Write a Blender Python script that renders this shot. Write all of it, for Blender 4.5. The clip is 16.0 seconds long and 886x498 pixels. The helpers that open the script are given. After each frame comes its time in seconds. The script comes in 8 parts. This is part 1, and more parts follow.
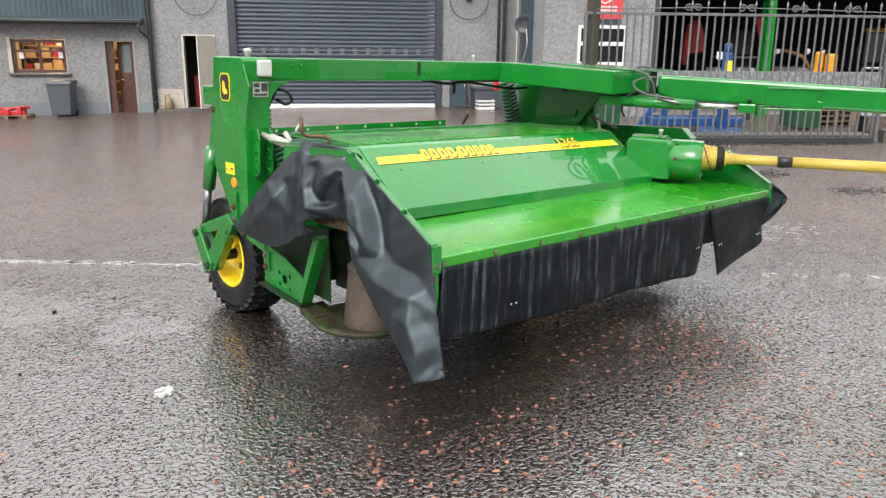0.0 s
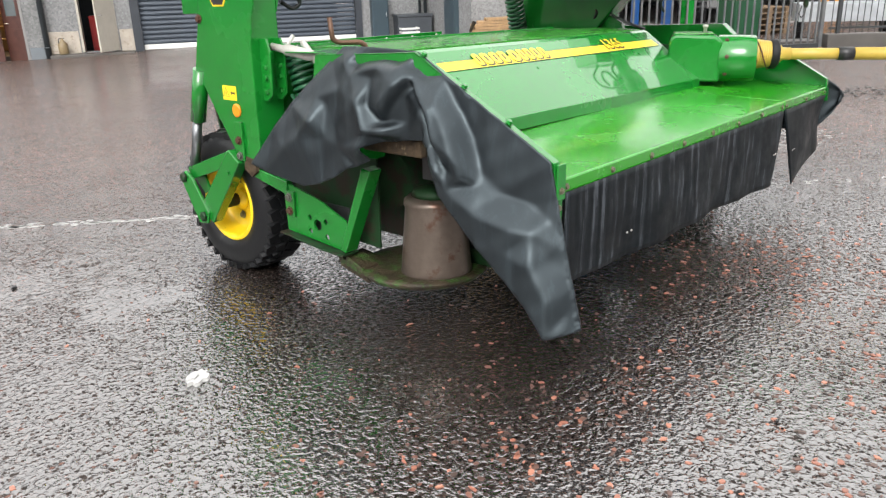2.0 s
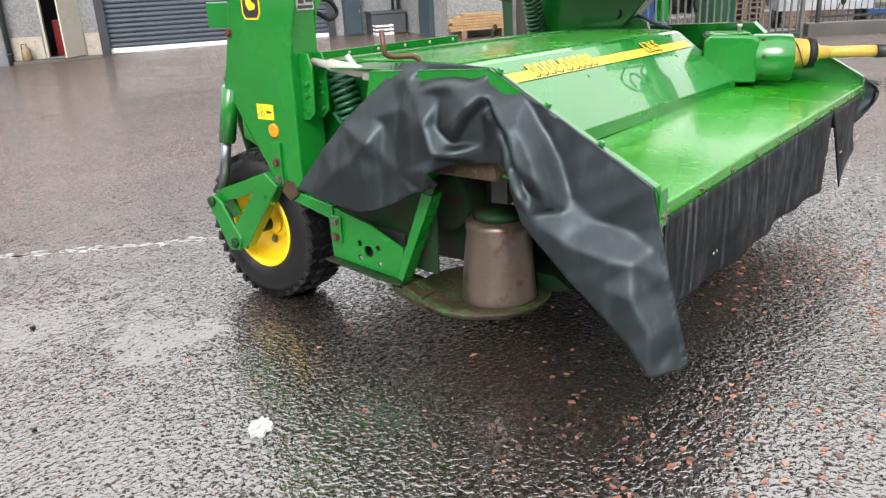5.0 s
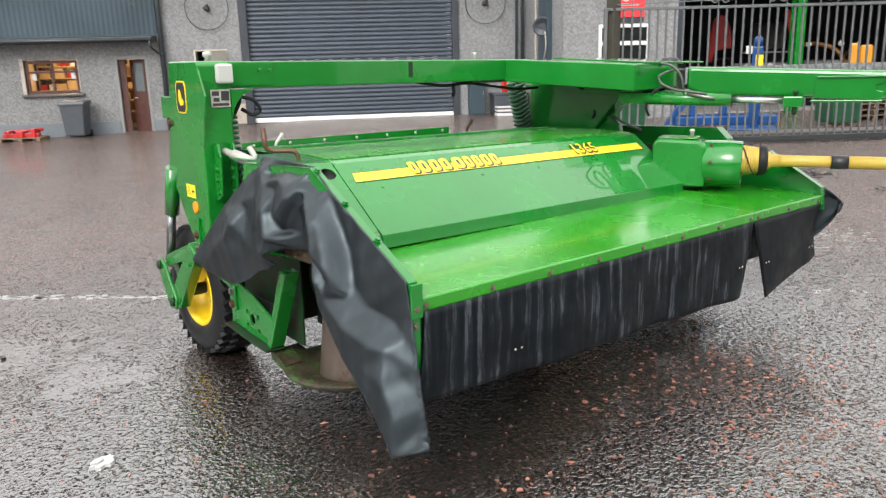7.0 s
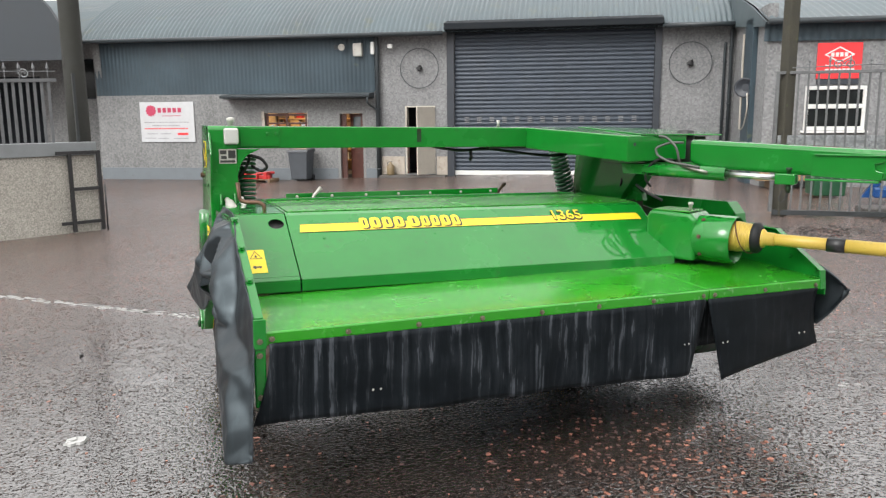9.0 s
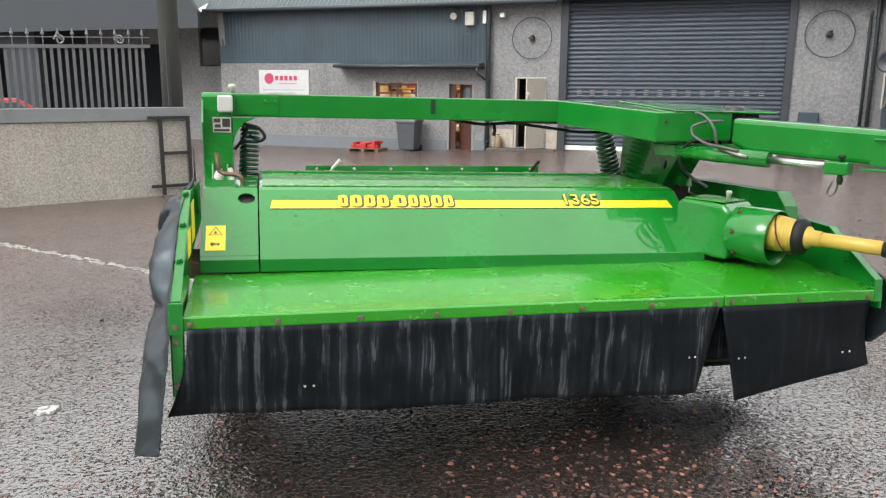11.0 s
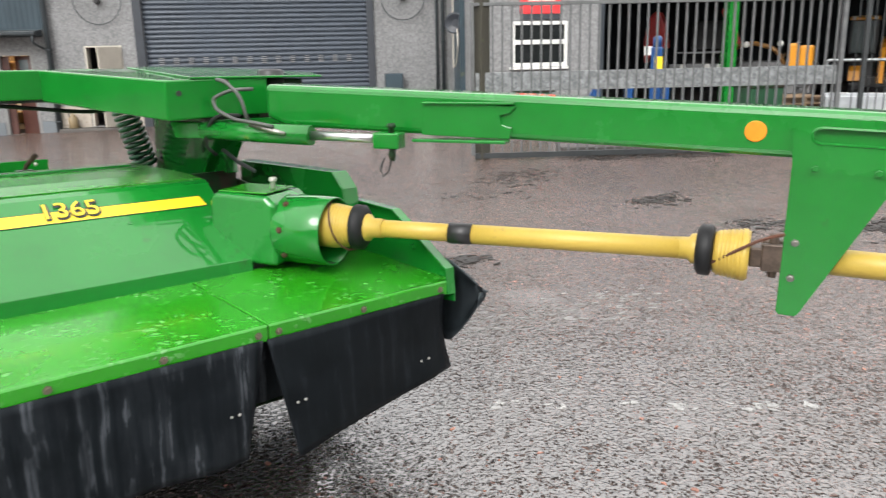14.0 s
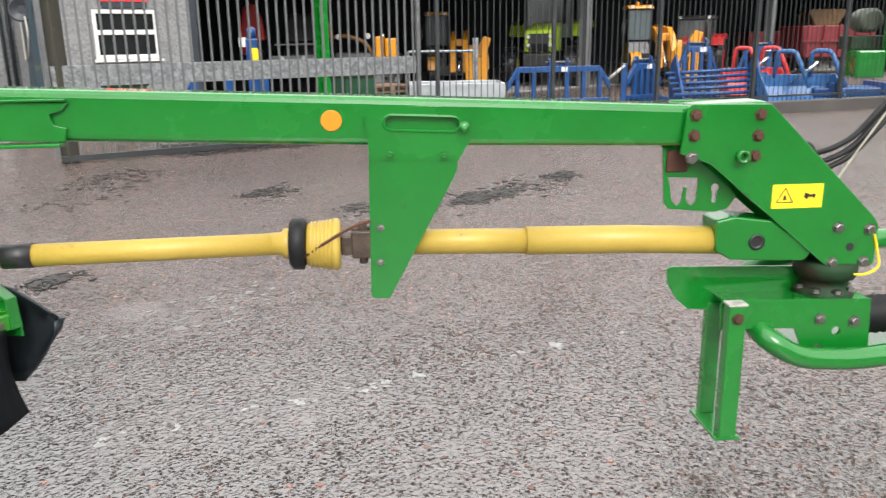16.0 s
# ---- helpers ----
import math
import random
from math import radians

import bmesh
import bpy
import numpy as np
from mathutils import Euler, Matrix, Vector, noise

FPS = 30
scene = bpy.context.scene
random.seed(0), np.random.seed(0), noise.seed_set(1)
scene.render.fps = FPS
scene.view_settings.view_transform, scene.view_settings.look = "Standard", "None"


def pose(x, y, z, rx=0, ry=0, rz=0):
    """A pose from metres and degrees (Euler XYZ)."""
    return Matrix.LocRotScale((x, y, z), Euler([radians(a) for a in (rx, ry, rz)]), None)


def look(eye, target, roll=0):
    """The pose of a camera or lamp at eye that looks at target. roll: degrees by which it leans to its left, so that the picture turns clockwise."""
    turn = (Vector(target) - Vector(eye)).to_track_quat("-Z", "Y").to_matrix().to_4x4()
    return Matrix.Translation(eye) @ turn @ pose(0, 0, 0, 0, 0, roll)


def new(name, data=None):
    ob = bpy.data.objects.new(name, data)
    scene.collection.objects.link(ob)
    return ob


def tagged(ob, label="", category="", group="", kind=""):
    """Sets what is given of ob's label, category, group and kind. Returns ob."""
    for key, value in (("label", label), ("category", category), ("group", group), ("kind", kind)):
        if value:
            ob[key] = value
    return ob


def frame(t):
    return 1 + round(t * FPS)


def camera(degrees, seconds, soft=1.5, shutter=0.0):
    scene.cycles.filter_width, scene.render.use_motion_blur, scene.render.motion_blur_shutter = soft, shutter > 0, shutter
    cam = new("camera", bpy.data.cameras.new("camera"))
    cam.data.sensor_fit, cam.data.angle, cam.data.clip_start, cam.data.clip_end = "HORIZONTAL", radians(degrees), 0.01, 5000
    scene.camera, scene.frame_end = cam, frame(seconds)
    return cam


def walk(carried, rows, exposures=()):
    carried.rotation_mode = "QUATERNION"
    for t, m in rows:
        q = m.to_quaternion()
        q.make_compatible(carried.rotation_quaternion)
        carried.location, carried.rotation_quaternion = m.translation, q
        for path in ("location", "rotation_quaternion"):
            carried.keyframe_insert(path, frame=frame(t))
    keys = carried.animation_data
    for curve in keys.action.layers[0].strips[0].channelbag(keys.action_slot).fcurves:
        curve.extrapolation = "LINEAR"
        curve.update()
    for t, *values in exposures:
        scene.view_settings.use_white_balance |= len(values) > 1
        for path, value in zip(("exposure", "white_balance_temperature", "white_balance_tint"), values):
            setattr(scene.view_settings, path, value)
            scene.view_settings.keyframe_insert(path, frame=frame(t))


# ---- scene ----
cam = camera(59.5, 16.0, soft=1.25, shutter=0.25)
METRES, EYE, TILT, LEAN, TURN = 7.707, 1.77, 0.0, 0.0, -38.6
ROWS = [
    (0.0, 0.0, 0.0, 0.0, 0.14, -14.57, -0.54),
    (0.5, -0.0104, 0.0303, -0.0036, 0.23, -15.57, 0.87),
    (1.0, -0.0307, 0.0507, -0.0095, -0.24, -17.04, 1.14),
    (1.5, -0.07, 0.0735, -0.0177, -4.28, -18.5, 1.48),
    (2.0, -0.0997, 0.1026, -0.0309, -7.3, -19.24, 1.73),
    (2.5, -0.1263, 0.1326, -0.0341, -8.79, -19.19, 1.25),
    (3.0, -0.1573, 0.1429, -0.0359, -11.08, -19.36, 0.71),
    (3.5, -0.1813, 0.1457, -0.0334, -12.84, -19.74, 0.07),
    (6.0, -0.0884, 0.1177, -0.012, -6.53, -17.69, 3.7),
    (6.5, -0.0423, 0.097, -0.0086, -2.27, -15.3, 1.04),
    (7.0, 0.0224, 0.094, -0.0098, 1.75, -13.95, 1.52),
    (7.5, 0.0786, 0.0836, -0.0031, 7.03, -11.13, 1.85),
    (8.0, 0.129, 0.0753, 0.0033, 10.16, -9.69, 1.71),
    (8.5, 0.1844, 0.0801, -0.0008, 16.0, -9.36, 1.12),
    (9.0, 0.2339, 0.0831, -0.0024, 19.6, -9.73, 0.48),
    (11.5, 0.3125, 0.1873, -0.0038, 30.16, -12.6, -0.15),
    (12.0, 0.3201, 0.1951, -0.0038, 30.1, -13.7, 0.23),
    (12.5, 0.3181, 0.2211, -0.0078, 29.22, -14.85, 0.45),
    (13.0, 0.311, 0.267, -0.0059, 18.81, -14.27, 0.17),
    (13.5, 0.314, 0.3037, -0.0086, 9.03, -13.91, 0.21),
    (14.0, 0.3201, 0.3273, -0.0084, 1.26, -14.22, 1.17),
    (14.5, 0.3208, 0.3399, -0.0089, -8.14, -14.62, 1.15),
    (15.0, 0.3237, 0.345, -0.0093, -15.22, -14.74, 0.89),
    (15.5, 0.3294, 0.3455, -0.0089, -21.02, -14.83, 0.87),
    (16.0, 0.3396, 0.3447, -0.0102, -26.7, -15.27, 0.84),
]
walk(cam, [(t, pose(0, 0, EYE, TILT, LEAN, TURN) @ pose(METRES * x, METRES * y, METRES * z, 90 + pitch, roll, yaw)) for t, x, y, z, yaw, pitch, roll in ROWS],
     exposures=[(0.0, 1.15), (1.5, 1.2), (3.5, 1.3), (6.0, 1.25), (7.5, 1.1), (9.0, 0.99), (12.5, 1.13), (14.0, 1.15), (16.0, 1.12)])

# ---- world and light: an overcast winter day after rain ----
world = bpy.data.worlds.new("overcast")
scene.world = world
world.use_nodes = True
wn, wl = world.node_tree.nodes, world.node_tree.links
wn.clear()
sky = wn.new("ShaderNodeTexSky")
sky.sky_type, sky.sun_disc = "NISHITA", False
sky.sun_elevation, sky.sun_rotation = radians(39), radians(235)
sky.dust_density, sky.ozone_density, sky.air_density = 6.0, 0.5, 1.0
grey = wn.new("ShaderNodeHueSaturation")
grey.inputs["Saturation"].default_value = 0.12
cloud = wn.new("ShaderNodeMix")
cloud.data_type = "RGBA"
cloud.inputs[0].default_value = 0.62
cloud.inputs[7].default_value = (10.25, 10.05, 9.95, 1)
bg = wn.new("ShaderNodeBackground")
bg.inputs["Strength"].default_value = 0.105
wo = wn.new("ShaderNodeOutputWorld")
# an overcast dome is about three times as bright overhead as at its foot
dome_at = wn.new("ShaderNodeTexCoord")
dome_z = wn.new("ShaderNodeSeparateXYZ")
dome = wn.new("ShaderNodeMapRange")
dome.inputs["From Min"].default_value, dome.inputs["From Max"].default_value = 0.0, 1.0
dome.inputs["To Min"].default_value, dome.inputs["To Max"].default_value = 0.74, 1.64
lift = wn.new("ShaderNodeVectorMath")
lift.operation = "SCALE"
wl.new(dome_at.outputs["Generated"], dome_z.inputs[0])
wl.new(dome_z.outputs["Z"], dome.inputs["Value"])
wl.new(sky.outputs[0], grey.inputs["Color"])
wl.new(grey.outputs[0], cloud.inputs[6])
wl.new(cloud.outputs[2], lift.inputs[0])
wl.new(dome.outputs["Result"], lift.inputs["Scale"])
wl.new(lift.outputs[0], bg.inputs["Color"])
wl.new(bg.outputs[0], wo.inputs["Surface"])
sun_data = bpy.data.lights.new("sun", "SUN")
sun_data.energy, sun_data.angle, sun_data.color = 0.8, radians(25), (1.0, 0.98, 0.95)
sun = new("sun", sun_data)
sun.matrix_world = look((-13, -9, 13), (0, 0, 0))

# ---- mesh helpers ----
def bm_new():
    return bmesh.new()


def box(bm, x0, x1, y0, y1, z0, z1, m=None):
    vs = [bm.verts.new((x, y, z)) for x in (x0, x1) for y in (y0, y1) for z in (z0, z1)]
    if m is not None:
        for v in vs:
            v.co = m @ v.co
    for f in ((0, 1, 3, 2), (4, 6, 7, 5), (0, 4, 5, 1), (2, 3, 7, 6), (0, 2, 6, 4), (1, 5, 7, 3)):
        bm.faces.new([vs[i] for i in f])
    return bm


def slab(bm, pts, axis, lo, hi, m=None):
    """A flat polygon, given by its two other coordinates, made thick along axis 0, 1 or 2."""
    rings = []
    for h in (lo, hi):
        ring = []
        for a, b in pts:
            co = [a, b]
            co.insert(axis, h)
            v = Vector(co)
            ring.append(bm.verts.new(m @ v if m is not None else v))
        rings.append(ring)
    n = len(pts)
    bm.faces.new(rings[0][::-1])
    bm.faces.new(rings[1])
    for i in range(n):
        j = (i + 1) % n
        bm.faces.new([rings[0][i], rings[0][j], rings[1][j], rings[1][i]])
    return bm


def frames_along(path):
    path = [Vector(p) for p in path]
    out, n = [], None
    for i, p in enumerate(path):
        a, b = path[max(i - 1, 0)], path[min(i + 1, len(path) - 1)]
        t = (b - a).normalized()
        if n is None:
            n = t.orthogonal().normalized()
        n = (n - t * n.dot(t))
        n = n.normalized() if n.length > 1e-6 else t.orthogonal().normalized()
        out.append((p, n, t.cross(n)))
    return out


def tube(bm, path, r, seg=10, caps=True):
    """A round bar along a path; r is one radius or one for each point."""
    rs = r if isinstance(r, (list, tuple)) else [r] * len(path)
    rings = []
    for (p, n, b), q in zip(frames_along(path), rs):
        rings.append([bm.verts.new(p + q * (math.cos(k * math.tau / seg) * n + math.sin(k * math.tau / seg) * b)) for k in range(seg)])
    for r0, r1 in zip(rings, rings[1:]):
        for k in range(seg):
            f = bm.faces.new([r0[k], r0[(k + 1) % seg], r1[(k + 1) % seg], r1[k]])
            f.smooth = seg > 6
    if caps:
        bm.faces.new(rings[0][::-1])
        bm.faces.new(rings[-1])
    return bm


def lathe(bm, base, axis, profile, seg=24, close=True):
    """Turned shape: profile of (distance along the axis, radius)."""
    base, axis = Vector(base), Vector(axis).normalized()
    n = axis.orthogonal().normalized()
    b = axis.cross(n)
    rings = [[bm.verts.new(base + axis * h + max(r, 1e-4) * (math.cos(k * math.tau / seg) * n + math.sin(k * math.tau / seg) * b)) for k in range(seg)] for h, r in profile]
    for r0, r1 in zip(rings, rings[1:]):
        for k in range(seg):
            f = bm.faces.new([r0[k], r0[(k + 1) % seg], r1[(k + 1) % seg], r1[k]])
            f.smooth = seg > 8
    if close:
        bm.faces.new(rings[0][::-1])
        bm.faces.new(rings[-1])
    return bm


def bent(points, radius=0.05, steps=5):
    """A polyline with its corners rounded."""
    pts = [Vector(p) for p in points]
    out = [pts[0]]
    for a, p, c in zip(pts, pts[1:], pts[2:]):
        u, w = (a - p), (c - p)
        d = min(radius, u.length * 0.45, w.length * 0.45)
        s, e = p + u.normalized() * d, p + w.normalized() * d
        out += [(1 - k / steps) ** 2 * s + 2 * (1 - k / steps) * (k / steps) * p + (k / steps) ** 2 * e for k in range(steps + 1)]
    return out + [pts[-1]]


def coil(top, bottom, r, turns, per=14):
    top, bottom = Vector(top), Vector(bottom)
    axis = (bottom - top).normalized()
    n = axis.orthogonal().normalized()
    b = axis.cross(n)
    m = int(turns * per)
    return [top.lerp(bottom, i / m) + r * (math.cos(i * math.tau / per) * n + math.sin(i * math.tau / per) * b) for i in range(m + 1)]


def mesh_of(name, bm):
    bmesh.ops.recalc_face_normals(bm, faces=bm.faces[:])
    me = bpy.data.meshes.new(name)
    bm.to_mesh(me)
    bm.free()
    return me


def part(name, bm, material, parent=None, label="", bevel=0.0, smooth=False):
    """Links a bmesh as one mesh object, under a thing or a part."""
    me = mesh_of(name, bm) if isinstance(bm, bmesh.types.BMesh) else bm
    if material and not me.materials:
        me.materials.append(material)
    if smooth:
        for p in me.polygons:
            p.use_smooth = True
    ob = new(name, me)
    if parent:
        ob.parent = parent
    if bevel:
        mod = ob.modifiers.new("bevel", "BEVEL")
        mod.width, mod.segments, mod.limit_method, mod.angle_limit = bevel, 2, "ANGLE", radians(40)
    if label:
        tagged(ob, label)
    return ob


def thing(name, m, label, category, group="", kind=""):
    ob = new(name)
    ob.empty_display_size = 0.1
    ob.matrix_world = m
    return tagged(ob, label, category, group, kind)


def hexbolt_mesh(r, h, material):
    bm = bm_new()
    lathe(bm, (0, 0, 0), (0, 0, 1), [(0, r * 1.45), (h * 0.25, r * 1.45), (h * 0.26, r * 1.02), (h * 0.9, r), (h, r * 0.8)], seg=6)
    me = mesh_of("bolt", bm)
    me.materials.append(material)
    return me


def bolt(me, parent, at, way, label=""):
    ob = new("bolt", me)
    ob.parent = parent
    ob.matrix_basis = Matrix.Translation(at) @ Vector(way).to_track_quat("Z", "Y").to_matrix().to_4x4()
    if label:
        tagged(ob, label)
    return ob


def lettering(body, size, depth, m, material, name, parent, label="", rim=0.0):
    """Raised letters; with a rim, a wider copy of them to lie behind."""
    cu = bpy.data.curves.new(name, "FONT")
    cu.body, cu.size, cu.extrude, cu.align_x, cu.align_y = body, size, depth, "CENTER", "CENTER"
    tmp = bpy.data.objects.new(name, cu)
    me = bpy.data.meshes.new_from_object(tmp)
    bpy.data.objects.remove(tmp)
    bm = bm_new()
    for k in range(10 if rim else 1):
        a = k * math.tau / 10
        one = me.copy()
        one.transform(m @ Matrix.Translation((rim * math.cos(a), rim * math.sin(a), -0.00012 * k)))
        bm.from_mesh(one)
    return part(name, bm, material, parent, label)


# ---- materials ----
def shader(name):
    mat = bpy.data.materials.new(name)
    mat.use_nodes = True
    nt = mat.node_tree
    return mat, nt, nt.nodes["Principled BSDF"]


def node(nt, kind, **sockets):
    n = nt.nodes.new(kind)
    for key, value in sockets.items():
        n.inputs[key.replace("_", " ")].default_value = value
    return n


def coords(nt, scale=(1, 1, 1), what="Object"):
    tc = nt.nodes.new("ShaderNodeTexCoord")
    mp = nt.nodes.new("ShaderNodeMapping")
    mp.inputs["Scale"].default_value = scale
    nt.links.new(tc.outputs[what], mp.inputs["Vector"])
    return mp.outputs[0]


def noise_of(nt, vec, scale, detail=4.0, rough=0.55):
    n = node(nt, "ShaderNodeTexNoise", Scale=scale, Detail=detail, Roughness=rough)
    nt.links.new(vec, n.inputs["Vector"])
    return n.outputs["Fac"]


def ramp(nt, fac, stops):
    r = nt.nodes.new("ShaderNodeValToRGB")
    while len(r.color_ramp.elements) < len(stops):
        r.color_ramp.elements.new(0.5)
    for e, (pos, col) in zip(r.color_ramp.elements, stops):
        e.position = pos
        e.color = (*col, 1) if isinstance(col, tuple) else (col, col, col, 1)
    nt.links.new(fac, r.inputs["Fac"])
    return r.outputs["Color"]


def blend(nt, fac, a, b, mode="MIX"):
    m = nt.nodes.new("ShaderNodeMix")
    m.data_type, m.blend_type = "RGBA", mode
    for sock, v in ((m.inputs[0], fac), (m.inputs[6], a), (m.inputs[7], b)):
        if isinstance(v, (int, float)):
            sock.default_value = v if sock == m.inputs[0] else (v, v, v, 1)
        elif isinstance(v, tuple):
            sock.default_value = (*v, 1)
        else:
            nt.links.new(v, sock)
    return m.outputs[2]


def bump(nt, bsdf, height, strength, distance, chain=None):
    b = nt.nodes.new("ShaderNodeBump")
    if isinstance(strength, (int, float)):
        b.inputs["Strength"].default_value = strength
    else:
        nt.links.new(strength, b.inputs["Strength"])
    b.inputs["Distance"].default_value = distance
    nt.links.new(height, b.inputs["Height"])
    if chain is not None:
        nt.links.new(chain, b.inputs["Normal"])
    nt.links.new(b.outputs[0], bsdf.inputs["Normal"])
    return b.outputs[0]


def surface(name, col, rough=0.5, metal=0.0, vary=0.25, scale=4.0, fine=80.0, relief=0.15, dist=0.002, dirt=None, dirt_at=0.62, spec=0.5, coat=0.0):
    """A plain coated or raw surface: broad and fine variation of colour, gloss and relief, and patches of dirt."""
    mat, nt, b = shader(name)
    v = coords(nt)
    n1, n2 = noise_of(nt, v, scale, 6), noise_of(nt, v, fine, 3)
    dark, light = tuple(c * (1 - vary) for c in col), tuple(min(1, c * (1 + vary)) for c in col)
    c = ramp(nt, n1, [(0.3, dark), (0.7, light)])
    c = blend(nt, 0.25, c, ramp(nt, n2, [(0.3, dark), (0.7, light)]))
    if dirt:
        mask = ramp(nt, noise_of(nt, v, scale * 1.7, 8, 0.7), [(dirt_at, 0.0), (dirt_at + 0.1, 1.0)])
        c = blend(nt, mask, c, dirt)
    nt.links.new(c, b.inputs["Base Color"])
    nt.links.new(ramp(nt, n1, [(0.25, max(0.02, rough * 0.75)), (0.75, min(1, rough * 1.25))]), b.inputs["Roughness"])
    b.inputs["Metallic"].default_value = metal
    b.inputs["Specular IOR Level"].default_value = spec
    b.inputs["Coat Weight"].default_value = coat
    b.inputs["Coat Roughness"].default_value = 0.06
    bump(nt, b, n2, relief, dist)
    return mat


def wet_paint(name, col, beads):
    """Green paint under rain: gloss, thin film and standing drops on the flat faces."""
    mat, nt, b = shader(name)
    v = coords(nt)
    n1 = noise_of(nt, v, 2.5, 6)
    n2 = noise_of(nt, v, 45, 4)
    c = ramp(nt, n1, [(0.3, tuple(x * 0.85 for x in col)), (0.7, tuple(x * 1.12 for x in col))])
    scratch = ramp(nt, noise_of(nt, coords(nt, (3, 60, 60)), 3.0, 8, 0.75), [(0.70, 0.0), (0.78, 0.35)])
    c = blend(nt, scratch, c, tuple(x * 0.6 + 0.03 for x in col))
    grime = ramp(nt, noise_of(nt, v, 5.0, 10, 0.75), [(0.60, 0.0), (0.72, 0.55)])
    c = blend(nt, grime, c, (0.030, 0.034, 0.018))
    b.inputs["Specular IOR Level"].default_value = 0.5 if beads else 0.2
    b.inputs["Coat Weight"].default_value = 0.40 if beads else 0.9
    b.inputs["Coat Roughness"].default_value = 0.10 if beads else 0.035
    nt.links.new(ramp(nt, n1, [(0.25, 0.18), (0.75, 0.32)]), b.inputs["Roughness"])
    h = n2
    if beads:
        vo = node(nt, "ShaderNodeTexVoronoi", Scale=26.0, Randomness=1.0)
        warped = nt.nodes.new("ShaderNodeVectorMath")
        warped.operation = "ADD"
        ns = node(nt, "ShaderNodeTexNoise", Scale=14.0, Detail=3.0)
        nt.links.new(v, ns.inputs["Vector"])
        sc = nt.nodes.new("ShaderNodeVectorMath")
        sc.operation = "SCALE"
        sc.inputs["Scale"].default_value = 0.10
        nt.links.new(ns.outputs["Color"], sc.inputs[0])
        nt.links.new(v, warped.inputs[0])
        nt.links.new(sc.outputs[0], warped.inputs[1])
        nt.links.new(warped.outputs[0], vo.inputs["Vector"])
        drop = ramp(nt, vo.outputs["Distance"], [(0.22, 1.0), (0.36, 0.0)])
        patch = ramp(nt, noise_of(nt, v, 6.0, 4), [(0.46, 0.0), (0.60, 1.0)])
        drops = blend(nt, 1.0, drop, patch, "MULTIPLY")
        c = blend(nt, blend(nt, 1.0, drops, 0.22, "MULTIPLY"), c, (0.30, 0.48, 0.27))
        bump(nt, b, drops, 0.5, 0.004)
    else:
        bump(nt, b, h, 0.05, 0.001)
    nt.links.new(c, b.inputs["Base Color"])
    return mat


def rubber_sheet(name, base, streak, rough=0.36, spec=0.3, amount=1.0, creased=False):
    """Black reinforced sheet with washed-out streaks that run down it."""
    mat, nt, b = shader(name)
    v = coords(nt)
    wob = nt.nodes.new("ShaderNodeVectorMath")
    wob.operation = "SCALE"
    wob.inputs["Scale"].default_value = 0.9
    nw = node(nt, "ShaderNodeTexNoise", Scale=5.0, Detail=4.0)
    nt.links.new(v, nw.inputs["Vector"])
    nt.links.new(nw.outputs["Color"], wob.inputs[0])

    def shaken(scale):
        add = nt.nodes.new("ShaderNodeVectorMath")
        add.operation = "ADD"
        nt.links.new(coords(nt, scale), add.inputs[0])
        nt.links.new(wob.outputs[0], add.inputs[1])
        return add.outputs[0]
    run = noise_of(nt, shaken((24, 24, 0.75)), 1.2, 4, 0.55)
    thin = noise_of(nt, shaken((110, 110, 2.4)), 1.0, 3, 0.6)
    where = ramp(nt, noise_of(nt, v, 3.0, 4), [(0.38, 0.15), (0.56, amount)])
    soft = ramp(nt, run, [(0.38, 0.0), (0.66, 0.30)])
    m = blend(nt, 1.0, ramp(nt, run, [(0.54, 0.0), (0.585, 1.0)]), ramp(nt, thin, [(0.42, 0.12), (0.55, 1.0)]), "MULTIPLY")
    m = blend(nt, 1.0, blend(nt, 1.0, m, soft, "ADD"), where, "MULTIPLY")
    c = blend(nt, m, ramp(nt, noise_of(nt, v, 6, 6), [(0.3, (base * 0.50, base * 0.62, base * 0.76)), (0.7, (base * 0.95, base * 1.2, base * 1.5))]), streak)
    nt.links.new(c, b.inputs["Base Color"])
    nt.links.new(ramp(nt, noise_of(nt, v, 9, 5), [(0.3, rough * 0.8), (0.7, rough * 1.3)]), b.inputs["Roughness"])
    b.inputs["Specular IOR Level"].default_value = spec
    b.inputs["Specular Tint"].default_value = (0.76, 0.92, 1.0, 1)
    top = bump(nt, b, noise_of(nt, v, 160, 3), 0.12, 0.002)
    if creased:
        bump(nt, b, noise_of(nt, coords(nt, (7, 7, 3)), 1.0, 3, 0.5), 0.10, 0.03, top)
    return mat


PUDDLES = ((1.12, 5.68, 0.85), (0.75, 5.95, 0.6), (1.36, 4.84, 0.5), (5.6, 4.05, 0.4), (7.2, 4.3, 0.36))


def calc(nt, op, a, b, c=None):
    m = nt.nodes.new("ShaderNodeMath")
    m.operation = op
    for sock, v in zip(m.inputs, (a, b, c)):
        if isinstance(v, (int, float)):
            sock.default_value = v
        elif v is not None:
            nt.links.new(v, sock)
    return m.outputs[0]


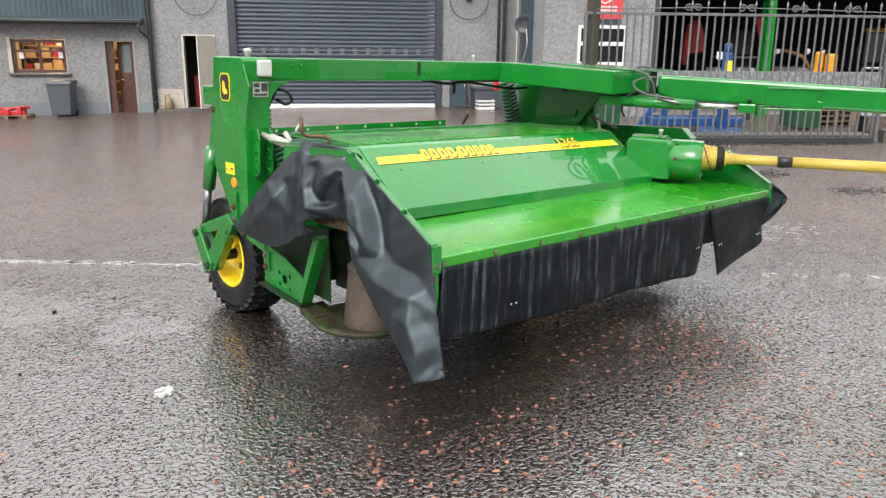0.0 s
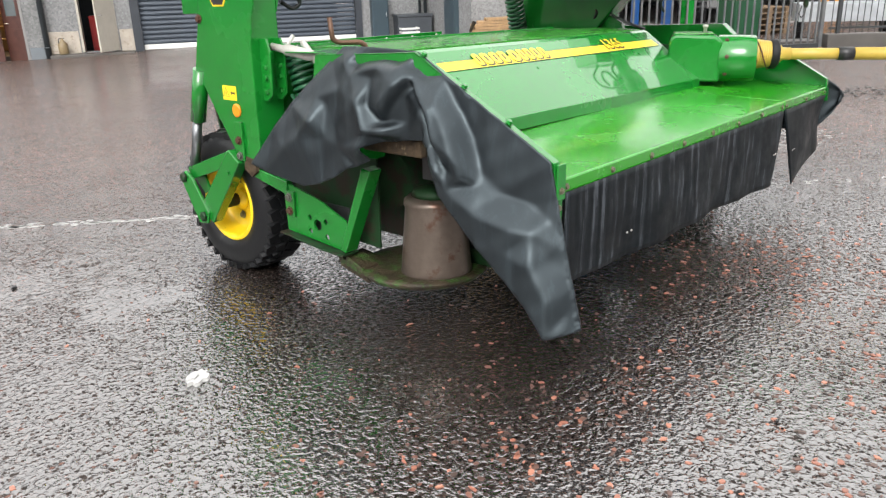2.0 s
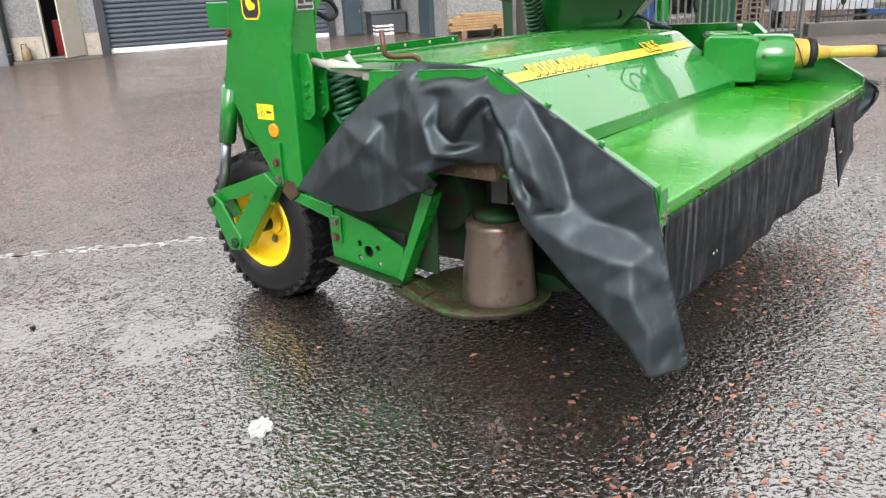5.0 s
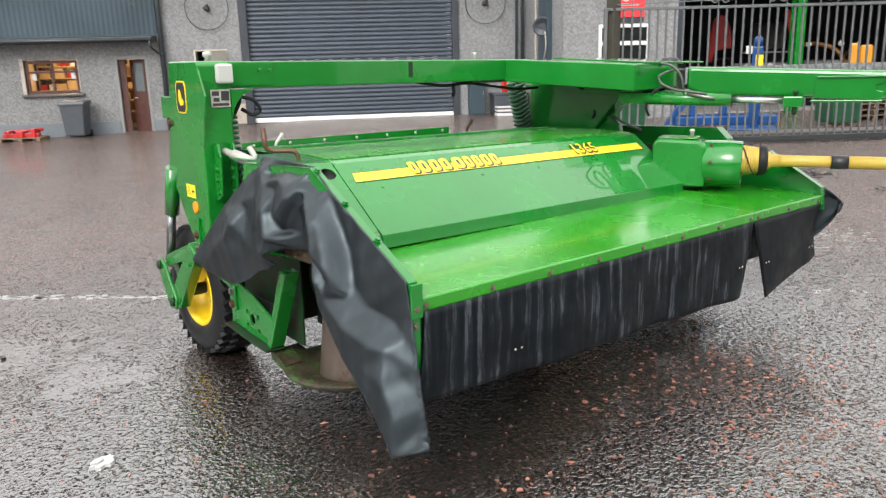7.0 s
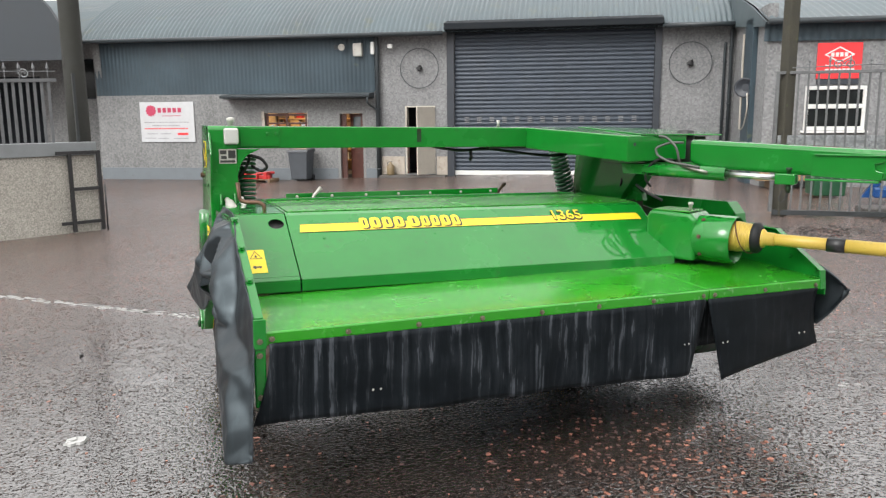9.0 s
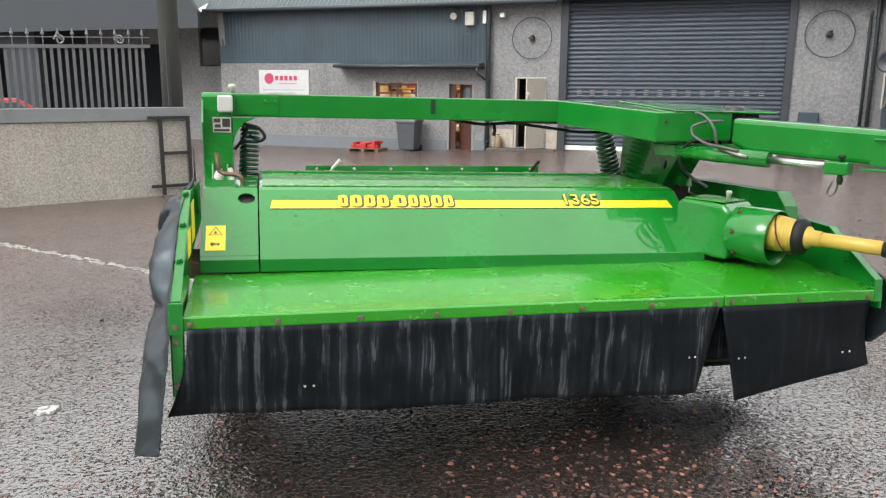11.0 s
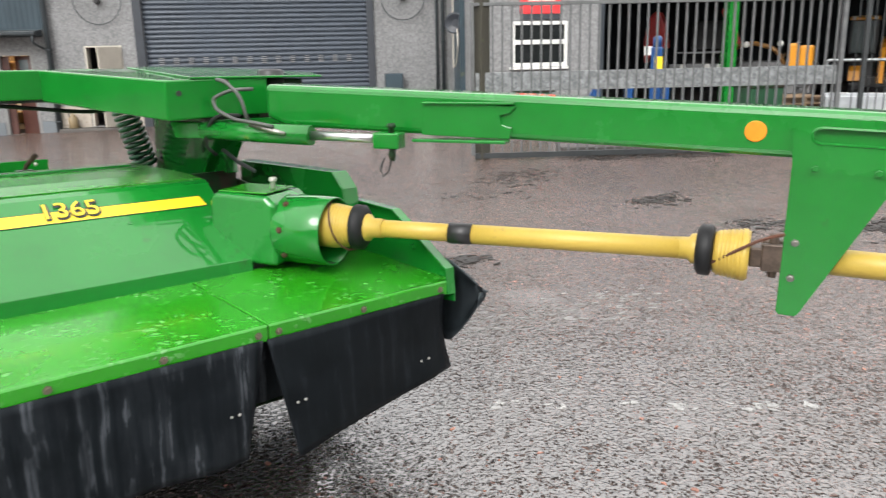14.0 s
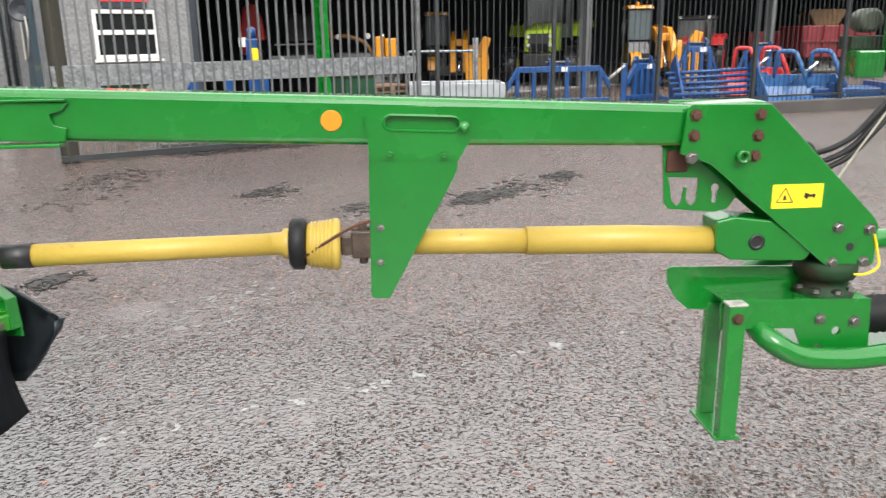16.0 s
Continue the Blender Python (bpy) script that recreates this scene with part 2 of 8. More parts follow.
def stones_of(nt, v, scale, shake):
    """Packed stones: the random colour of each, and its height, some standing taller than others."""
    warp = node(nt, "ShaderNodeTexNoise", Scale=scale * 0.9, Detail=2.0)
    nt.links.new(v, warp.inputs["Vector"])
    sc = nt.nodes.new("ShaderNodeVectorMath")
    sc.operation = "MULTIPLY_ADD"
    sc.inputs[1].default_value = (shake, shake, 0)
    nt.links.new(warp.outputs["Color"], sc.inputs[0])
    nt.links.new(v, sc.inputs[2])
    vo = node(nt, "ShaderNodeTexVoronoi", Scale=scale, Randomness=1.0)
    nt.links.new(sc.outputs[0], vo.inputs["Vector"])
    rgb = nt.nodes.new("ShaderNodeSeparateColor")
    nt.links.new(vo.outputs["Color"], rgb.inputs[0])
    h = calc(nt, "MULTIPLY_ADD", vo.outputs["Distance"], -0.85, calc(nt, "MULTIPLY_ADD", rgb.outputs[0], 0.62, 0.42))
    return rgb.outputs[1], rgb.outputs[2], h


def wet_tarmac():
    """Worn macadam with pink and grey chippings, soaked: a rippled film of water, the taller stones standing clear of it."""
    mat, nt, b = shader("wet_tarmac")
    v = coords(nt)
    big = noise_of(nt, v, 0.20, 5, 0.6)
    mid = noise_of(nt, v, 1.3, 6, 0.65)
    fine = noise_of(nt, v, 7.0, 6, 0.7)
    patch = noise_of(nt, v, 19.0, 5, 0.72)
    hue, shade, tall = stones_of(nt, v, 58.0, 0.012)
    hue2, shade2, tall2 = stones_of(nt, v, 128.0, 0.005)

    def apart(at, lo, hi):
        d = nt.nodes.new("ShaderNodeVectorMath")
        d.operation = "DISTANCE"
        d.inputs[1].default_value = (*at, 0)
        nt.links.new(v, d.inputs[0])
        r = nt.nodes.new("ShaderNodeMapRange")
        r.inputs["From Min"].default_value, r.inputs["From Max"].default_value = lo, hi
        nt.links.new(d.outputs["Value"], r.inputs["Value"])
        return r.outputs["Result"]
    # away from the mower the surfacing turns coarser and sheds its water
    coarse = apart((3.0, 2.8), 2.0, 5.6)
    # standing water in the hollows of the yard
    sink = None
    for x, y, r in PUDDLES:
        one = calc(nt, "MULTIPLY_ADD", apart((x, y), 0.0, r), -0.24, 0.24)
        sink = one if sink is None else calc(nt, "MAXIMUM", sink, one)
    pool = ramp(nt, calc(nt, "ADD", blend(nt, 0.50, blend(nt, 0.25, mid, big), fine), sink), [(0.585, 0.0), (0.640, 1.0)])
    # the water's level against the stones
    level = calc(nt, "MULTIPLY_ADD", blend(nt, 0.55, blend(nt, 0.4, mid, fine), patch), 2.0, -0.34)
    level = calc(nt, "ADD", level, calc(nt, "MULTIPLY", pool, 0.13))
    level = calc(nt, "MULTIPLY_ADD", coarse, -0.13, level)

    def clear(h, bias):
        return ramp(nt, calc(nt, "SUBTRACT", h, calc(nt, "ADD", level, bias - 0.5)), [(0.475, 0.0), (0.525, 1.0)])
    proud = calc(nt, "MAXIMUM", clear(tall, -0.07), calc(nt, "MULTIPLY", clear(tall2, 0.04), 0.85))
    # colours
    stops = [(0.08, (0.010, 0.0080, 0.0066)), (0.38, (0.024, 0.0185, 0.0155)), (0.64, (0.048, 0.036, 0.030)), (0.82, (0.085, 0.066, 0.057)), (0.93, (0.15, 0.105, 0.088)), (0.985, (0.24, 0.115, 0.085))]
    c1, c2 = ramp(nt, hue, stops), ramp(nt, hue2, stops)
    stone = blend(nt, ramp(nt, tall, [(0.42, 0.0), (0.58, 1.0)]), c2, c1)
    tar = ramp(nt, fine, [(0.3, (0.0085, 0.0062, 0.0050)), (0.7, (0.020, 0.0145, 0.0115))])
    c = blend(nt, ramp(nt, tall, [(0.30, 0.15), (0.60, 0.75)]), tar, stone)
    # paler away from the mower, making up for weaker reflection there
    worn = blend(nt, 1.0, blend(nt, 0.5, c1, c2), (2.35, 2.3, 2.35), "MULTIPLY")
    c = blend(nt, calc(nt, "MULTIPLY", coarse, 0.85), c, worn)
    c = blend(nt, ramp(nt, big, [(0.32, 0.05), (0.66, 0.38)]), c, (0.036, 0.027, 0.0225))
    # round the mower a third is taken off the colour, for its shade
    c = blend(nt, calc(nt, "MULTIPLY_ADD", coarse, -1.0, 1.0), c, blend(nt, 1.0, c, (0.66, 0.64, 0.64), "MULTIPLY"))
    nt.links.new(c, b.inputs["Base Color"])
    b.inputs["Roughness"].default_value = 0.62
    b.inputs["IOR"].default_value = 1.5
    b.inputs["Specular IOR Level"].default_value = 0.10
    nt.links.new(blend(nt, coarse, 3.05, 2.5), b.inputs["Coat IOR"])
    nt.links.new(calc(nt, "MULTIPLY_ADD", proud, -0.95, 1.0), b.inputs["Coat Weight"])
    nt.links.new(blend(nt, coarse, 0.030, ramp(nt, fine, [(0.40, 0.12), (0.62, 0.05)])), b.inputs["Coat Roughness"])
    # ripples of the film over the stones, stilled in the puddles
    ripple = noise_of(nt, v, 42.0, 2, 0.5)
    swell = noise_of(nt, v, 16.0, 2, 0.5)
    still = calc(nt, "MULTIPLY_ADD", pool, -0.72, 1.0)
    peaks = ramp(nt, ripple, [(0.46, 0.0), (0.72, 1.0)])
    n = bump(nt, b, swell, calc(nt, "MULTIPLY", still, blend(nt, coarse, 0.10, 0.22)), 0.012)
    n = bump(nt, b, peaks, calc(nt, "MULTIPLY", still, blend(nt, coarse, 0.60, 0.85)), 0.007, n)
    n = bump(nt, b, tall, calc(nt, "MULTIPLY", still, blend(nt, coarse, 0.20, 0.60)), 0.004, n)
    nt.links.new(n, b.inputs["Coat Normal"])
    bump(nt, b, blend(nt, 0.35, tall, tall2), 0.9, 0.009, n)
    return mat


def render_wall(name, col, chips=0.0, grain=42.0):
    """Rough-cast or pebble-dashed wall with rain marks."""
    mat, nt, b = shader(name)
    v = coords(nt)
    streak = noise_of(nt, coords(nt, (2.2, 2.2, 0.25)), 1.0, 5, 0.65)
    broad = noise_of(nt, v, 0.7, 6)
    dash = node(nt, "ShaderNodeTexVoronoi", Scale=grain)
    nt.links.new(v, dash.inputs["Vector"])
    peb = dash.outputs["Color"]
    c = ramp(nt, broad, [(0.3, tuple(x * 0.80 for x in col)), (0.7, tuple(x * 1.12 for x in col))])
    c = blend(nt, ramp(nt, streak, [(0.48, 0.0), (0.72, 0.45)]), c, tuple(x * 0.55 for x in col))
    spots = ramp(nt, peb, [(0.15, tuple(x * 0.45 for x in col)), (0.5, col), (0.85, tuple(min(1, x * 1.6) for x in col))])
    c = blend(nt, 0.20 + chips, c, spots)
    nt.links.new(c, b.inputs["Base Color"])
    b.inputs["Roughness"].default_value = 0.85
    bump(nt, b, blend(nt, 0.5, dash.outputs["Distance"], noise_of(nt, v, 30, 5)), 0.7, 0.012)
    return mat


def glass(name, tint=(1, 1, 1)):
    mat, nt, b = shader(name)
    b.inputs["Base Color"].default_value = (*tint, 1)
    b.inputs["Roughness"].default_value = 0.02
    b.inputs["Transmission Weight"].default_value = 1.0
    b.inputs["IOR"].default_value = 1.45
    return mat


GREEN = (0.005, 0.150, 0.016)
M_green = wet_paint("green_paint", GREEN, False)
M_deck = wet_paint("wet_green_deck", (0.018, 0.215, 0.007), True)
# grimy green, taken darker to carry the shade inside the mower
M_grimeshade = surface("grimy_shaded_green_paint", (0.006, 0.030, 0.008), 0.6, dirt=(0.022, 0.015, 0.009), dirt_at=0.48, spec=0.3)
M_spring = surface("dark_green_spring", (0.009, 0.075, 0.030), 0.3)
M_yellow = surface("yellow_paint", (0.70, 0.52, 0.02), 0.35, vary=0.08)
M_rim = surface("yellow_rim_paint", (0.80, 0.55, 0.01), 0.35, vary=0.10, dirt=(0.12, 0.08, 0.03), dirt_at=0.66)
M_pto = surface("yellow_plastic", (0.42, 0.295, 0.050), 0.42, vary=0.14, dirt=(0.16, 0.12, 0.05), dirt_at=0.62)
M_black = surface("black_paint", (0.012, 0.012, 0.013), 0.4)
M_rubber = surface("black_rubber", (0.007, 0.0075, 0.0085), 0.55, fine=40, relief=0.3, spec=0.3)
M_tyre = surface("wet_tyre_rubber", (0.007, 0.0075, 0.0085), 0.42, fine=60, relief=0.3, dirt=(0.035, 0.032, 0.030), dirt_at=0.62, spec=0.32)
M_sheet = rubber_sheet("rubber_curtain", 0.0055, (0.050, 0.056, 0.064), 0.48, 0.12)
M_endsheet = rubber_sheet("rubber_end_curtain", 0.0042, (0.011, 0.013, 0.016), 0.44, 0.15, 0.5)
M_tarp = rubber_sheet("rubber_side_flap", 0.0062, (0.013, 0.017, 0.020), 0.42, 0.60, 0.8, True)
M_steel = surface("bright_steel", (0.50, 0.50, 0.50), 0.28, 1.0, vary=0.1)
M_zinc = surface("zinc_plated_steel", (0.24, 0.235, 0.215), 0.38, 1.0, vary=0.2)
M_rust = surface("rusty_steel", (0.080, 0.033, 0.020), 0.7, 0.3, vary=0.4)
M_brown = surface("brown_iron_bar", (0.10, 0.055, 0.035), 0.5, 0.6, vary=0.3)
M_alu = surface("dirty_white_metal", (0.40, 0.39, 0.36), 0.5, 0.2, dirt=(0.2, 0.19, 0.16), dirt_at=0.55)
M_orange = surface("orange_reflector", (0.72, 0.22, 0.006), 0.4, vary=0.10, scale=60)
M_label = surface("yellow_warning_label", (0.85, 0.62, 0.02), 0.35, vary=0.06)
M_ink = surface("label_print", (0.02, 0.02, 0.02), 0.4)
M_white = surface("white_paint", (0.60, 0.60, 0.58), 0.45, vary=0.08)
M_lamp = surface("frosted_lamp_lens", (0.42, 0.42, 0.40), 0.22, vary=0.08, coat=0.5)
M_drum = surface("worn_steel_drum", (0.125, 0.098, 0.080), 0.36, 0.6, vary=0.35, scale=5, fine=30, dirt=(0.085, 0.040, 0.026), dirt_at=0.55)
M_timber = surface("weathered_timber", (0.16, 0.105, 0.06), 0.8, scale=12, vary=0.4, relief=0.5, dist=0.006)
M_grimewood = surface("grimy_wet_timber", (0.050, 0.034, 0.020), 0.8, scale=16, vary=0.6, fine=50, relief=0.8, dist=0.012, dirt=(0.13, 0.10, 0.06), dirt_at=0.60, spec=0.25)
M_hose = surface("hydraulic_hose", (0.010, 0.010, 0.011), 0.55, spec=0.3)
M_steelhose = surface("braided_hose", (0.075, 0.078, 0.074), 0.5, 0.4, fine=200, relief=0.5)

M_tarmac = wet_tarmac()
M_dash = render_wall("rough_cast_wall", (0.172, 0.175, 0.174), 0.15, 20.0)
M_dash2 = render_wall("grey_render_wall", (0.190, 0.193, 0.195), 0.15, 20.0)
M_pebble = render_wall("pebble_dash_wall", (0.315, 0.30, 0.265), 0.28, 64.0)
M_plinth = surface("blue_grey_plinth_paint", (0.125, 0.142, 0.155), 0.7, vary=0.12, dirt=(0.10, 0.105, 0.105), dirt_at=0.60)
M_plinth2 = surface("cream_plinth_paint", (0.36, 0.32, 0.27), 0.7, dirt=(0.25, 0.20, 0.16), dirt_at=0.55)
M_gable = surface("dark_gable_sheet", (0.020, 0.027, 0.034), 0.55, vary=0.25, scale=0.8)
M_blueclad = surface("blue_grey_steel_cladding", (0.031, 0.052, 0.066), 0.45, 0.1, vary=0.22, scale=0.8, dirt=(0.085, 0.10, 0.06), dirt_at=0.66)
M_roof = surface("grey_green_roof_sheet", (0.076, 0.099, 0.108), 0.5, 0.1, vary=0.22, scale=0.6, dirt=(0.088, 0.103, 0.092), dirt_at=0.58)
M_gutter = surface("dark_gutter", (0.025, 0.032, 0.036), 0.45)
M_shutbox = surface("dark_shutter_head", (0.011, 0.014, 0.017), 0.75, spec=0.2)
M_vent = surface("worn_vent_plate", (0.15, 0.155, 0.16), 0.6)
M_shutter = surface("slate_grey_shutter_steel", (0.034, 0.045, 0.061), 0.45, 0.2, vary=0.14, scale=1.2)
M_shutdark = surface("dark_shutter_frame", (0.024, 0.029, 0.037), 0.5)
M_galv = surface("galvanised_steel", (0.22, 0.235, 0.238), 0.42, 0.5, vary=0.55, scale=9, fine=26, dirt=(0.13, 0.14, 0.145), dirt_at=0.50)
M_brightgalv = surface("bright_galvanised_sheet", (0.40, 0.42, 0.44), 0.4, 0.4, vary=0.2, scale=6)
M_cap = surface("zinc_grey_channel", (0.20, 0.215, 0.22), 0.5, 0.4, vary=0.15, scale=3)
M_bargalv = surface("weathered_gate_steel", (0.115, 0.12, 0.122), 0.5, 0.4, vary=0.3, scale=9)
M_fence = surface("grey_fence_paint", (0.125, 0.13, 0.135), 0.5, 0.3, vary=0.2)
M_darkfence = surface("dark_fence_steel", (0.030, 0.034, 0.036), 0.5, 0.3)
M_pole = surface("mossy_wooden_pole", (0.036, 0.034, 0.024), 0.9, vary=0.4, scale=5, relief=0.5, dist=0.008, dirt=(0.06, 0.075, 0.03))
M_darkpole = surface("wet_dark_pole", (0.022, 0.023, 0.019), 0.8, vary=0.4, scale=5, relief=0.5, dist=0.008, dirt=(0.035, 0.045, 0.02))
M_concrete = surface("wet_concrete", (0.060, 0.055, 0.050), 0.5, vary=0.3, scale=2.0, fine=60, relief=0.4, dist=0.004)
# floor lightened so that it throws daylight up into the shed
M_shedfloor = surface("pale_bounce_concrete", (0.20, 0.19, 0.18), 0.8, vary=0.3, scale=1.5, fine=40)
# orange-yellow machine paint taken down to ochre for parts in shade
M_machshade = surface("shaded_machine_paint", (0.13, 0.060, 0.009), 0.45, vary=0.25)
M_wagonred = surface("deep_red_paint", (0.135, 0.007, 0.011), 0.4, vary=0.25)
M_darkgreen = surface("dark_green_paint", (0.008, 0.055, 0.022), 0.45, vary=0.25)
M_cord = surface("pale_cord", (0.33, 0.31, 0.25), 0.8)
# near-black walls and ceilings: the shade indoors is put into this colour
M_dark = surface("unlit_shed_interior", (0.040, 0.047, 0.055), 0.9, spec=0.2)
M_clad_light = surface("light_grey_cladding", (0.18, 0.18, 0.176), 0.5, vary=0.12, scale=1.0)
M_brownwood = surface("dark_stained_wood", (0.060, 0.022, 0.016), 0.4, vary=0.3, scale=6)
M_cream = surface("cream_door_paint", (0.40, 0.37, 0.315), 0.5, vary=0.1)
M_bin = surface("grey_bin_plastic", (0.048, 0.055, 0.064), 0.5, vary=0.15)
M_red = surface("red_paint", (0.36, 0.014, 0.014), 0.35, vary=0.15)
M_crimson = surface("crimson_print", (0.40, 0.035, 0.085), 0.45, vary=0.08)
M_tail = surface("red_lamp_lens", (0.45, 0.012, 0.010), 0.25, vary=0.1, coat=0.4)
M_redsign = surface("red_sign_board", (0.72, 0.035, 0.04), 0.4, vary=0.06)
M_blue = surface("blue_implement_paint", (0.005, 0.052, 0.185), 0.35, vary=0.2)
M_paleblue = surface("worn_pale_blue_paint", (0.028, 0.115, 0.29), 0.35, vary=0.35, scale=6)
M_redpink = surface("bright_red_bucket_paint", (0.50, 0.035, 0.035), 0.35, vary=0.15)
M_olive = surface("olive_tank_plastic", (0.045, 0.055, 0.036), 0.45, vary=0.12)
M_lipbolt = surface("dull_zinc_bolt", (0.155, 0.14, 0.098), 0.4, 0.6, vary=0.3)
M_mach = surface("orange_yellow_machine_paint", (0.55, 0.23, 0.008), 0.35, vary=0.12)
M_lime = surface("lime_green_machine_paint", (0.33, 0.48, 0.03), 0.35, vary=0.12)
M_glass = glass("window_glass", (0.95, 0.98, 0.97))
M_cabglass = surface("reflecting_cab_glass", (0.085, 0.105, 0.11), 0.08, vary=0.1, coat=0.8)
M_darkglass = surface("dark_window_glass", (0.012, 0.014, 0.014), 0.12, vary=0.3, spec=0.35)
M_board = surface("white_sign_board", (0.44, 0.45, 0.46), 0.4, vary=0.08)
M_faint = surface("faded_print", (0.28, 0.285, 0.29), 0.5)
M_warm = surface("lit_office_wall", (0.62, 0.46, 0.28), 0.8)
M_plank = surface("pale_sawn_timber", (0.30, 0.19, 0.095), 0.75, vary=0.4, scale=5, fine=40, relief=0.3)
M_card = surface("cardboard", (0.50, 0.33, 0.16), 0.8)
M_paper = surface("wet_white_litter", (0.40, 0.40, 0.39), 0.6, vary=0.2)
M_roadpaint = surface("worn_white_road_paint", (0.27, 0.27, 0.262), 0.4, vary=0.35, scale=30)
M_smear = surface("worn_pale_smear", (0.18, 0.177, 0.17), 0.45, vary=0.35, scale=30)
M_leafred, leaf_nt, leaf_b = shader("pink_stone_chips")
isle = leaf_nt.nodes.new("ShaderNodeNewGeometry")
leaf_nt.links.new(ramp(leaf_nt, isle.outputs["Random Per Island"], [(0.0, (0.050, 0.034, 0.028)), (0.4, (0.11, 0.062, 0.049)), (0.75, (0.24, 0.098, 0.066)), (1.0, (0.37, 0.165, 0.110))]), leaf_b.inputs["Base Color"])
leaf_b.inputs["Roughness"].default_value = 0.35
bump(leaf_nt, leaf_b, noise_of(leaf_nt, coords(leaf_nt), 120, 3), 0.4, 0.003)
M_mud = surface("muddy_skid", (0.034, 0.024, 0.014), 0.5, vary=0.6, scale=9, fine=45, relief=0.9, dist=0.012, dirt=(0.030, 0.072, 0.014), dirt_at=0.50, spec=0.35)
M_rivet = surface("dull_rivet", (0.065, 0.055, 0.032), 0.5, 0.2, vary=0.3)

# ---- ground and yard ----
FM = pose(0, 0, 0, 0, 0, -29)          # facade frame: s along the front, D away from the yard
FD, FN = (0.8746, -0.4848), (0.4848, 0.8746)


def fworld(s, d, z=0.0):
    return Vector((s * FD[0] + d * FN[0], s * FD[1] + d * FN[1], z))


def ground_z(x, y):
    d, s = x * FN[0] + y * FN[1], x * FD[0] + y * FD[1]
    t = min(1, max(0, (d - 12.5) / 13.0))
    k = min(1, max(0, (s + 8.5) / 8.0))
    return -(0.40 - 0.23 * k) * t * t * (3 - 2 * t)


def build_ground():
    def steps(fine_lo, fine_hi, step, far):
        mid = [fine_lo + i * step for i in range(int((fine_hi - fine_lo) / step) + 1)]
        return [-far, -120, -60, -36] + mid + [mid[-1] + 20, 120, far]
    xs, ys = steps(-24, 48, 1.0, 900), steps(-16, 50, 1.0, 900)
    bm = bm_new()
    grid = [[bm.verts.new((x, y, ground_z(x, y))) for y in ys] for x in xs]
    for i in range(len(xs) - 1):
        for j in range(len(ys) - 1):
            bm.faces.new([grid[i][j], grid[i + 1][j], grid[i + 1][j + 1], grid[i][j + 1]])
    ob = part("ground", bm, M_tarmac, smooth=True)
    return tagged(ob, "wet worn tarmac yard with pink chippings and puddles", "ground", kind="structure")


build_ground()


def structure(name, bm, mat, label, cat, m=FM, bevel=0.0, smooth=False):
    ob = part(name, bm, mat, None, "", bevel, smooth)
    ob.matrix_world = m
    return tagged(ob, label, cat, kind="structure")


# ---- the workshop range ----
def wall_with_openings(s0, s1, d0, d1, z0, z1, holes):
    bm = bm_new()
    cuts = sorted({s0, s1, *[h[0] for h in holes], *[h[1] for h in holes]})
    for a, b in zip(cuts, cuts[1:]):
        inside = [h for h in holes if h[0] <= a and h[1] >= b]
        z = z0
        for h in sorted(inside, key=lambda q: q[2]):
            if h[2] > z:
                box(bm, a, b, d0, d1, z, h[2])
            z = h[3]
        if z < z1:
            box(bm, a, b, d0, d1, z, z1)
    bmesh.ops.remove_doubles(bm, verts=bm.verts[:], dist=1e-4)
    return bm


def corrugated(s0, s1, pitch, depth, profile, round_=True):
    """Sheet ribbed along s, following a profile of (D, z) points."""
    bm = bm_new()
    per = 6 if round_ else 4
    n = int((s1 - s0) / pitch * per)
    pts = [Vector((0, a, b)) for a, b in profile]
    nor = []
    for i in range(len(pts)):
        t = (pts[min(i + 1, len(pts) - 1)] - pts[max(i - 1, 0)]).normalized()
        nor.append(Vector((0, -t.z, t.y)))
    prev = None
    for k in range(n + 1):
        s = s0 + (s1 - s0) * k / n
        if round_:
            h = depth * 0.5 * math.cos(math.tau * k / per)
        else:
            h = depth if k % per in (1, 2) else 0.0
        row = [bm.verts.new(Vector((s, 0, 0)) + p + q * h) for p, q in zip(pts, nor)]
        if prev:
            for i in range(len(row) - 1):
                f = bm.faces.new([prev[i], row[i], row[i + 1], prev[i + 1]])
                f.smooth = round_
        prev = row
    return bm


# office part
structure("wall_office", wall_with_openings(-15.2, -4.9, 26.0, 26.3, -0.7, 2.56, [(-8.9, -7.36, 0.90, 1.90), (-6.22, -5.38, -0.34, 1.88)]), M_dash,
          "grey rough-cast office wall with rain stains", "wall")
structure("cladding_office", corrugated(-15.2, -4.95, 0.145, 0.016, [(26.02, 2.50), (25.98, 4.36)]), M_blueclad, "blue-grey corrugated steel cladding, mossy at one end", "cladding")
bm = bm_new()
box(bm, -15.2, -6.30, 25.965, 26.02, -0.7, 0.02)
box(bm, -5.30, -4.9, 25.965, 26.02, -0.7, 0.02)
structure("plinth_office", bm, M_plinth, "blue-grey painted plinth along the wall foot", "plinth", bevel=0.01)
# canopy over window and door
can = thing("canopy", FM, "dark felted flat canopy over the office window and door", "canopy", kind="structure")
bm = bm_new()
slab(bm, [(25.38, 2.40), (25.38, 2.50), (26.0, 2.56), (26.0, 2.36)], 0, -10.2, -4.98)
part("canopy_board", bm, M_gutter, can, bevel=0.01)
bm = bm_new()
tube(bm, [(-10.2, 25.36, 2.44), (-4.98, 25.36, 2.42)], 0.05, 8)
part("gutter", bm, M_gutter, can)
bm = bm_new()
tube(bm, bent([(-5.05, 25.36, 2.40), (-5.05, 25.36, 2.2), (-4.98, 25.9, 2.05), (-4.8, 25.9, 1.95)], 0.08), 0.035, 8)
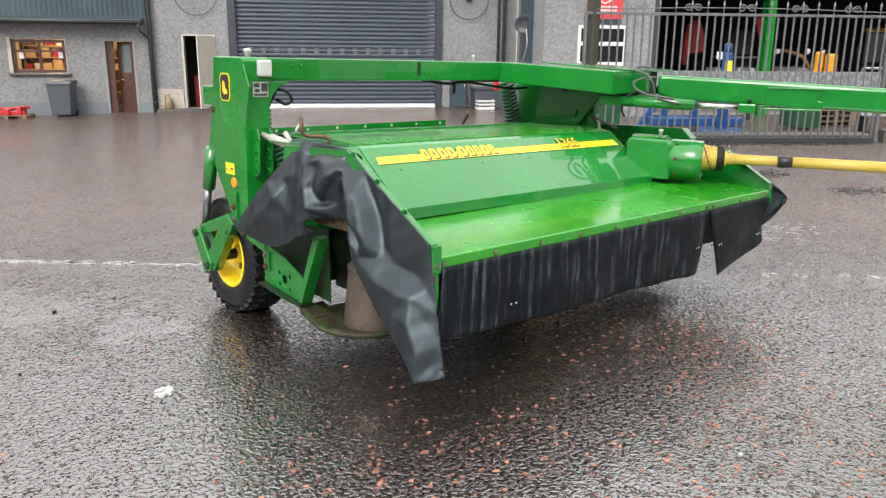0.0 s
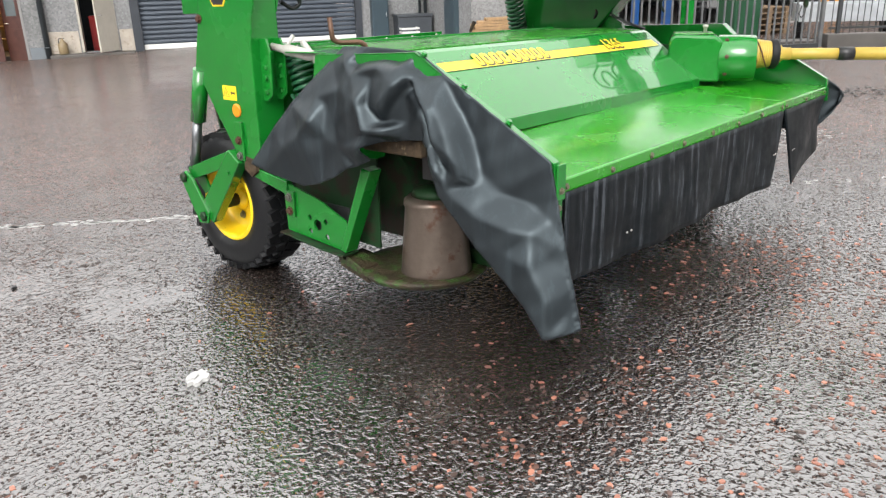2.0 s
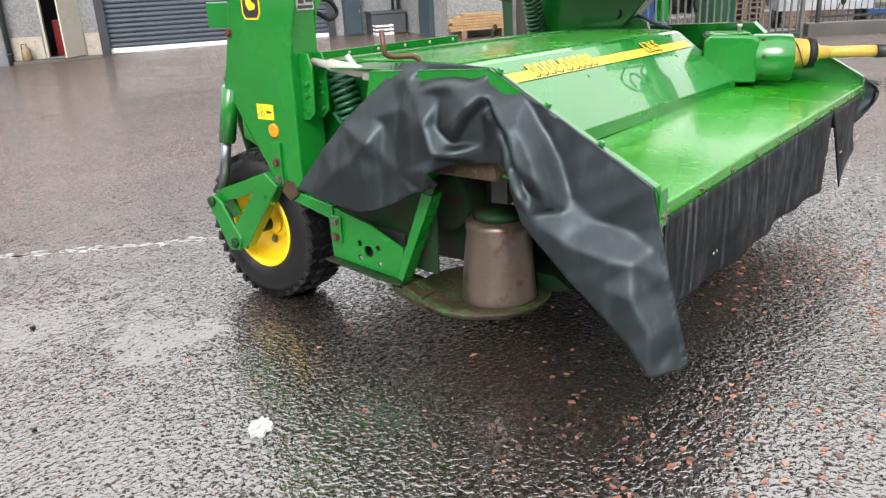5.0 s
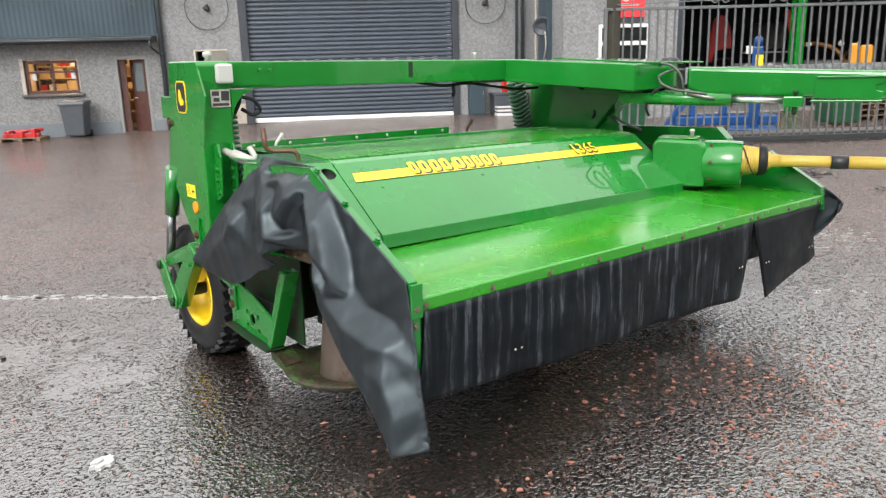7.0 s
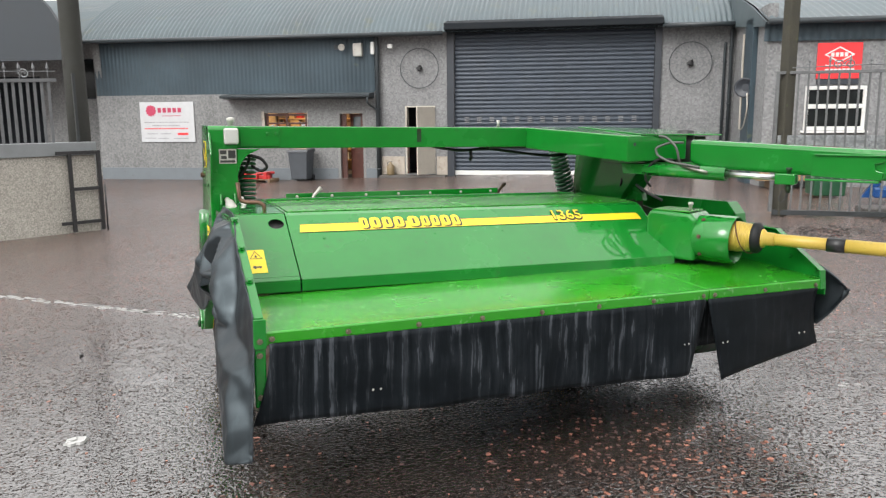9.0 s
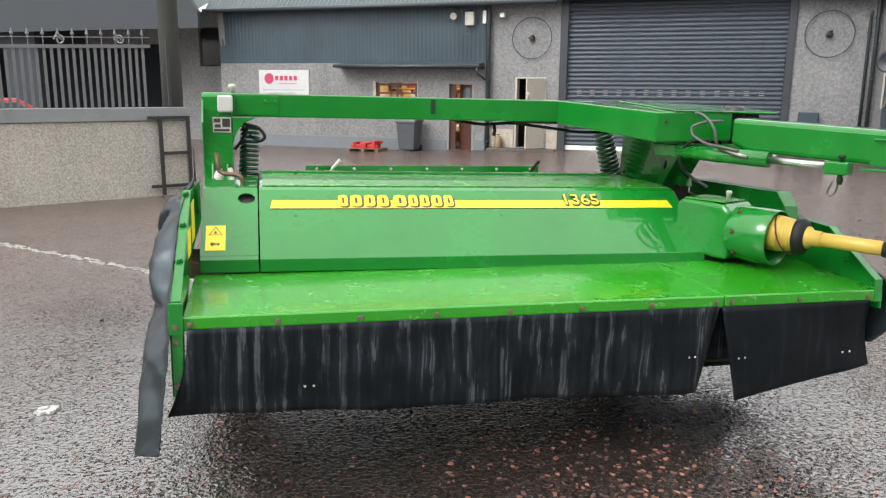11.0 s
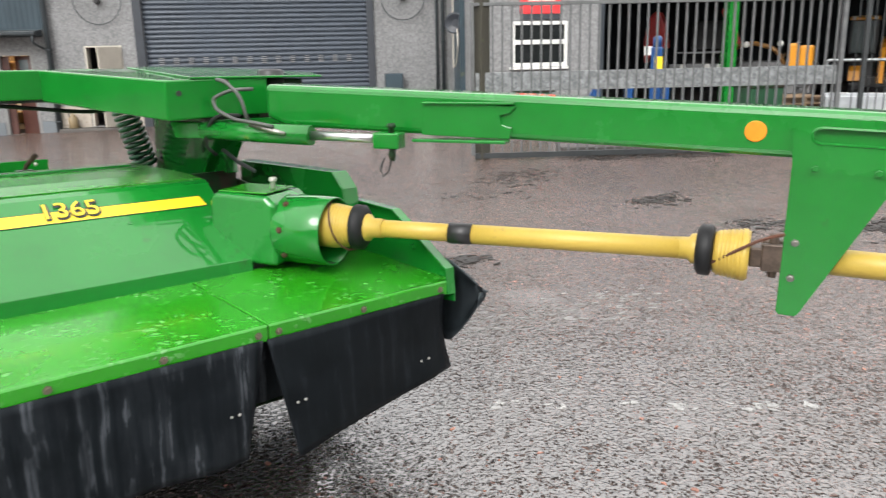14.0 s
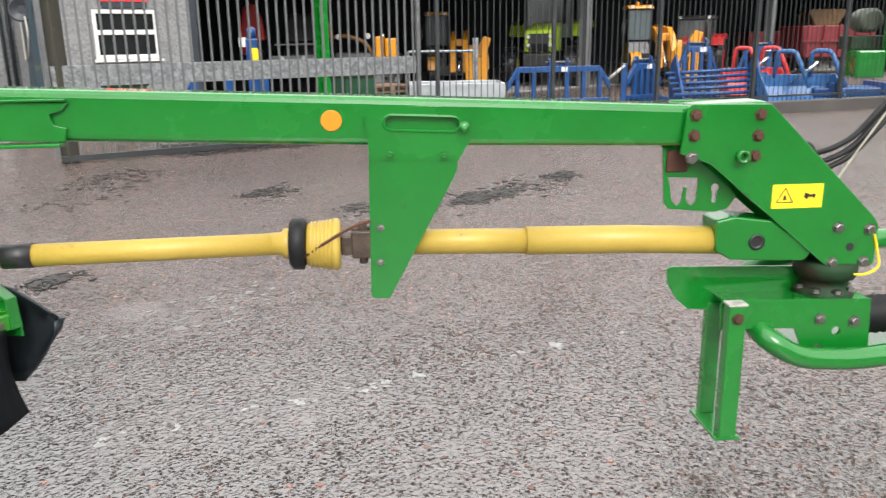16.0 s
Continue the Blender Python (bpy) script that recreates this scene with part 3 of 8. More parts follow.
part("downpipe_elbow", bm, M_gutter, can)

# shutter part
structure("wall_workshop", wall_with_openings(-4.9, 6.5, 26.08, 26.4, -0.6, 4.45, [(-3.92, -2.94, -0.17, 2.07), (-2.26, 4.10, -0.6, 4.45)]), M_dash2,
          "pale grey rendered workshop wall", "wall")
bm = bm_new()
box(bm, -4.78, -3.98, 26.05, 26.10, -0.6, 0.42)
box(bm, -2.88, -2.45, 26.05, 26.10, -0.6, 0.42)
structure("plinth_workshop", bm, M_plinth2, "cream painted plinth beside the side door", "plinth", bevel=0.01)
structure("door_step", box(bm_new(), -4.75, -2.5, 25.55, 26.08, -0.5, -0.19), M_concrete, "wet concrete step before the side door", "step", bevel=0.02)


def roller_shutter():
    th = thing("shutter_1", FM, "slate-grey steel roller shutter with a row of vents, closed", "roller shutter", kind="structure")
    bm = bm_new()
    pitch = 0.135
    slab(bm, [(26.16, 0.0), (26.145, 0.02), (26.14, 0.055), (26.15, 0.095), (26.165, 0.115), (26.165, 0.128), (26.18, 0.128), (26.18, 0.0)], 0, -2.26, 4.10)
    me = mesh_of("slat", bm)
    me.materials.append(M_shutter)
    for i in range(35):
        ob = new("slat", me)
        ob.parent = th
        ob.location.z = -0.05 + i * pitch
    part("bottom_rail", box(bm_new(), -2.26, 4.10, 26.11, 26.19, -0.20, -0.055), M_white, th, "pale bottom rail", bevel=0.01)
    for s0, s1 in ((-2.50, -2.26), (4.10, 4.30)):
        part("side_guide", box(bm_new(), s0, s1, 25.98, 26.16, -0.5, 4.75), M_shutdark, th, bevel=0.01)
    part("shutter_box", slab(bm_new(), [(25.44, 4.46), (25.44, 4.66), (25.9, 4.78), (26.6, 4.80), (26.6, 4.40), (25.8, 4.42)], 0, -2.50, 4.28), M_shutbox, th, "dark boxed head of the shutter", bevel=0.015)
    vent = bm_new()
    for k in range(4):
        box(vent, -0.075, 0.075, 26.118, 26.138, 0.02 + k * 0.055, 0.05 + k * 0.055)
    vm = mesh_of("vent", vent)
    vm.materials.append(M_vent)
    for i in range(14):
        ob = new("vent", vm)
        ob.parent = th
        ob.location = (-1.86 + i * 0.415, 0, 1.50)


roller_shutter()

prof = [(25.62, 4.40), (25.9, 4.72), (26.4, 5.12), (27.2, 5.62), (28.4, 6.18), (30.0, 6.70), (32.0, 7.08), (34.5, 7.28), (37, 7.20), (40, 6.7), (43, 5.6), (44.5, 4.4)]
structure("roof_main", corrugated(-15.5, 6.6, 0.16, 0.045, prof), M_roof, "curved corrugated grey-green roof, wet and weathered", "roof")
bm = bm_new()
tube(bm, [(-15.5, 25.52, 4.40), (-2.55, 25.52, 4.37)], 0.075, 10)
tube(bm, [(4.32, 25.52, 4.42), (6.6, 25.52, 4.42)], 0.075, 10)
structure("gutter_main", bm, M_gutter, "dark half-round eaves gutter", "gutter")
# gable and back of the range
bm = bm_new()
slab(bm, [(26.3, -0.7)] + [(d, z - 0.03) for d, z in prof[1:]] + [(44.3, -0.7)], 0, -15.2, -14.95)
structure("wall_gable", bm, M_dash, "grey rendered gable wall with a small dark window", "wall")
structure("wall_back", box(bm_new(), -15, 6.5, 44.0, 44.3, -0.7, 4.6), M_dash, "grey rendered back wall", "wall")
structure("floor_workshop", box(bm_new(), -14.9, 6.4, 26.45, 43.9, -0.6, -0.21), M_concrete, "bare concrete workshop floor", "floor")


def downpipe(name, s, d, z0, z1, mat=M_gutter, r=0.055):
    th = thing(name, FM, "dark drainpipe fixed upright to the wall", "drainpipe", kind="structure")
    bm = bm_new()
    tube(bm, bent([(s, d - 0.1, z1), (s, d, z1 - 0.2), (s, d, z0)], 0.06), r, 10)
    part("pipe", bm, mat, th)
    for z in (z0 + 0.4, (z0 + z1) / 2, z1 - 0.6):
        part("clip", lathe(bm_new(), (s, d, z), (0, 0, 1), [(0, r * 1.25), (0.05, r * 1.25)], 10), mat, th)
    return th


downpipe("drainpipe", -4.84, 25.93, -0.42, 4.35, r=0.075)
downpipe("drainpipe", 6.36, 25.95, -0.3, 4.35)
downpipe("drainpipe", 6.18, 25.97, -0.3, 3.9, r=0.045)


def wall_fan(s, z):
    th = thing("wall_fan_guard", FM, "round wire guard with a small black fan hub on the wall", "fan guard", "wall fans")
    bm = bm_new()
    ring = [(s + 0.64 * math.cos(k * math.tau / 40), 25.99, z + 0.64 * math.sin(k * math.tau / 40)) for k in range(41)]
    tube(bm, ring, 0.013, 6, caps=False)
    part("ring", bm, M_gutter, th)
    bm = bm_new()
    for k in range(24):
        a = k * math.tau / 24
        tube(bm, [(s + 0.12 * math.cos(a), 25.97, z + 0.12 * math.sin(a)), (s + 0.64 * math.cos(a), 25.99, z + 0.64 * math.sin(a))], 0.0022, 4)
    part("wires", bm, M_galv, th)
    bm = bm_new()
    lathe(bm, (s, 26.08, z), (0, -1, 0), [(0, 0.09), (0.12, 0.085), (0.15, 0.05)], 14)
    for k in range(3):
        a = k * math.tau / 3 + 0.4
        slab(bm, [(-0.025, 0.04), (0.025, 0.04), (0.045, 0.11), (-0.02, 0.12)], 1, -0.01, 0.01, Matrix.Translation((s, 25.95, z)) @ Matrix.Rotation(a, 4, "Y") @ Matrix.Rotation(0.4, 4, "Z"))
    part("hub", bm, M_black, th)


wall_fan(-3.42, 3.31)
wall_fan(5.18, 3.31)


def office_sign():
    th = thing("sign_board", FM, "white sign board with a red emblem and lines of print", "sign")
    part("board", box(bm_new(), -13.55, -11.5, 25.955, 25.995, 0.93, 2.32), M_board, th, bevel=0.006)
    bm = bm_new()
    lathe(bm, (-13.12, 25.953, 2.02), (0, -1, 0), [(0, 0.165), (0.006, 0.165)], 18)
    for k in range(12):
        a = k * math.tau / 12
        box(bm, -0.035, 0.035, -0.006, 0.0, 0.15, 0.195, Matrix.Translation((-13.12, 25.953, 2.02)) @ Matrix.Rotation(a, 4, "Y"))
    part("emblem", bm, M_crimson, th, "crimson toothed round emblem")
    for k in range(5):
        part("title_block", box(bm_new(), -12.86 + k * 0.19, -12.86 + k * 0.19 + 0.13, 25.945, 25.953, 1.955, 2.115), M_crimson, th)
    part("underline", box(bm_new(), -12.7, -11.98, 25.945, 25.953, 1.83, 1.85), M_crimson, th)
    bm = bm_new()
    for z, a, b in ((1.60, -13.4, -11.7), (1.49, -13.1, -12.1)):
        x = a
        while x < b:
            w = 0.06 + 0.09 * random.random()
            part("print_bar", box(bm_new(), x, x + w, 25.945, 25.953, z, z + 0.035), M_faint, th)
            x += w + 0.025
    for z, a, b in ((1.20, -13.3, -12.9), (1.20, -12.8, -12.4), (1.05, -13.4, -13.0), (1.04, -12.9, -12.5), (1.04, -12.3, -11.75)):
        part("print_bar", box(bm_new(), a, b, 25.945, 25.953, z, z + 0.03), M_faint, th)
    bm = bm_new()
    x = -13.4
    while x < -11.75:
        w = 0.05 + 0.09 * random.random()
        part("print_bar", box(bm_new(), x, x + w, 25.945, 25.953, 1.38, 1.415), M_redsign, th)
        x += w + 0.025
    part("print_bar", box(bm_new(), -12.15, -11.75, 25.945, 25.953, 1.17, 1.25), M_redsign, th)


office_sign()


def office_window():
    th = thing("window_1", FM, "brown-framed office window, lit shelves behind it", "window", kind="structure")
    bm = bm_new()
    for a, b, c, d in ((-8.88, -8.80, 0.92, 1.88), (-7.46, -7.38, 0.92, 1.88), (-8.80, -7.46, 0.92, 1.0), (-8.80, -7.46, 1.80, 1.88), (-8.17, -8.09, 1.0, 1.80), (-8.80, -8.17, 1.52, 1.58), (-8.09, -7.46, 1.52, 1.58)):
        box(bm, a, b, 26.08, 26.15, c, d)
    part("window_frame", bm, M_brownwood, th, "dark brown frame", bevel=0.006)
    for a, b, c, d in ((-8.80, -8.17, 1.0, 1.52), (-8.80, -8.17, 1.58, 1.80), (-8.09, -7.46, 1.0, 1.52), (-8.09, -7.46, 1.58, 1.80)):
        ob = part("pane", box(bm_new(), a, b, 26.11, 26.118, c, d), M_glass, th)
        ob.visible_shadow = False
    part("window_sill", slab(bm_new(), [(25.90, 0.83), (25.90, 0.89), (26.1, 0.92), (26.1, 0.83)], 0, -9.02, -7.24), M_concrete, th, bevel=0.008)
    bm = bm_new()
    for a, b, c, d in ((-9.0, -8.9, 0.9, 1.96), (-7.36, -7.34, 0.9, 1.96)):
        box(bm, a, b, 25.985, 26.06, c, d)
    part("reveal", bm, M_plinth2, th)
    for a, c in ((-8.72, 1.32), (-7.60, 1.34)):
        part("notice", box(bm_new(), a, a + 0.12, 26.095, 26.105, c, c + 0.18), M_board, th, "white paper notice")


office_window()

# office interior behind the window and the door
bm = bm_new()
box(bm, -9.4, -4.95, 29.0, 29.1, -0.4, 2.6)
box(bm, -9.5, -9.4, 26.3, 29.1, -0.4, 2.6)
box(bm, -4.95, -4.90, 26.32, 29.1, -0.4, 2.6)
structure("wall_office_inside", bm, M_warm, "warm painted inner office walls", "wall")
structure("ceiling_office", box(bm_new(), -9.4, -4.95, 26.3, 29.0, 2.5, 2.6), M_warm, "low office ceiling", "ceiling")
structure("floor_office", box(bm_new(), -9.4, -4.95, 26.3, 29.0, -0.5, -0.33), M_timber, "dark office floor", "floor")


def shelf_unit(s, w):
    th = thing("shelf_unit", FM @ pose(s, 28.2, -0.33), "timber shelf unit with boxes and files", "shelf")
    for k in range(5):
        part("shelf", box(bm_new(), 0, w, 0, 0.4, 0.5 + k * 0.38, 0.53 + k * 0.38), M_card, th)
    for x in (0, w - 0.04):
        part("upright", box(bm_new(), x, x + 0.04, 0, 0.4, 0, 2.3), M_timber, th)
    for k in range(5):
        x = 0.05
        while x < w - 0.35:
            bw, bh = 0.12 + 0.22 * random.random(), 0.15 + 0.17 * random.random()
            part("carton", box(bm_new(), x, x + bw, 0.03, 0.35, 0.531 + k * 0.38, 0.531 + k * 0.38 + bh), random.choice((M_card, M_white, M_timber, M_red, M_card)), th, bevel=0.005)
            x += bw + 0.03 + 0.12 * random.random()


shelf_unit(-9.3, 1.7)
shelf_unit(-7.4, 1.3)
lamp_data = bpy.data.lights.new("office_lamp", "AREA")
lamp_data.energy, lamp_data.size, lamp_data.color = 45, 0.9, (1.0, 0.72, 0.42)
lamp = new("office_lamp", lamp_data)
lamp.matrix_world = FM @ pose(-7.6, 27.3, 2.46)


def office_door():
    th = thing("door_1", FM, "dark brown glazed office door standing ajar", "door", kind="structure")
    bm = bm_new()
    for a, b, c, d in ((-6.28, -6.20, -0.34, 1.96), (-5.40, -5.33, -0.34, 1.96), (-6.20, -5.40, 1.86, 1.96)):
        box(bm, a, b, 25.985, 26.28, c, d)
    part("door_frame", bm, M_clad_light, th, "pale frame", bevel=0.006)
    hinge = Matrix.Translation((-5.41, 26.12, 0)) @ Matrix.Rotation(radians(-22), 4, "Z")
    leaf = bm_new()
    for a, b, c, d in ((-0.56, 0, -0.33, 0.55), (-0.56, -0.44, 0.55, 1.85), (-0.12, 0, 0.55, 1.85), (-0.44, -0.12, 1.75, 1.85), (-0.44, -0.12, 0.55, 0.9)):
        box(leaf, a, b, 0, 0.045, c, d, hinge)
    part("leaf", leaf, M_brownwood, th, bevel=0.004)
    part("pane", box(bm_new(), -0.44, -0.12, 0.015, 0.025, 0.9, 1.75, hinge), M_cabglass, th)
    part("side_leaf", box(bm_new(), -6.20, -6.0, 26.10, 26.14, -0.33, 1.85), M_brownwood, th, bevel=0.004)
    part("handle", tube(bm_new(), [hinge @ Vector((-0.5, -0.04, 0.7)), hinge @ Vector((-0.38, -0.04, 0.7))], 0.012, 8), M_steel, th)
    part("threshold", box(bm_new(), -6.25, -5.35, 25.92, 26.3, -0.40, -0.325), M_concrete, th)


office_door()


def side_door():
    th = thing("door_2", FM, "cream side door standing wide open outwards", "door", kind="structure")
    bm = bm_new()
    for a, b, c, d in ((-3.94, -3.88, -0.17, 2.09), (-2.97, -2.92, -0.17, 2.09), (-3.88, -2.97, 2.05, 2.09)):
        box(bm, a, b, 26.04, 26.38, c, d)
    part("door_frame", bm, M_cream, th, bevel=0.006)
    hinge = Matrix.Translation((-2.98, 26.03, 0)) @ Matrix.Rotation(radians(62), 4, "Z")
    part("leaf", box(bm_new(), -0.88, 0, -0.045, 0, -0.15, 2.04, hinge), M_cream, th, bevel=0.004)
    part("handle", tube(bm_new(), [hinge @ Vector((-0.8, -0.09, 0.85)), hinge @ Vector((-0.68, -0.09, 0.85))], 0.012, 8), M_steel, th)


side_door()
bm = bm_new()
box(bm, -4.6, -2.3, 28.2, 28.3, -0.2, 2.6)
box(bm, -4.65, -4.6, 26.4, 28.3, -0.2, 2.6)
# dark tone in place of the shade behind the open door
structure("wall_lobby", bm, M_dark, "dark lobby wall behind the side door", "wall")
lob = thing("red_cabinet", FM @ pose(-3.75, 26.9, -0.2), "red steel cabinet inside the side door", "cabinet")
part("body", box(bm_new(), 0, 0.45, 0, 0.4, 0, 1.0), M_red, lob, bevel=0.01)
part("door", box(bm_new(), 0.02, 0.43, -0.02, 0, 0.05, 0.95), M_red, lob, bevel=0.005)

# small fixtures on the front
for s, z, w, h, mat, nm, lb in ((-5.62, 4.15, 0.30, 0.42, M_alu, "alarm_box", "cream alarm box high on the cladding"), (-5.02, 4.18, 0.12, 0.40, M_white, "wall_light", "white tubular wall light"), (-4.45, 4.10, 0.16, 0.14, M_white, "junction_box", "small white junction box on the wall")):
    th = thing(nm, FM, lb, nm.replace("_", " "))
    part("body", box(bm_new(), s, s + w, 25.80, 25.97, z - h, z), mat, th, bevel=0.02)
    part("bracket", box(bm_new(), s + w * 0.4, s + w * 0.6, 25.96, 26.06, z - h * 0.6, z - h * 0.4), M_gutter, th)
th = thing("floodlight", FM, "small round floodlight on the cladding", "lamp")
part("lens", lathe(bm_new(), (-6.0, 25.85, 4.05), (0, -1, -0.3), [(0, 0.05), (0.06, 0.11), (0.1, 0.11)], 16), M_alu, th)
part("bracket", box(bm_new(), -6.28, -5.95, 25.86, 26.0, 3.98, 4.1), M_gutter, th, bevel=0.01)


def wheelie_bin(m, label):
    th = thing("wheelie_bin", m, label, "bin")
    bm = bm_new()
    lo, hi = [(-0.27, -0.30), (0.27, -0.30), (0.27, 0.26), (-0.27, 0.26)], [(-0.34, -0.38), (0.34, -0.38), (0.34, 0.36), (-0.34, 0.36)]
    a = [bm.verts.new((x, y, 0.06)) for x, y in lo]
    b = [bm.verts.new((x, y, 0.98)) for x, y in hi]
    bm.faces.new(a[::-1])
    bm.faces.new(b)
    for i in range(4):
        bm.faces.new([a[i], a[(i + 1) % 4], b[(i + 1) % 4], b[i]])
    part("body", bm, M_bin, th, bevel=0.03)
    part("rim", box(bm_new(), -0.36, 0.36, -0.40, 0.38, 0.95, 0.99), M_bin, th, bevel=0.012)
    bm = bm_new()
    slab(bm, [(-0.41, 0.99), (0.40, 0.99), (0.42, 1.03), (0.30, 1.08), (-0.38, 1.05)], 0, -0.37, 0.37)
    part("lid", bm, M_bin, th, bevel=0.015)
    for x in (-0.3, 0.24):
        part("wheel", lathe(bm_new(), (x, 0.33, 0.1), (1, 0, 0), [(0, 0.1), (0.06, 0.1)], 16), M_rubber, th)
    part("handle", tube(bm_new(), [(-0.3, 0.42, 0.97), (0.3, 0.42, 0.97)], 0.018, 8), M_bin, th)
    return th


def on_ground(s, d, rz=0.0):
    p = fworld(s, d)
    return pose(p.x, p.y, ground_z(p.x, p.y), 0, 0, rz - 29)


wheelie_bin(on_ground(-7.42, 25.45), "dark grey wheelie bin standing by the office wall")
lk_ = thing("steel_locker", on_ground(4.83, 25.86), "narrow blue-grey steel locker beside the roller shutter", "locker")
part("carcass", box(bm_new(), -0.26, 0.26, -0.17, 0.18, 0.0, 1.30), M_blueclad, lk_, bevel=0.01)
part("door", box(bm_new(), -0.24, 0.24, -0.19, -0.172, 0.05, 1.27), M_blueclad, lk_, bevel=0.006)
part("handle", tube(bm_new(), [(0.18, -0.21, 0.62), (0.18, -0.21, 0.76)], 0.012, 8), M_steel, lk_)


def gas_can(m):
    th = thing("jerry_can", m, "drab yellow-brown can by the side door", "can")
    bm = bm_new()
    lathe(bm, (0, 0, 0), (0, 0, 1), [(0, 0.11), (0.02, 0.13), (0.28, 0.13), (0.36, 0.07), (0.40, 0.035), (0.44, 0.035)], 16)
    part("body", bm, surface("drab_can_paint", (0.20, 0.15, 0.08), 0.5), th)
    part("handle", tube(bm_new(), bent([(-0.1, 0, 0.3), (-0.1, 0, 0.44), (0.06, 0, 0.44)], 0.04), 0.012, 6), M_black, th)


gas_can(Matrix.Translation(fworld(-4.42, 25.85, -0.19)))


def pallet_part(m):
    pal = thing("pallet", m, "weathered timber pallet by the office wall", "pallet")
    for k in range(6):
        part("board", box(bm_new(), -0.6, 0.6, -0.4 + k * 0.14, -0.3 + k * 0.14, 0.09, 0.11), M_timber, pal)
    for x in (-0.55, 0, 0.5):
        part("bearer", box(bm_new(), x, x + 0.09, -0.4, 0.4, 0, 0.09), M_timber, pal)
    th = thing("red_machine_part", m @ pose(0, 0, 0.11), "red painted implement headstock lying on a pallet", "machine part")
    for x0, x1, y0, y1, h in ((-0.5, 0.5, -0.2, -0.1, 0.12), (-0.4, -0.3, -0.2, 0.25, 0.2), (0.3, 0.42, -0.25, 0.25, 0.24), (-0.1, 0.1, -0.3, 0.1, 0.18)):
        part("beam", box(bm_new(), x0, x1, y0, y1, 0, h), M_red, th, bevel=0.015)
    part("pin", tube(bm_new(), [(-0.55, 0.1, 0.14), (0.55, 0.12, 0.2)], 0.04, 10), M_red, th)


pallet_part(on_ground(-8.9, 25.2))

# timber stack and crates beyond the right fan
th = thing("timber_stack", on_ground(7.15, 21.02), "stack of pale planks lying on two blocks by the wall", "timber")
for x in (-0.55, 0.60):
    part("bearer", box(bm_new(), x, x + 0.14, 0.0, 0.62, 0.0, 0.20), M_timber, th)
for k in range(6):
    for j in range(4):
        part("plank", box(bm_new(), -0.92 + 0.05 * j + (0.05, 0.0, 0.11, 0.02, 0.20, 0.42)[k], 0.95 - 0.02 * j - (0.0, 0.06, 0.02, 0.12, 0.05, 0.35)[k], j * 0.155, j * 0.155 + 0.14, 0.20 + k * 0.072, 0.262 + k * 0.072), M_plank, th)
th = thing("milk_crate", on_ground(5.60, 25.15), "white plastic crate on the yard", "crate")
bm = bm_new()
for z in (0.02, 0.13, 0.24):
    box(bm, -0.28, 0.28, -0.2, -0.18, z, z + 0.06)
    box(bm, -0.28, 0.28, 0.18, 0.2, z, z + 0.06)
    box(bm, -0.28, -0.26, -0.18, 0.18, z, z + 0.06)
    box(bm, 0.26, 0.28, -0.18, 0.18, z, z + 0.06)
box(bm, -0.28, 0.28, -0.2, 0.2, 0, 0.02)
part("crate", bm, M_white, th)
th = thing("battery_box", on_ground(5.85, 25.68), "black lidded box on the yard", "box")
part("body", box(bm_new(), -0.55, 0.55, -0.35, 0.35, 0, 0.6), M_bin, th, bevel=0.03)
part("lid", box(bm_new(), -0.58, 0.58, -0.38, 0.38, 0.60, 0.68), M_bin, th, bevel=0.02)

# ---- the machinery shed with its side room ----
structure("wall_return", box(bm_new(), 6.5, 6.75, 21.9, 26.4, -0.6, 4.5), M_dash2, "pale rendered return wall", "wall")
structure("wall_side_room", box(bm_new(), 6.5, 9.75, 21.80, 22.02, -0.4, 3.58), M_dash2, "pale grey rendered wall of the side room", "wall")
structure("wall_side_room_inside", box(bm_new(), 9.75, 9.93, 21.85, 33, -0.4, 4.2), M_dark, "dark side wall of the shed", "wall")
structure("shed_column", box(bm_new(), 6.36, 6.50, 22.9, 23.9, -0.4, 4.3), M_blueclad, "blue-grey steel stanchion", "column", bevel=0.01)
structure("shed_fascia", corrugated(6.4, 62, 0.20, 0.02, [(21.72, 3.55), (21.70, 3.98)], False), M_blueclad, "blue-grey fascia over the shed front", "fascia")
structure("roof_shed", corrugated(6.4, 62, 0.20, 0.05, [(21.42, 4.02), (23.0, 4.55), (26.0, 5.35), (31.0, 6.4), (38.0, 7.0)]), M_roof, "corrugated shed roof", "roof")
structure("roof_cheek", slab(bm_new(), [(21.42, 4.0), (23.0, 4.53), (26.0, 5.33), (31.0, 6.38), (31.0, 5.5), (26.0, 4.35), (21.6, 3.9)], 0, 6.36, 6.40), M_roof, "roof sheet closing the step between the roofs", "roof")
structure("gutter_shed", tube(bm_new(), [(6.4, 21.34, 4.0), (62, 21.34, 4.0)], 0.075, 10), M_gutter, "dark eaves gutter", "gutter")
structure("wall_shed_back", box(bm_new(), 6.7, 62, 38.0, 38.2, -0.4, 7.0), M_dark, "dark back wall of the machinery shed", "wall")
structure("floor_shed", box(bm_new(), 9.95, 61.8, 22.4, 38.0, -0.5, -0.10), M_shedfloor, "concrete floor of the shed, made pale to bounce light", "floor")
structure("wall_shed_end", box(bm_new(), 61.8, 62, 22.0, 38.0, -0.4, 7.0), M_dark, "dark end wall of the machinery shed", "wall")
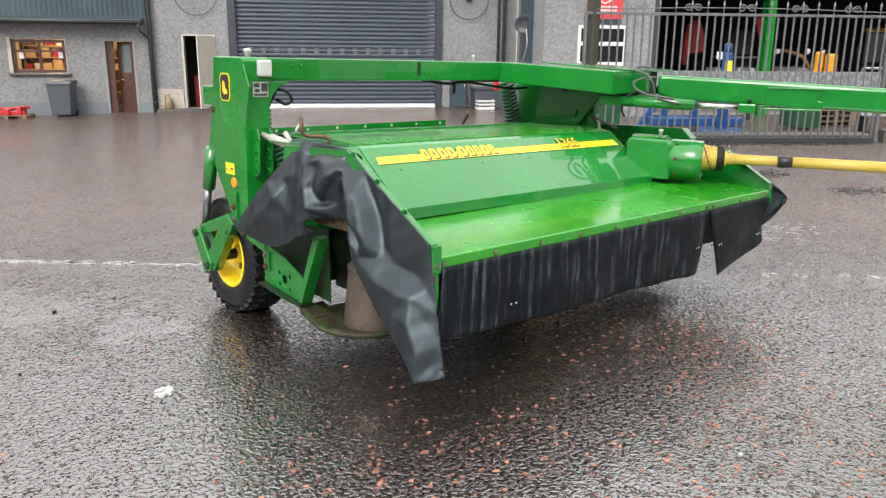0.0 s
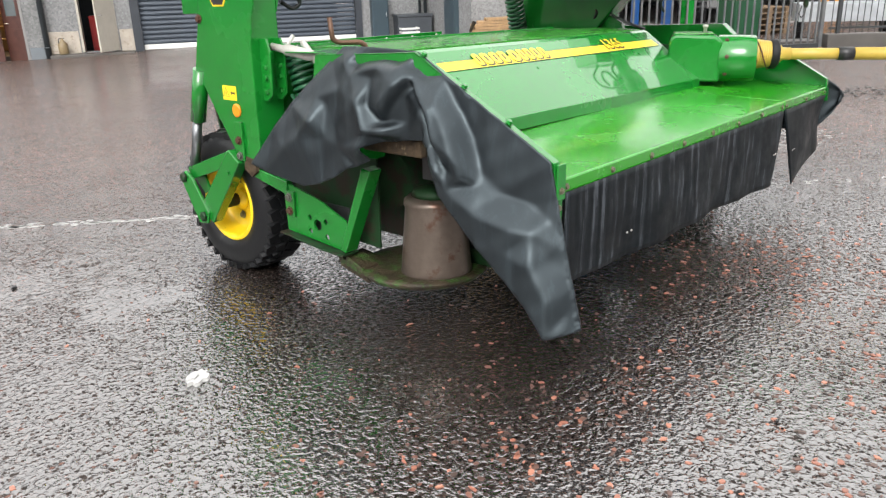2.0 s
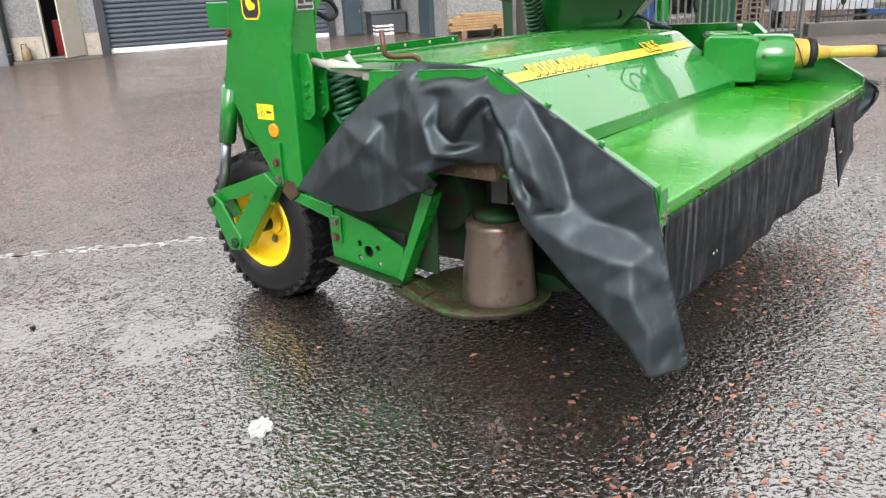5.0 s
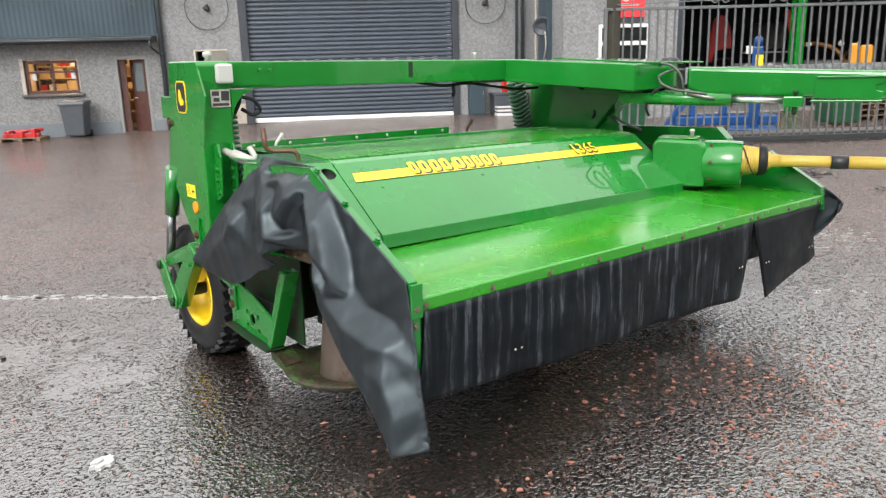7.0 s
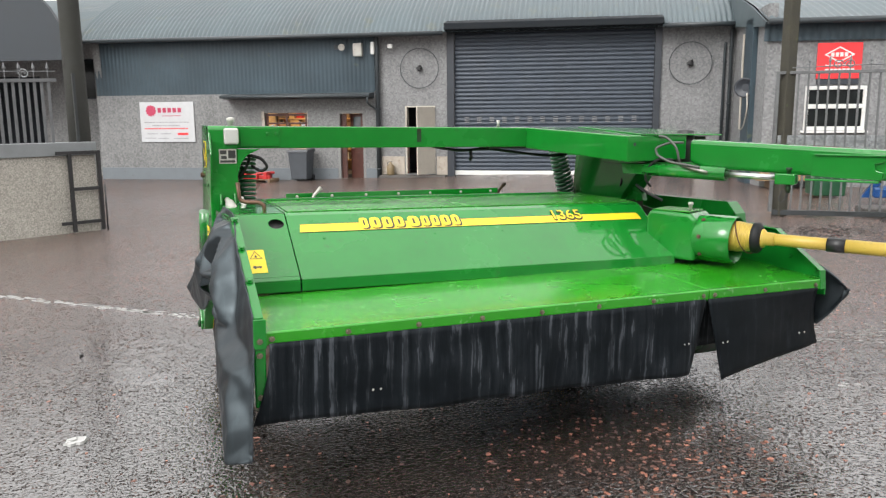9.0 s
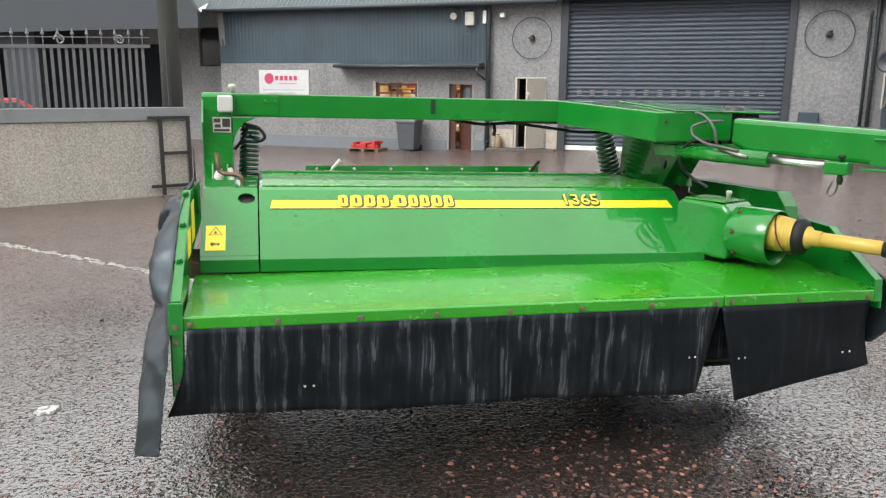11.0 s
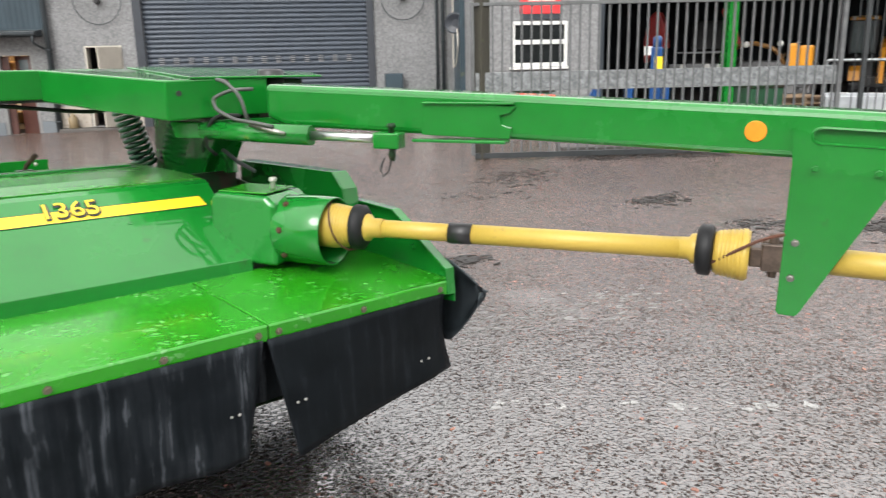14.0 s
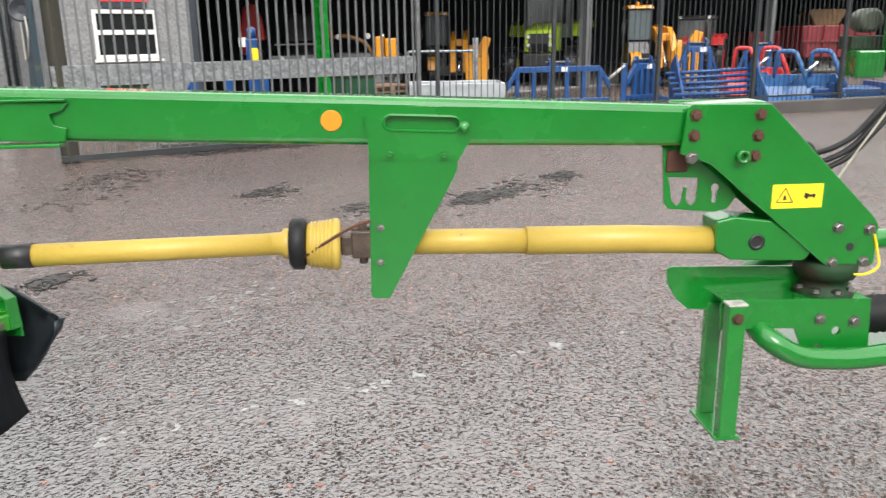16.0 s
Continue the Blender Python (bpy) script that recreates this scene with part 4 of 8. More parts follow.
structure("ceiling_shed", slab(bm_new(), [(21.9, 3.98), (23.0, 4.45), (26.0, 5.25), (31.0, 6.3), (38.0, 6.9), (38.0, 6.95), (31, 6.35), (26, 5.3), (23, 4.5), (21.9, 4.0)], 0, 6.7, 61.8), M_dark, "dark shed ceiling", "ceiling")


def sash_window():
    th = thing("window_2", FM, "white-framed window with horizontal glazing bars", "window", kind="structure")
    bm = bm_new()
    for a, b, c, d in ((7.48, 7.56, 1.31, 2.42), (8.84, 8.92, 1.31, 2.42), (7.56, 8.84, 1.31, 1.41), (7.56, 8.84, 2.33, 2.42), (7.56, 8.84, 1.86, 1.97)):
        box(bm, a, b, 21.70, 21.79, c, d)
    part("window_frame", bm, M_white, th, "white frame", bevel=0.008)
    part("pane", box(bm_new(), 7.56, 8.84, 21.74, 21.75, 1.41, 1.86), M_darkglass, th)
    part("pane", box(bm_new(), 7.56, 8.84, 21.74, 21.75, 1.97, 2.33), M_darkglass, th)
    part("window_sill", slab(bm_new(), [(21.60, 1.25), (21.60, 1.29), (21.78, 1.31), (21.78, 1.25)], 0, 7.42, 8.98), M_white, th)


sash_window()
th = thing("red_sign", FM, "red sign board with a white lozenge emblem and print", "sign")
part("board", box(bm_new(), 7.70, 8.75, 21.72, 21.76, 2.60, 3.48), M_redsign, th, bevel=0.005)
bm = bm_new()
out, inn = [[(8.22 + 0.36 * r * x, 3.19 + 0.20 * r * z) for x, z in ((1, 0), (0, 1), (-1, 0), (0, -1))] for r in (1.0, 0.82)]
for i in range(4):
    j = (i + 1) % 4
    slab(bm, [out[i], out[j], inn[j], inn[i]], 1, 21.71, 21.72)
part("emblem", bm, M_white, th)
for k in range(4):
    part("emblem_bar", box(bm_new(), 8.02 + k * 0.105, 8.02 + k * 0.105 + 0.075, 21.71, 21.72, 3.14, 3.24), M_white, th)
for z in (2.80, 2.90):
    for k in range(7):
        part("print_bar", box(bm_new(), 7.9 + k * 0.1, 7.9 + k * 0.1 + 0.08, 21.71, 21.72, z, z + 0.045), M_white, th)
part("dark_strip", box(bm_new(), 7.72, 8.73, 21.72, 21.76, 2.46, 2.585), M_shutdark, th)

th = thing("extractor_horn", FM, "round metal ventilator on the stanchion with a hanging cable", "ventilator")
bm = bm_new()
lathe(bm, (6.33, 23.2, 2.45), (-0.5, -1, 0), [(0, 0.12), (0.12, 0.16), (0.2, 0.26), (0.22, 0.27), (0.20, 0.22), (0.1, 0.1)], 20)
part("bell", bm, M_shutdark, th)
part("cable", tube(bm_new(), bent([(6.30, 22.95, 2.3), (6.28, 22.7, 1.9), (6.3, 23.2, 1.4), (6.3, 23.6, 1.3)], 0.2), 0.018, 6), M_cream, th)
part("conduit", tube(bm_new(), [(6.46, 24.6, 1.3), (6.46, 24.6, 4.0)], 0.03, 6), M_cream, th)


def shed_column(s, mat):
    th = thing("shed_post", FM, "painted steel I-section post at the shed front", "post", "shed posts", "structure")
    part("web", box(bm_new(), s - 0.012, s + 0.012, 22.05, 22.35, -0.4, 4.2), mat, th)
    for d in (22.03, 22.35):
        part("flange", box(bm_new(), s - 0.13, s + 0.13, d, d + 0.02, -0.4, 4.2), mat, th)


for s, mt in ((13.55, M_green), (24.0, M_fence), (35.5, M_fence), (47.0, M_fence)):
    shed_column(s, mt)

# ---- the lower range to the left, seen past the gate wall ----
# the left shed's openings get their shade from the dark wall colour
structure("wall_left_range", wall_with_openings(-23.0, -15.2, 27.6, 27.9, -0.6, 4.6, [(-17.3, -16.3, 2.5, 4.0), (-23.0, -18.6, -0.6, 3.4)]), M_dash, "shaded grey wall with a small dark window and an open bay", "wall")
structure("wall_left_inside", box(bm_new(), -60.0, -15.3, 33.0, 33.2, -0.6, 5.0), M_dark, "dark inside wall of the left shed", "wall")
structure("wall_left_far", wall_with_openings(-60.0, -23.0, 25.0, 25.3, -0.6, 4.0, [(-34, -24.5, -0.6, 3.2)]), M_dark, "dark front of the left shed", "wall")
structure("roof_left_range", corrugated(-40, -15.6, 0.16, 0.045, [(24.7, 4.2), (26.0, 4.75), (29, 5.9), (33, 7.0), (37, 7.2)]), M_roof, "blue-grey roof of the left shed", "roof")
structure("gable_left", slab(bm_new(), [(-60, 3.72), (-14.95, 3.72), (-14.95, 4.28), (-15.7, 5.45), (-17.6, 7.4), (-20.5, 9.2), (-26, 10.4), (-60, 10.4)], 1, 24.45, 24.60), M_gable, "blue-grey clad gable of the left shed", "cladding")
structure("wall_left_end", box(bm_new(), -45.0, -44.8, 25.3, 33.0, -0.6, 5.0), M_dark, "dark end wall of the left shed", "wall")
structure("window_left", box(bm_new(), -17.25, -16.35, 27.70, 27.72, 2.55, 3.95), M_darkglass, "small dark window", "window")

# the range across the yard, behind the camera
structure("wall_yard_behind", slab(bm_new(), [(-48, -0.8), (-48, 5.6), (-20, 5.6), (-10, 7.4), (0, 5.6), (48, 5.6), (48, -0.8)], 1, -16.3, -16.0), M_dash, "plain rendered range across the yard", "wall")

# ---- pebble-dashed gate wall with its palisade ----
LW = pose(0.62, 12.78, 0, 0, 0, 208)      # runs away from its free end, the yard on its left hand
wall = tagged(part("wall_gate_left", slab(bm_new(), [(0, -0.2), (0, 1.20), (9.5, 1.20), (9.5, -0.2)], 1, -0.24, 0.0), M_pebble, None, "", 0.012), "pebble-dashed boundary wall at the yard entrance", "wall", kind="structure")
wall.matrix_world = LW
cap = tagged(part("wall_cap", box(bm_new(), -0.02, 9.5, -0.27, 0.03, 1.20, 1.40), M_cap, None, "", 0.008), "galvanised steel channel capping the wall", "wall cap", kind="structure")
cap.matrix_world = LW

pal = thing("palisade_fence", LW, "grey steel palisade fence with spear finials and scrolls on the wall", "fence")
bm = bm_new()
box(bm, -0.021, 0.021, -0.006, 0.006, 0, 1.02)
pale_me = mesh_of("pale", bm)
pale_me.materials.append(M_fence)
spear = bm_new()
lathe(spear, (0, 0, 0), (0, 0, 1), [(0, 0.008), (0.10, 0.008), (0.11, 0.022), (0.13, 0.010), (0.16, 0.026), (0.25, 0.002)], 6)
spear_me = mesh_of("finial", spear)
spear_me.materials.append(M_fence)


def drop(x):
    return 0.05 + 0.035 * x


for k in range(82):
    x = 0.56 + k * 0.100
    ob = new("pale", pale_me)
    ob.parent, ob.location, ob.scale = pal, (x, -0.12, 1.402), (1, 1, 1.0 - drop(x))
    if k % 2 == 0:
        ob = new("finial", spear_me)
        ob.parent, ob.location = pal, (x, -0.12, 2.42 - drop(x))
part("top_rail", slab(bm_new(), [(0.45, 2.38 - drop(0.45)), (0.45, 2.43 - drop(0.45)), (9.0, 2.43 - drop(9)), (9.0, 2.38 - drop(9))], 1, -0.15, -0.09), M_fence, pal)
part("crown_rail", slab(bm_new(), [(0.45, 2.53 - drop(0.45)), (0.45, 2.545 - drop(0.45)), (9.0, 2.545 - drop(9)), (9.0, 2.53 - drop(9))], 1, -0.126, -0.114), M_fence, pal)
part("rail", box(bm_new(), 2.9, 3.5, -0.15, -0.125, 1.98, 2.03), M_fence, pal)
for x in (2.9, 3.45, 6.2, 6.75):
    part("post", box(bm_new(), x, x + 0.09, -0.16, -0.06, 1.40, 2.45 - drop(x)), M_galv, pal)
for k in range(9):
    x = 0.9 + k * 0.84
    sp = [(x + 0.075 * (1 - i / 30) * math.cos(i * 0.42), -0.12, 2.50 - drop(x) + 0.075 * (1 - i / 30) * math.sin(i * 0.42)) for i in range(24)]
    part("scroll", tube(bm_new(), sp, 0.013, 6), M_galv, pal)
part("end_bar", box(bm_new(), 0.16, 0.20, -0.16, -0.12, 1.40, 2.45), M_darkfence, pal, "dark end bar")

pole = thing("wooden_pole", pose(0.38, 13.12, 0), "tall mossy wooden pole behind the gate wall", "pole")
bm = bm_new()
tube(bm, [(0, 0, -0.2), (0.01, 0, 2), (0.0, 0.02, 4.2), (0.02, 0.03, 6.4)], [0.17, 0.165, 0.155, 0.15], 14)
part("trunk", bm, M_darkpole, pole)

lad = thing("black_gate_frame", LW, "black steel ladder-shaped frame standing at the wall end", "frame")
for x in (-0.04, 0.40):
    part("upright", box(bm_new(), x, x + 0.055, 0.05, 0.10, 0.02, 1.27), M_black, lad, bevel=0.004)
for z in (0.14, 0.66, 1.22):
    part("rung", box(bm_new(), -0.04, (0.40 if z == 0.66 else 0.62), 0.055, 0.095, z, z + 0.05), M_black, lad, bevel=0.004)
part("drop_bolt", tube(bm_new(), [(-0.07, 0.10, 0.004), (-0.07, 0.10, 0.75)], 0.014, 8), M_black, lad)

# ---- the big yard gate to the right ----
GM = pose(11.5, 10.3, 0, 0, 0, -34.4)
gate = thing("metal_gate", GM, "tall galvanised barred gate with spear finials, standing open", "gate")
bm = bm_new()
box(bm, 0.10, 6.10, -0.03, 0.03, 2.40, 2.45)
box(bm, 0.06, 0.12, -0.03, 0.03, 0.06, 2.45)
box(bm, 6.08, 6.15, -0.035, 0.035, 0.02, 2.75)
part("gate_frame", bm, M_bargalv, gate, bevel=0.004)
# rail coloured dark to include the shadow between it and the ground
part("bottom_rail", box(bm_new(), 0.12, 6.08, -0.04, 0.03, 0.010, 0.095), M_darkfence, gate, "dark bottom rail, taking in the shaded gap beneath", bevel=0.004)
part("band", box(bm_new(), 0.14, 6.06, -0.012, 0.012, 1.08, 1.38), M_galv, gate, "broad galvanised sheet band", bevel=0.004)
bm = bm_new()
box(bm, -0.015, 0.015, -0.015, 0.015, 0.095, 2.40)
bar_me = mesh_of("bar", bm)
bar_me.materials.append(M_bargalv)
for k in range(38):
    x = 0.26 + k * 0.1555
    ob = new("bar", bar_me)
    ob.parent, ob.location = gate, (x, 0.0, 0)
    if k % 2 == 0:
        ob = new("finial", spear_me)
        ob.parent, ob.location = gate, (x, 0, 2.445)
part("crown_rail", tube(bm_new(), [(0.2 + 5.8 * i / 24, 0, 2.50 + 0.05 * math.sin(i * math.pi / 24)) for i in range(25)], 0.009, 6), M_fence, gate)
for k in range(5):
    for sg in (-1, 1):
        x = 1.1 + k * 1.05
        sp = [(x + sg * (0.09 - 0.085 * (1 - i / 30) * math.cos(i * 0.42)), 0, 2.545 + 0.075 * (1 - i / 30) * math.sin(i * 0.42)) for i in range(22)]
        part("scroll", tube(bm_new(), sp, 0.010, 6), M_fence, gate)
gp = thing("gate_post", pose(11.75, 10.22, 0), "square mossy timber gate post", "post")
part("post", box(bm_new(), -0.095, 0.095, -0.095, 0.095, -0.1, 3.66), M_pole, gp, bevel=0.02)
part("cap", slab(bm_new(), [(-0.12, 3.66), (0.12, 3.66), (0.10, 3.74), (-0.10, 3.74)], 1, -0.12, 0.12), M_pole, gp, bevel=0.01)
structure("gate_kerb", box(bm_new(), 1.6, 6.3, 0.20, 0.75, -0.1, 0.13), M_concrete, "dark wet concrete kerb behind the gate", "kerb", GM, 0.02)

# ---- low wall and fence along the machinery park ----
E1, E2 = Vector((16.70, 6.74, 0)), Vector((30.0, -7.5, 0))
fa = math.degrees(math.atan2((E2 - E1).y, (E2 - E1).x))
FW = pose(E1.x, E1.y, 0, 0, 0, fa)
flen = (E2 - E1).length
lw = tagged(part("kerb_wall", box(bm_new(), 0, flen, 0, 0.28, -0.2, 0.25), M_concrete, None, "", 0.02), "low wet concrete kerb wall under the fence", "kerb", kind="structure")
lw.matrix_world = FW
bf = thing("bar_fence", FW, "dark steel vertical-bar fence on a low kerb wall", "fence")
bm = bm_new()
tube(bm, [(0, 0, 0.25), (0, 0, 2.72)], 0.009, 6)
fbar = mesh_of("bar", bm)
fbar.materials.append(M_darkfence)
n = int(flen / 0.125)
for k in range(n):
    ob = new("bar", fbar)
    ob.parent, ob.location = bf, (0.1 + k * 0.125, 0.14, 0)
for k in range(9):
    part("post", box(bm_new(), 0.2 + k * 2.35, 0.27 + k * 2.35, 0.10, 0.18, 0.25, 2.75), M_darkfence, bf, bevel=0.005)
for z in (0.34, 2.66):
    part("rail", box(bm_new(), 0.05, flen, 0.128, 0.152, z, z + 0.04), M_darkfence, bf)

# ---- the mower ----
from mathutils import geometry

MW = pose(2.13, 2.70, 0, 0, 1.0, 3.8)     # u along the front edge, v to the rear
mower = thing("mower_conditioner", MW, "green trailed mower conditioner with black curtains, parked on the wet yard", "mower")
B_zinc = hexbolt_mesh(0.010, 0.010, M_zinc)
B_lip = hexbolt_mesh(0.0100, 0.009, M_lipbolt)
B_big = hexbolt_mesh(0.017, 0.016, M_zinc)
B_rust = hexbolt_mesh(0.0165, 0.016, M_rust)
B_speck = hexbolt_mesh(0.010, 0.009, M_rust)
B_flush = hexbolt_mesh(0.0075, 0.003, M_green)
B_green = hexbolt_mesh(0.012, 0.012, M_green)
dome = bm_new()
lathe(dome, (0, 0, 0), (0, 0, 1), [(0, 0.0115), (0.003, 0.0105), (0.006, 0.006), (0.007, 0.001)], 10)
disc = bm_new()
lathe(disc, (0, 0, 0), (0, 0, 1), [(0, 0.0058), (0.002, 0.0050), (0.003, 0.001)], 8)
STUD = mesh_of("stud", disc)
STUD.materials.append(M_alu)
head_ = bm_new()
lathe(head_, (0, 0, 0), (0, 0, 1), [(0, 0.012), (0.003, 0.011), (0.007, 0.001)], 10)
PALE = mesh_of("rail_rivet", head_)
PALE.materials.append(M_alu)
RIVET = mesh_of("rivet", dome)
RIVET.materials.append(M_rivet)


def rivet(parent, at, way):
    ob = bolt(RIVET, parent, at, way)
    ob.name = "rivet"
    return ob


def plate(pts, holes, thick, m):
    """A flat sheet in its own xy plane with round or slotted holes, thick towards -z."""
    verts, edges, loops = [], [], []
    for loop in [pts] + holes:
        k = len(verts)
        verts += [Vector(p) for p in loop]
        edges += [(k + i, k + (i + 1) % len(loop)) for i in range(len(loop))]
        loops.append(list(range(k, k + len(loop))))
    vs, es, fs, *_ = geometry.delaunay_2d_cdt(verts, edges, [loops[0]], 1, 1e-5)
    bm = bm_new()
    bv = [bm.verts.new((p.x, p.y, 0)) for p in vs]

    def within(c, loop):
        hit = False
        for i in range(len(loop)):
            (x0, y0), (x1, y1) = loop[i], loop[(i + 1) % len(loop)]
            if (y0 > c[1]) != (y1 > c[1]) and c[0] < (x1 - x0) * (c[1] - y0) / (y1 - y0) + x0:
                hit = not hit
        return hit
    for f in fs:
        c = sum((vs[i] for i in f), Vector((0, 0))) / len(f)
        if not any(within(c, h) for h in holes):
            bm.faces.new([bv[i] for i in f])
    ret = bmesh.ops.extrude_face_region(bm, geom=bm.faces[:])
    for v in [g for g in ret["geom"] if isinstance(g, bmesh.types.BMVert)]:
        v.co.z -= thick
    bm.transform(m)
    loose = [v for v in bm.verts if not v.link_faces]
    bmesh.ops.delete(bm, geom=loose, context="VERTS")
    return bm


def circle(x, y, r, n=16):
    return [(x + r * math.cos(k * math.tau / n), y + r * math.sin(k * math.tau / n)) for k in range(n)]


UP_SIDE = Matrix(((0, 0, -1, 0), (1, 0, 0, 0), (0, 1, 0, 0), (0, 0, 0, 1)))    # plate (v, z) facing -u

# deck: front apron in two lengths
deck_prof = [(-0.005, 0.775), (-0.005, 0.828), (0.0, 0.835), (0.66, 0.855), (0.66, 0.848), (0.006, 0.827), (0.003, 0.775)]
for u0, u1, us in ((-0.014, 2.415, (0.013, 0.356, 0.697, 1.027, 1.358, 1.697, 2.042, 2.378)), (2.421, 3.285, (2.458, 2.825, 3.215))):
    apron = part("apron_panel", slab(bm_new(), deck_prof, 0, u0, u1), M_deck, mower, "wet green front apron panel", bevel=0.003)
    for u in us:
        bolt(B_lip, apron, (u, -0.005, 0.803), (0, -1, 0))
# black block added for the dark, shaded space under the hood
part("underhood_shade_block", box(bm_new(), 0.06, 3.2, 0.665, 0.74, 0.72, 0.90), M_black, mower)

# hood
HOOD = Matrix(((1, 0, 0, 0), (0, 1, 0, 0), (-0.008, 0, 1, 0.012), (0, 0, 0, 1)))     # it sags a little towards its far end
FV, FZ = 0.640, 0.915          # the fold at the foot of the slope
KV, KZ = 1.035, 1.212          # the fold at its top
SL = math.atan2(KZ - FZ, KV - FV)
hood_prof = [(0.634, 0.852), (FV, FZ), (KV - 0.01, KZ - 0.008), (KV + 0.02, KZ + 0.004), (1.30, 1.224), (1.95, 1.209), (2.63, 1.128), (2.63, 1.121), (1.95, 1.202), (1.30, 1.217), (KV + 0.02, KZ - 0.003), (FV + 0.010, FZ - 0.004), (0.642, 0.852)]
hood = part("hood", slab(bm_new(), hood_prof, 0, 0.291, 2.700, HOOD), M_green, mower, "glossy green sloping hood with a yellow stripe", bevel=0.004)


def on_slope(u, v, lift=0.0):
    """A frame on the hood's slope: x along u, y up the slope, z out."""
    z = FZ + (v - FV) * math.tan(SL)
    return HOOD @ Matrix.Translation((u, v, z)) @ Matrix.Rotation(SL, 4, "X") @ Matrix.Translation((0, 0, lift))


SV = FV + 0.373 * math.cos(SL)          # middle of the stripe
ST = on_slope(1.5, SV, 0.001)
part("stripe", slab(bm_new(), [(0.346 - 1.5, -0.030), (2.636 - 1.5, -0.030), (2.622 - 1.5, 0.030), (0.358 - 1.5, 0.030)], 2, 0, 0.0015, ST), M_yellow, hood, "yellow stripe")
edge = bm_new()
box(edge, 0.358 - 1.5, 2.622 - 1.5, 0.030, 0.033, 0, 0.0018, ST)
box(edge, 0.346 - 1.5, 2.636 - 1.5, -0.033, -0.030, 0, 0.0018, ST)
part("stripe_edge", edge, M_ink, hood, "thin dark edge of the stripe")
# maker's name as plain blocks


def rounded_bar(x0, x1, y0, y1, m):
    r = min(x1 - x0, y1 - y0) * 0.32
    pts = [(cx + r * math.cos(a), cy + r * math.sin(a)) for cx, cy, a0 in ((x1 - r, y1 - r, 0), (x0 + r, y1 - r, 90), (x0 + r, y0 + r, 180), (x1 - r, y0 + r, 270)) for a in (radians(a0), radians(a0 + 45), radians(a0 + 90))]
    return slab(bm_new(), pts, 2, 0, 0.001, m)


x = 0.700
for w in (0.05, 0.062, 0.058, 0.060, 0, 0.070, 0.050, 0.050, 0.058, 0.050):
    if not w:
        x += 0.014
        continue
    part("name_shadow", rounded_bar(x - 1.496, x - 1.490 + w, -0.026, 0.060, on_slope(1.5, SV, 0.0030)), M_ink, hood)
    part("name_block", rounded_bar(x - 1.5, x - 1.5 + w, -0.018, 0.066, on_slope(1.5, SV, 0.0045)), M_yellow, hood)
    part("name_slot", rounded_bar(x - 1.5 + w * 0.42, x - 1.5 + w * 0.62, 0.004, 0.046, on_slope(1.5, SV, 0.0058)), M_ink, hood)
    x += w + 0.013
lettering("1365", 0.118, 0.0003, on_slope(2.076, SV + 0.018, 0.006), M_ink, "model_number_shadow", hood, "", 0.006)
lettering("1365", 0.118, 0.0008, on_slope(2.073, SV + 0.021, 0.0085), M_yellow, "model_number", hood, "yellow model number 1365")
for u in (0.473, 1.138, 1.582, 2.28):
    bolt(B_flush, hood, on_slope(u, 0.875, 0.0) @ Vector((0, 0, 0)), (0, -0.6, 0.8)).name = "rivet"

# top sheet with its drops, a little proud of the hood
top_prof = [(1.08, 1.2215), (1.30, 1.2285), (1.95, 1.2135), (2.63, 1.1325), (2.63, 1.129), (1.95, 1.210), (1.30, 1.225), (1.08, 1.2175)]
part("top_sheet", slab(bm_new(), top_prof, 0, 0.31, 2.69, HOOD), M_deck, mower, "wet mottled green top sheet")
part("top_seam", slab(bm_new(), [(1.72, 1.220), (1.72, 1.232), (1.74, 1.232), (1.74, 1.220)], 0, 0.31, 2.60, HOOD), M_green, mower, bevel=0.002)
# left hood panel with hole
lp_ = part("hood_end_panel", slab(bm_new(), [(0.634, 0.852), (FV, FZ), (0.66, FZ + 0.02 * math.tan(SL)), (0.66, FZ + 0.02 * math.tan(SL) - 0.007), (FV + 0.010, FZ - 0.004), (0.642, 0.852)], 0, 0.010, 0.284, HOOD), M_green, mower, bevel=0.003)
part("hood_end_top", slab(bm_new(), [(KV, KZ), (KV + 0.025, KZ + 0.005), (1.30, 1.224), (1.55, 1.218), (1.55, 1.211), (1.30, 1.217), (KV + 0.025, KZ - 0.002), (KV, KZ - 0.007)], 0, 0.010, 0.284, HOOD), M_green, lp_, bevel=0.003)
L = (KV - 0.66) / math.cos(SL)
hole = [(0.228 - 0.147 + 0.043 * math.cos(k * math.tau / 20), L - 0.076 + 0.038 * math.sin(k * math.tau / 20)) for k in range(20)]
part("slope_sheet", plate([(-0.137, 0), (0.137, 0), (0.137, L), (-0.137, L)], [hole], 0.006, on_slope(0.147, 0.66, 0.0)), M_green, lp_)
# black plate set below the hole to give its depth a shaded look
part("hole_shade_plate", plate([(-0.06, -0.06), (0.06, -0.06), (0.06, 0.06), (-0.06, 0.06)], [], 0.004, on_slope(0.228, 0.974, -0.03)), M_ink, lp_, "dark plate in place of the shade in the panel's hole")


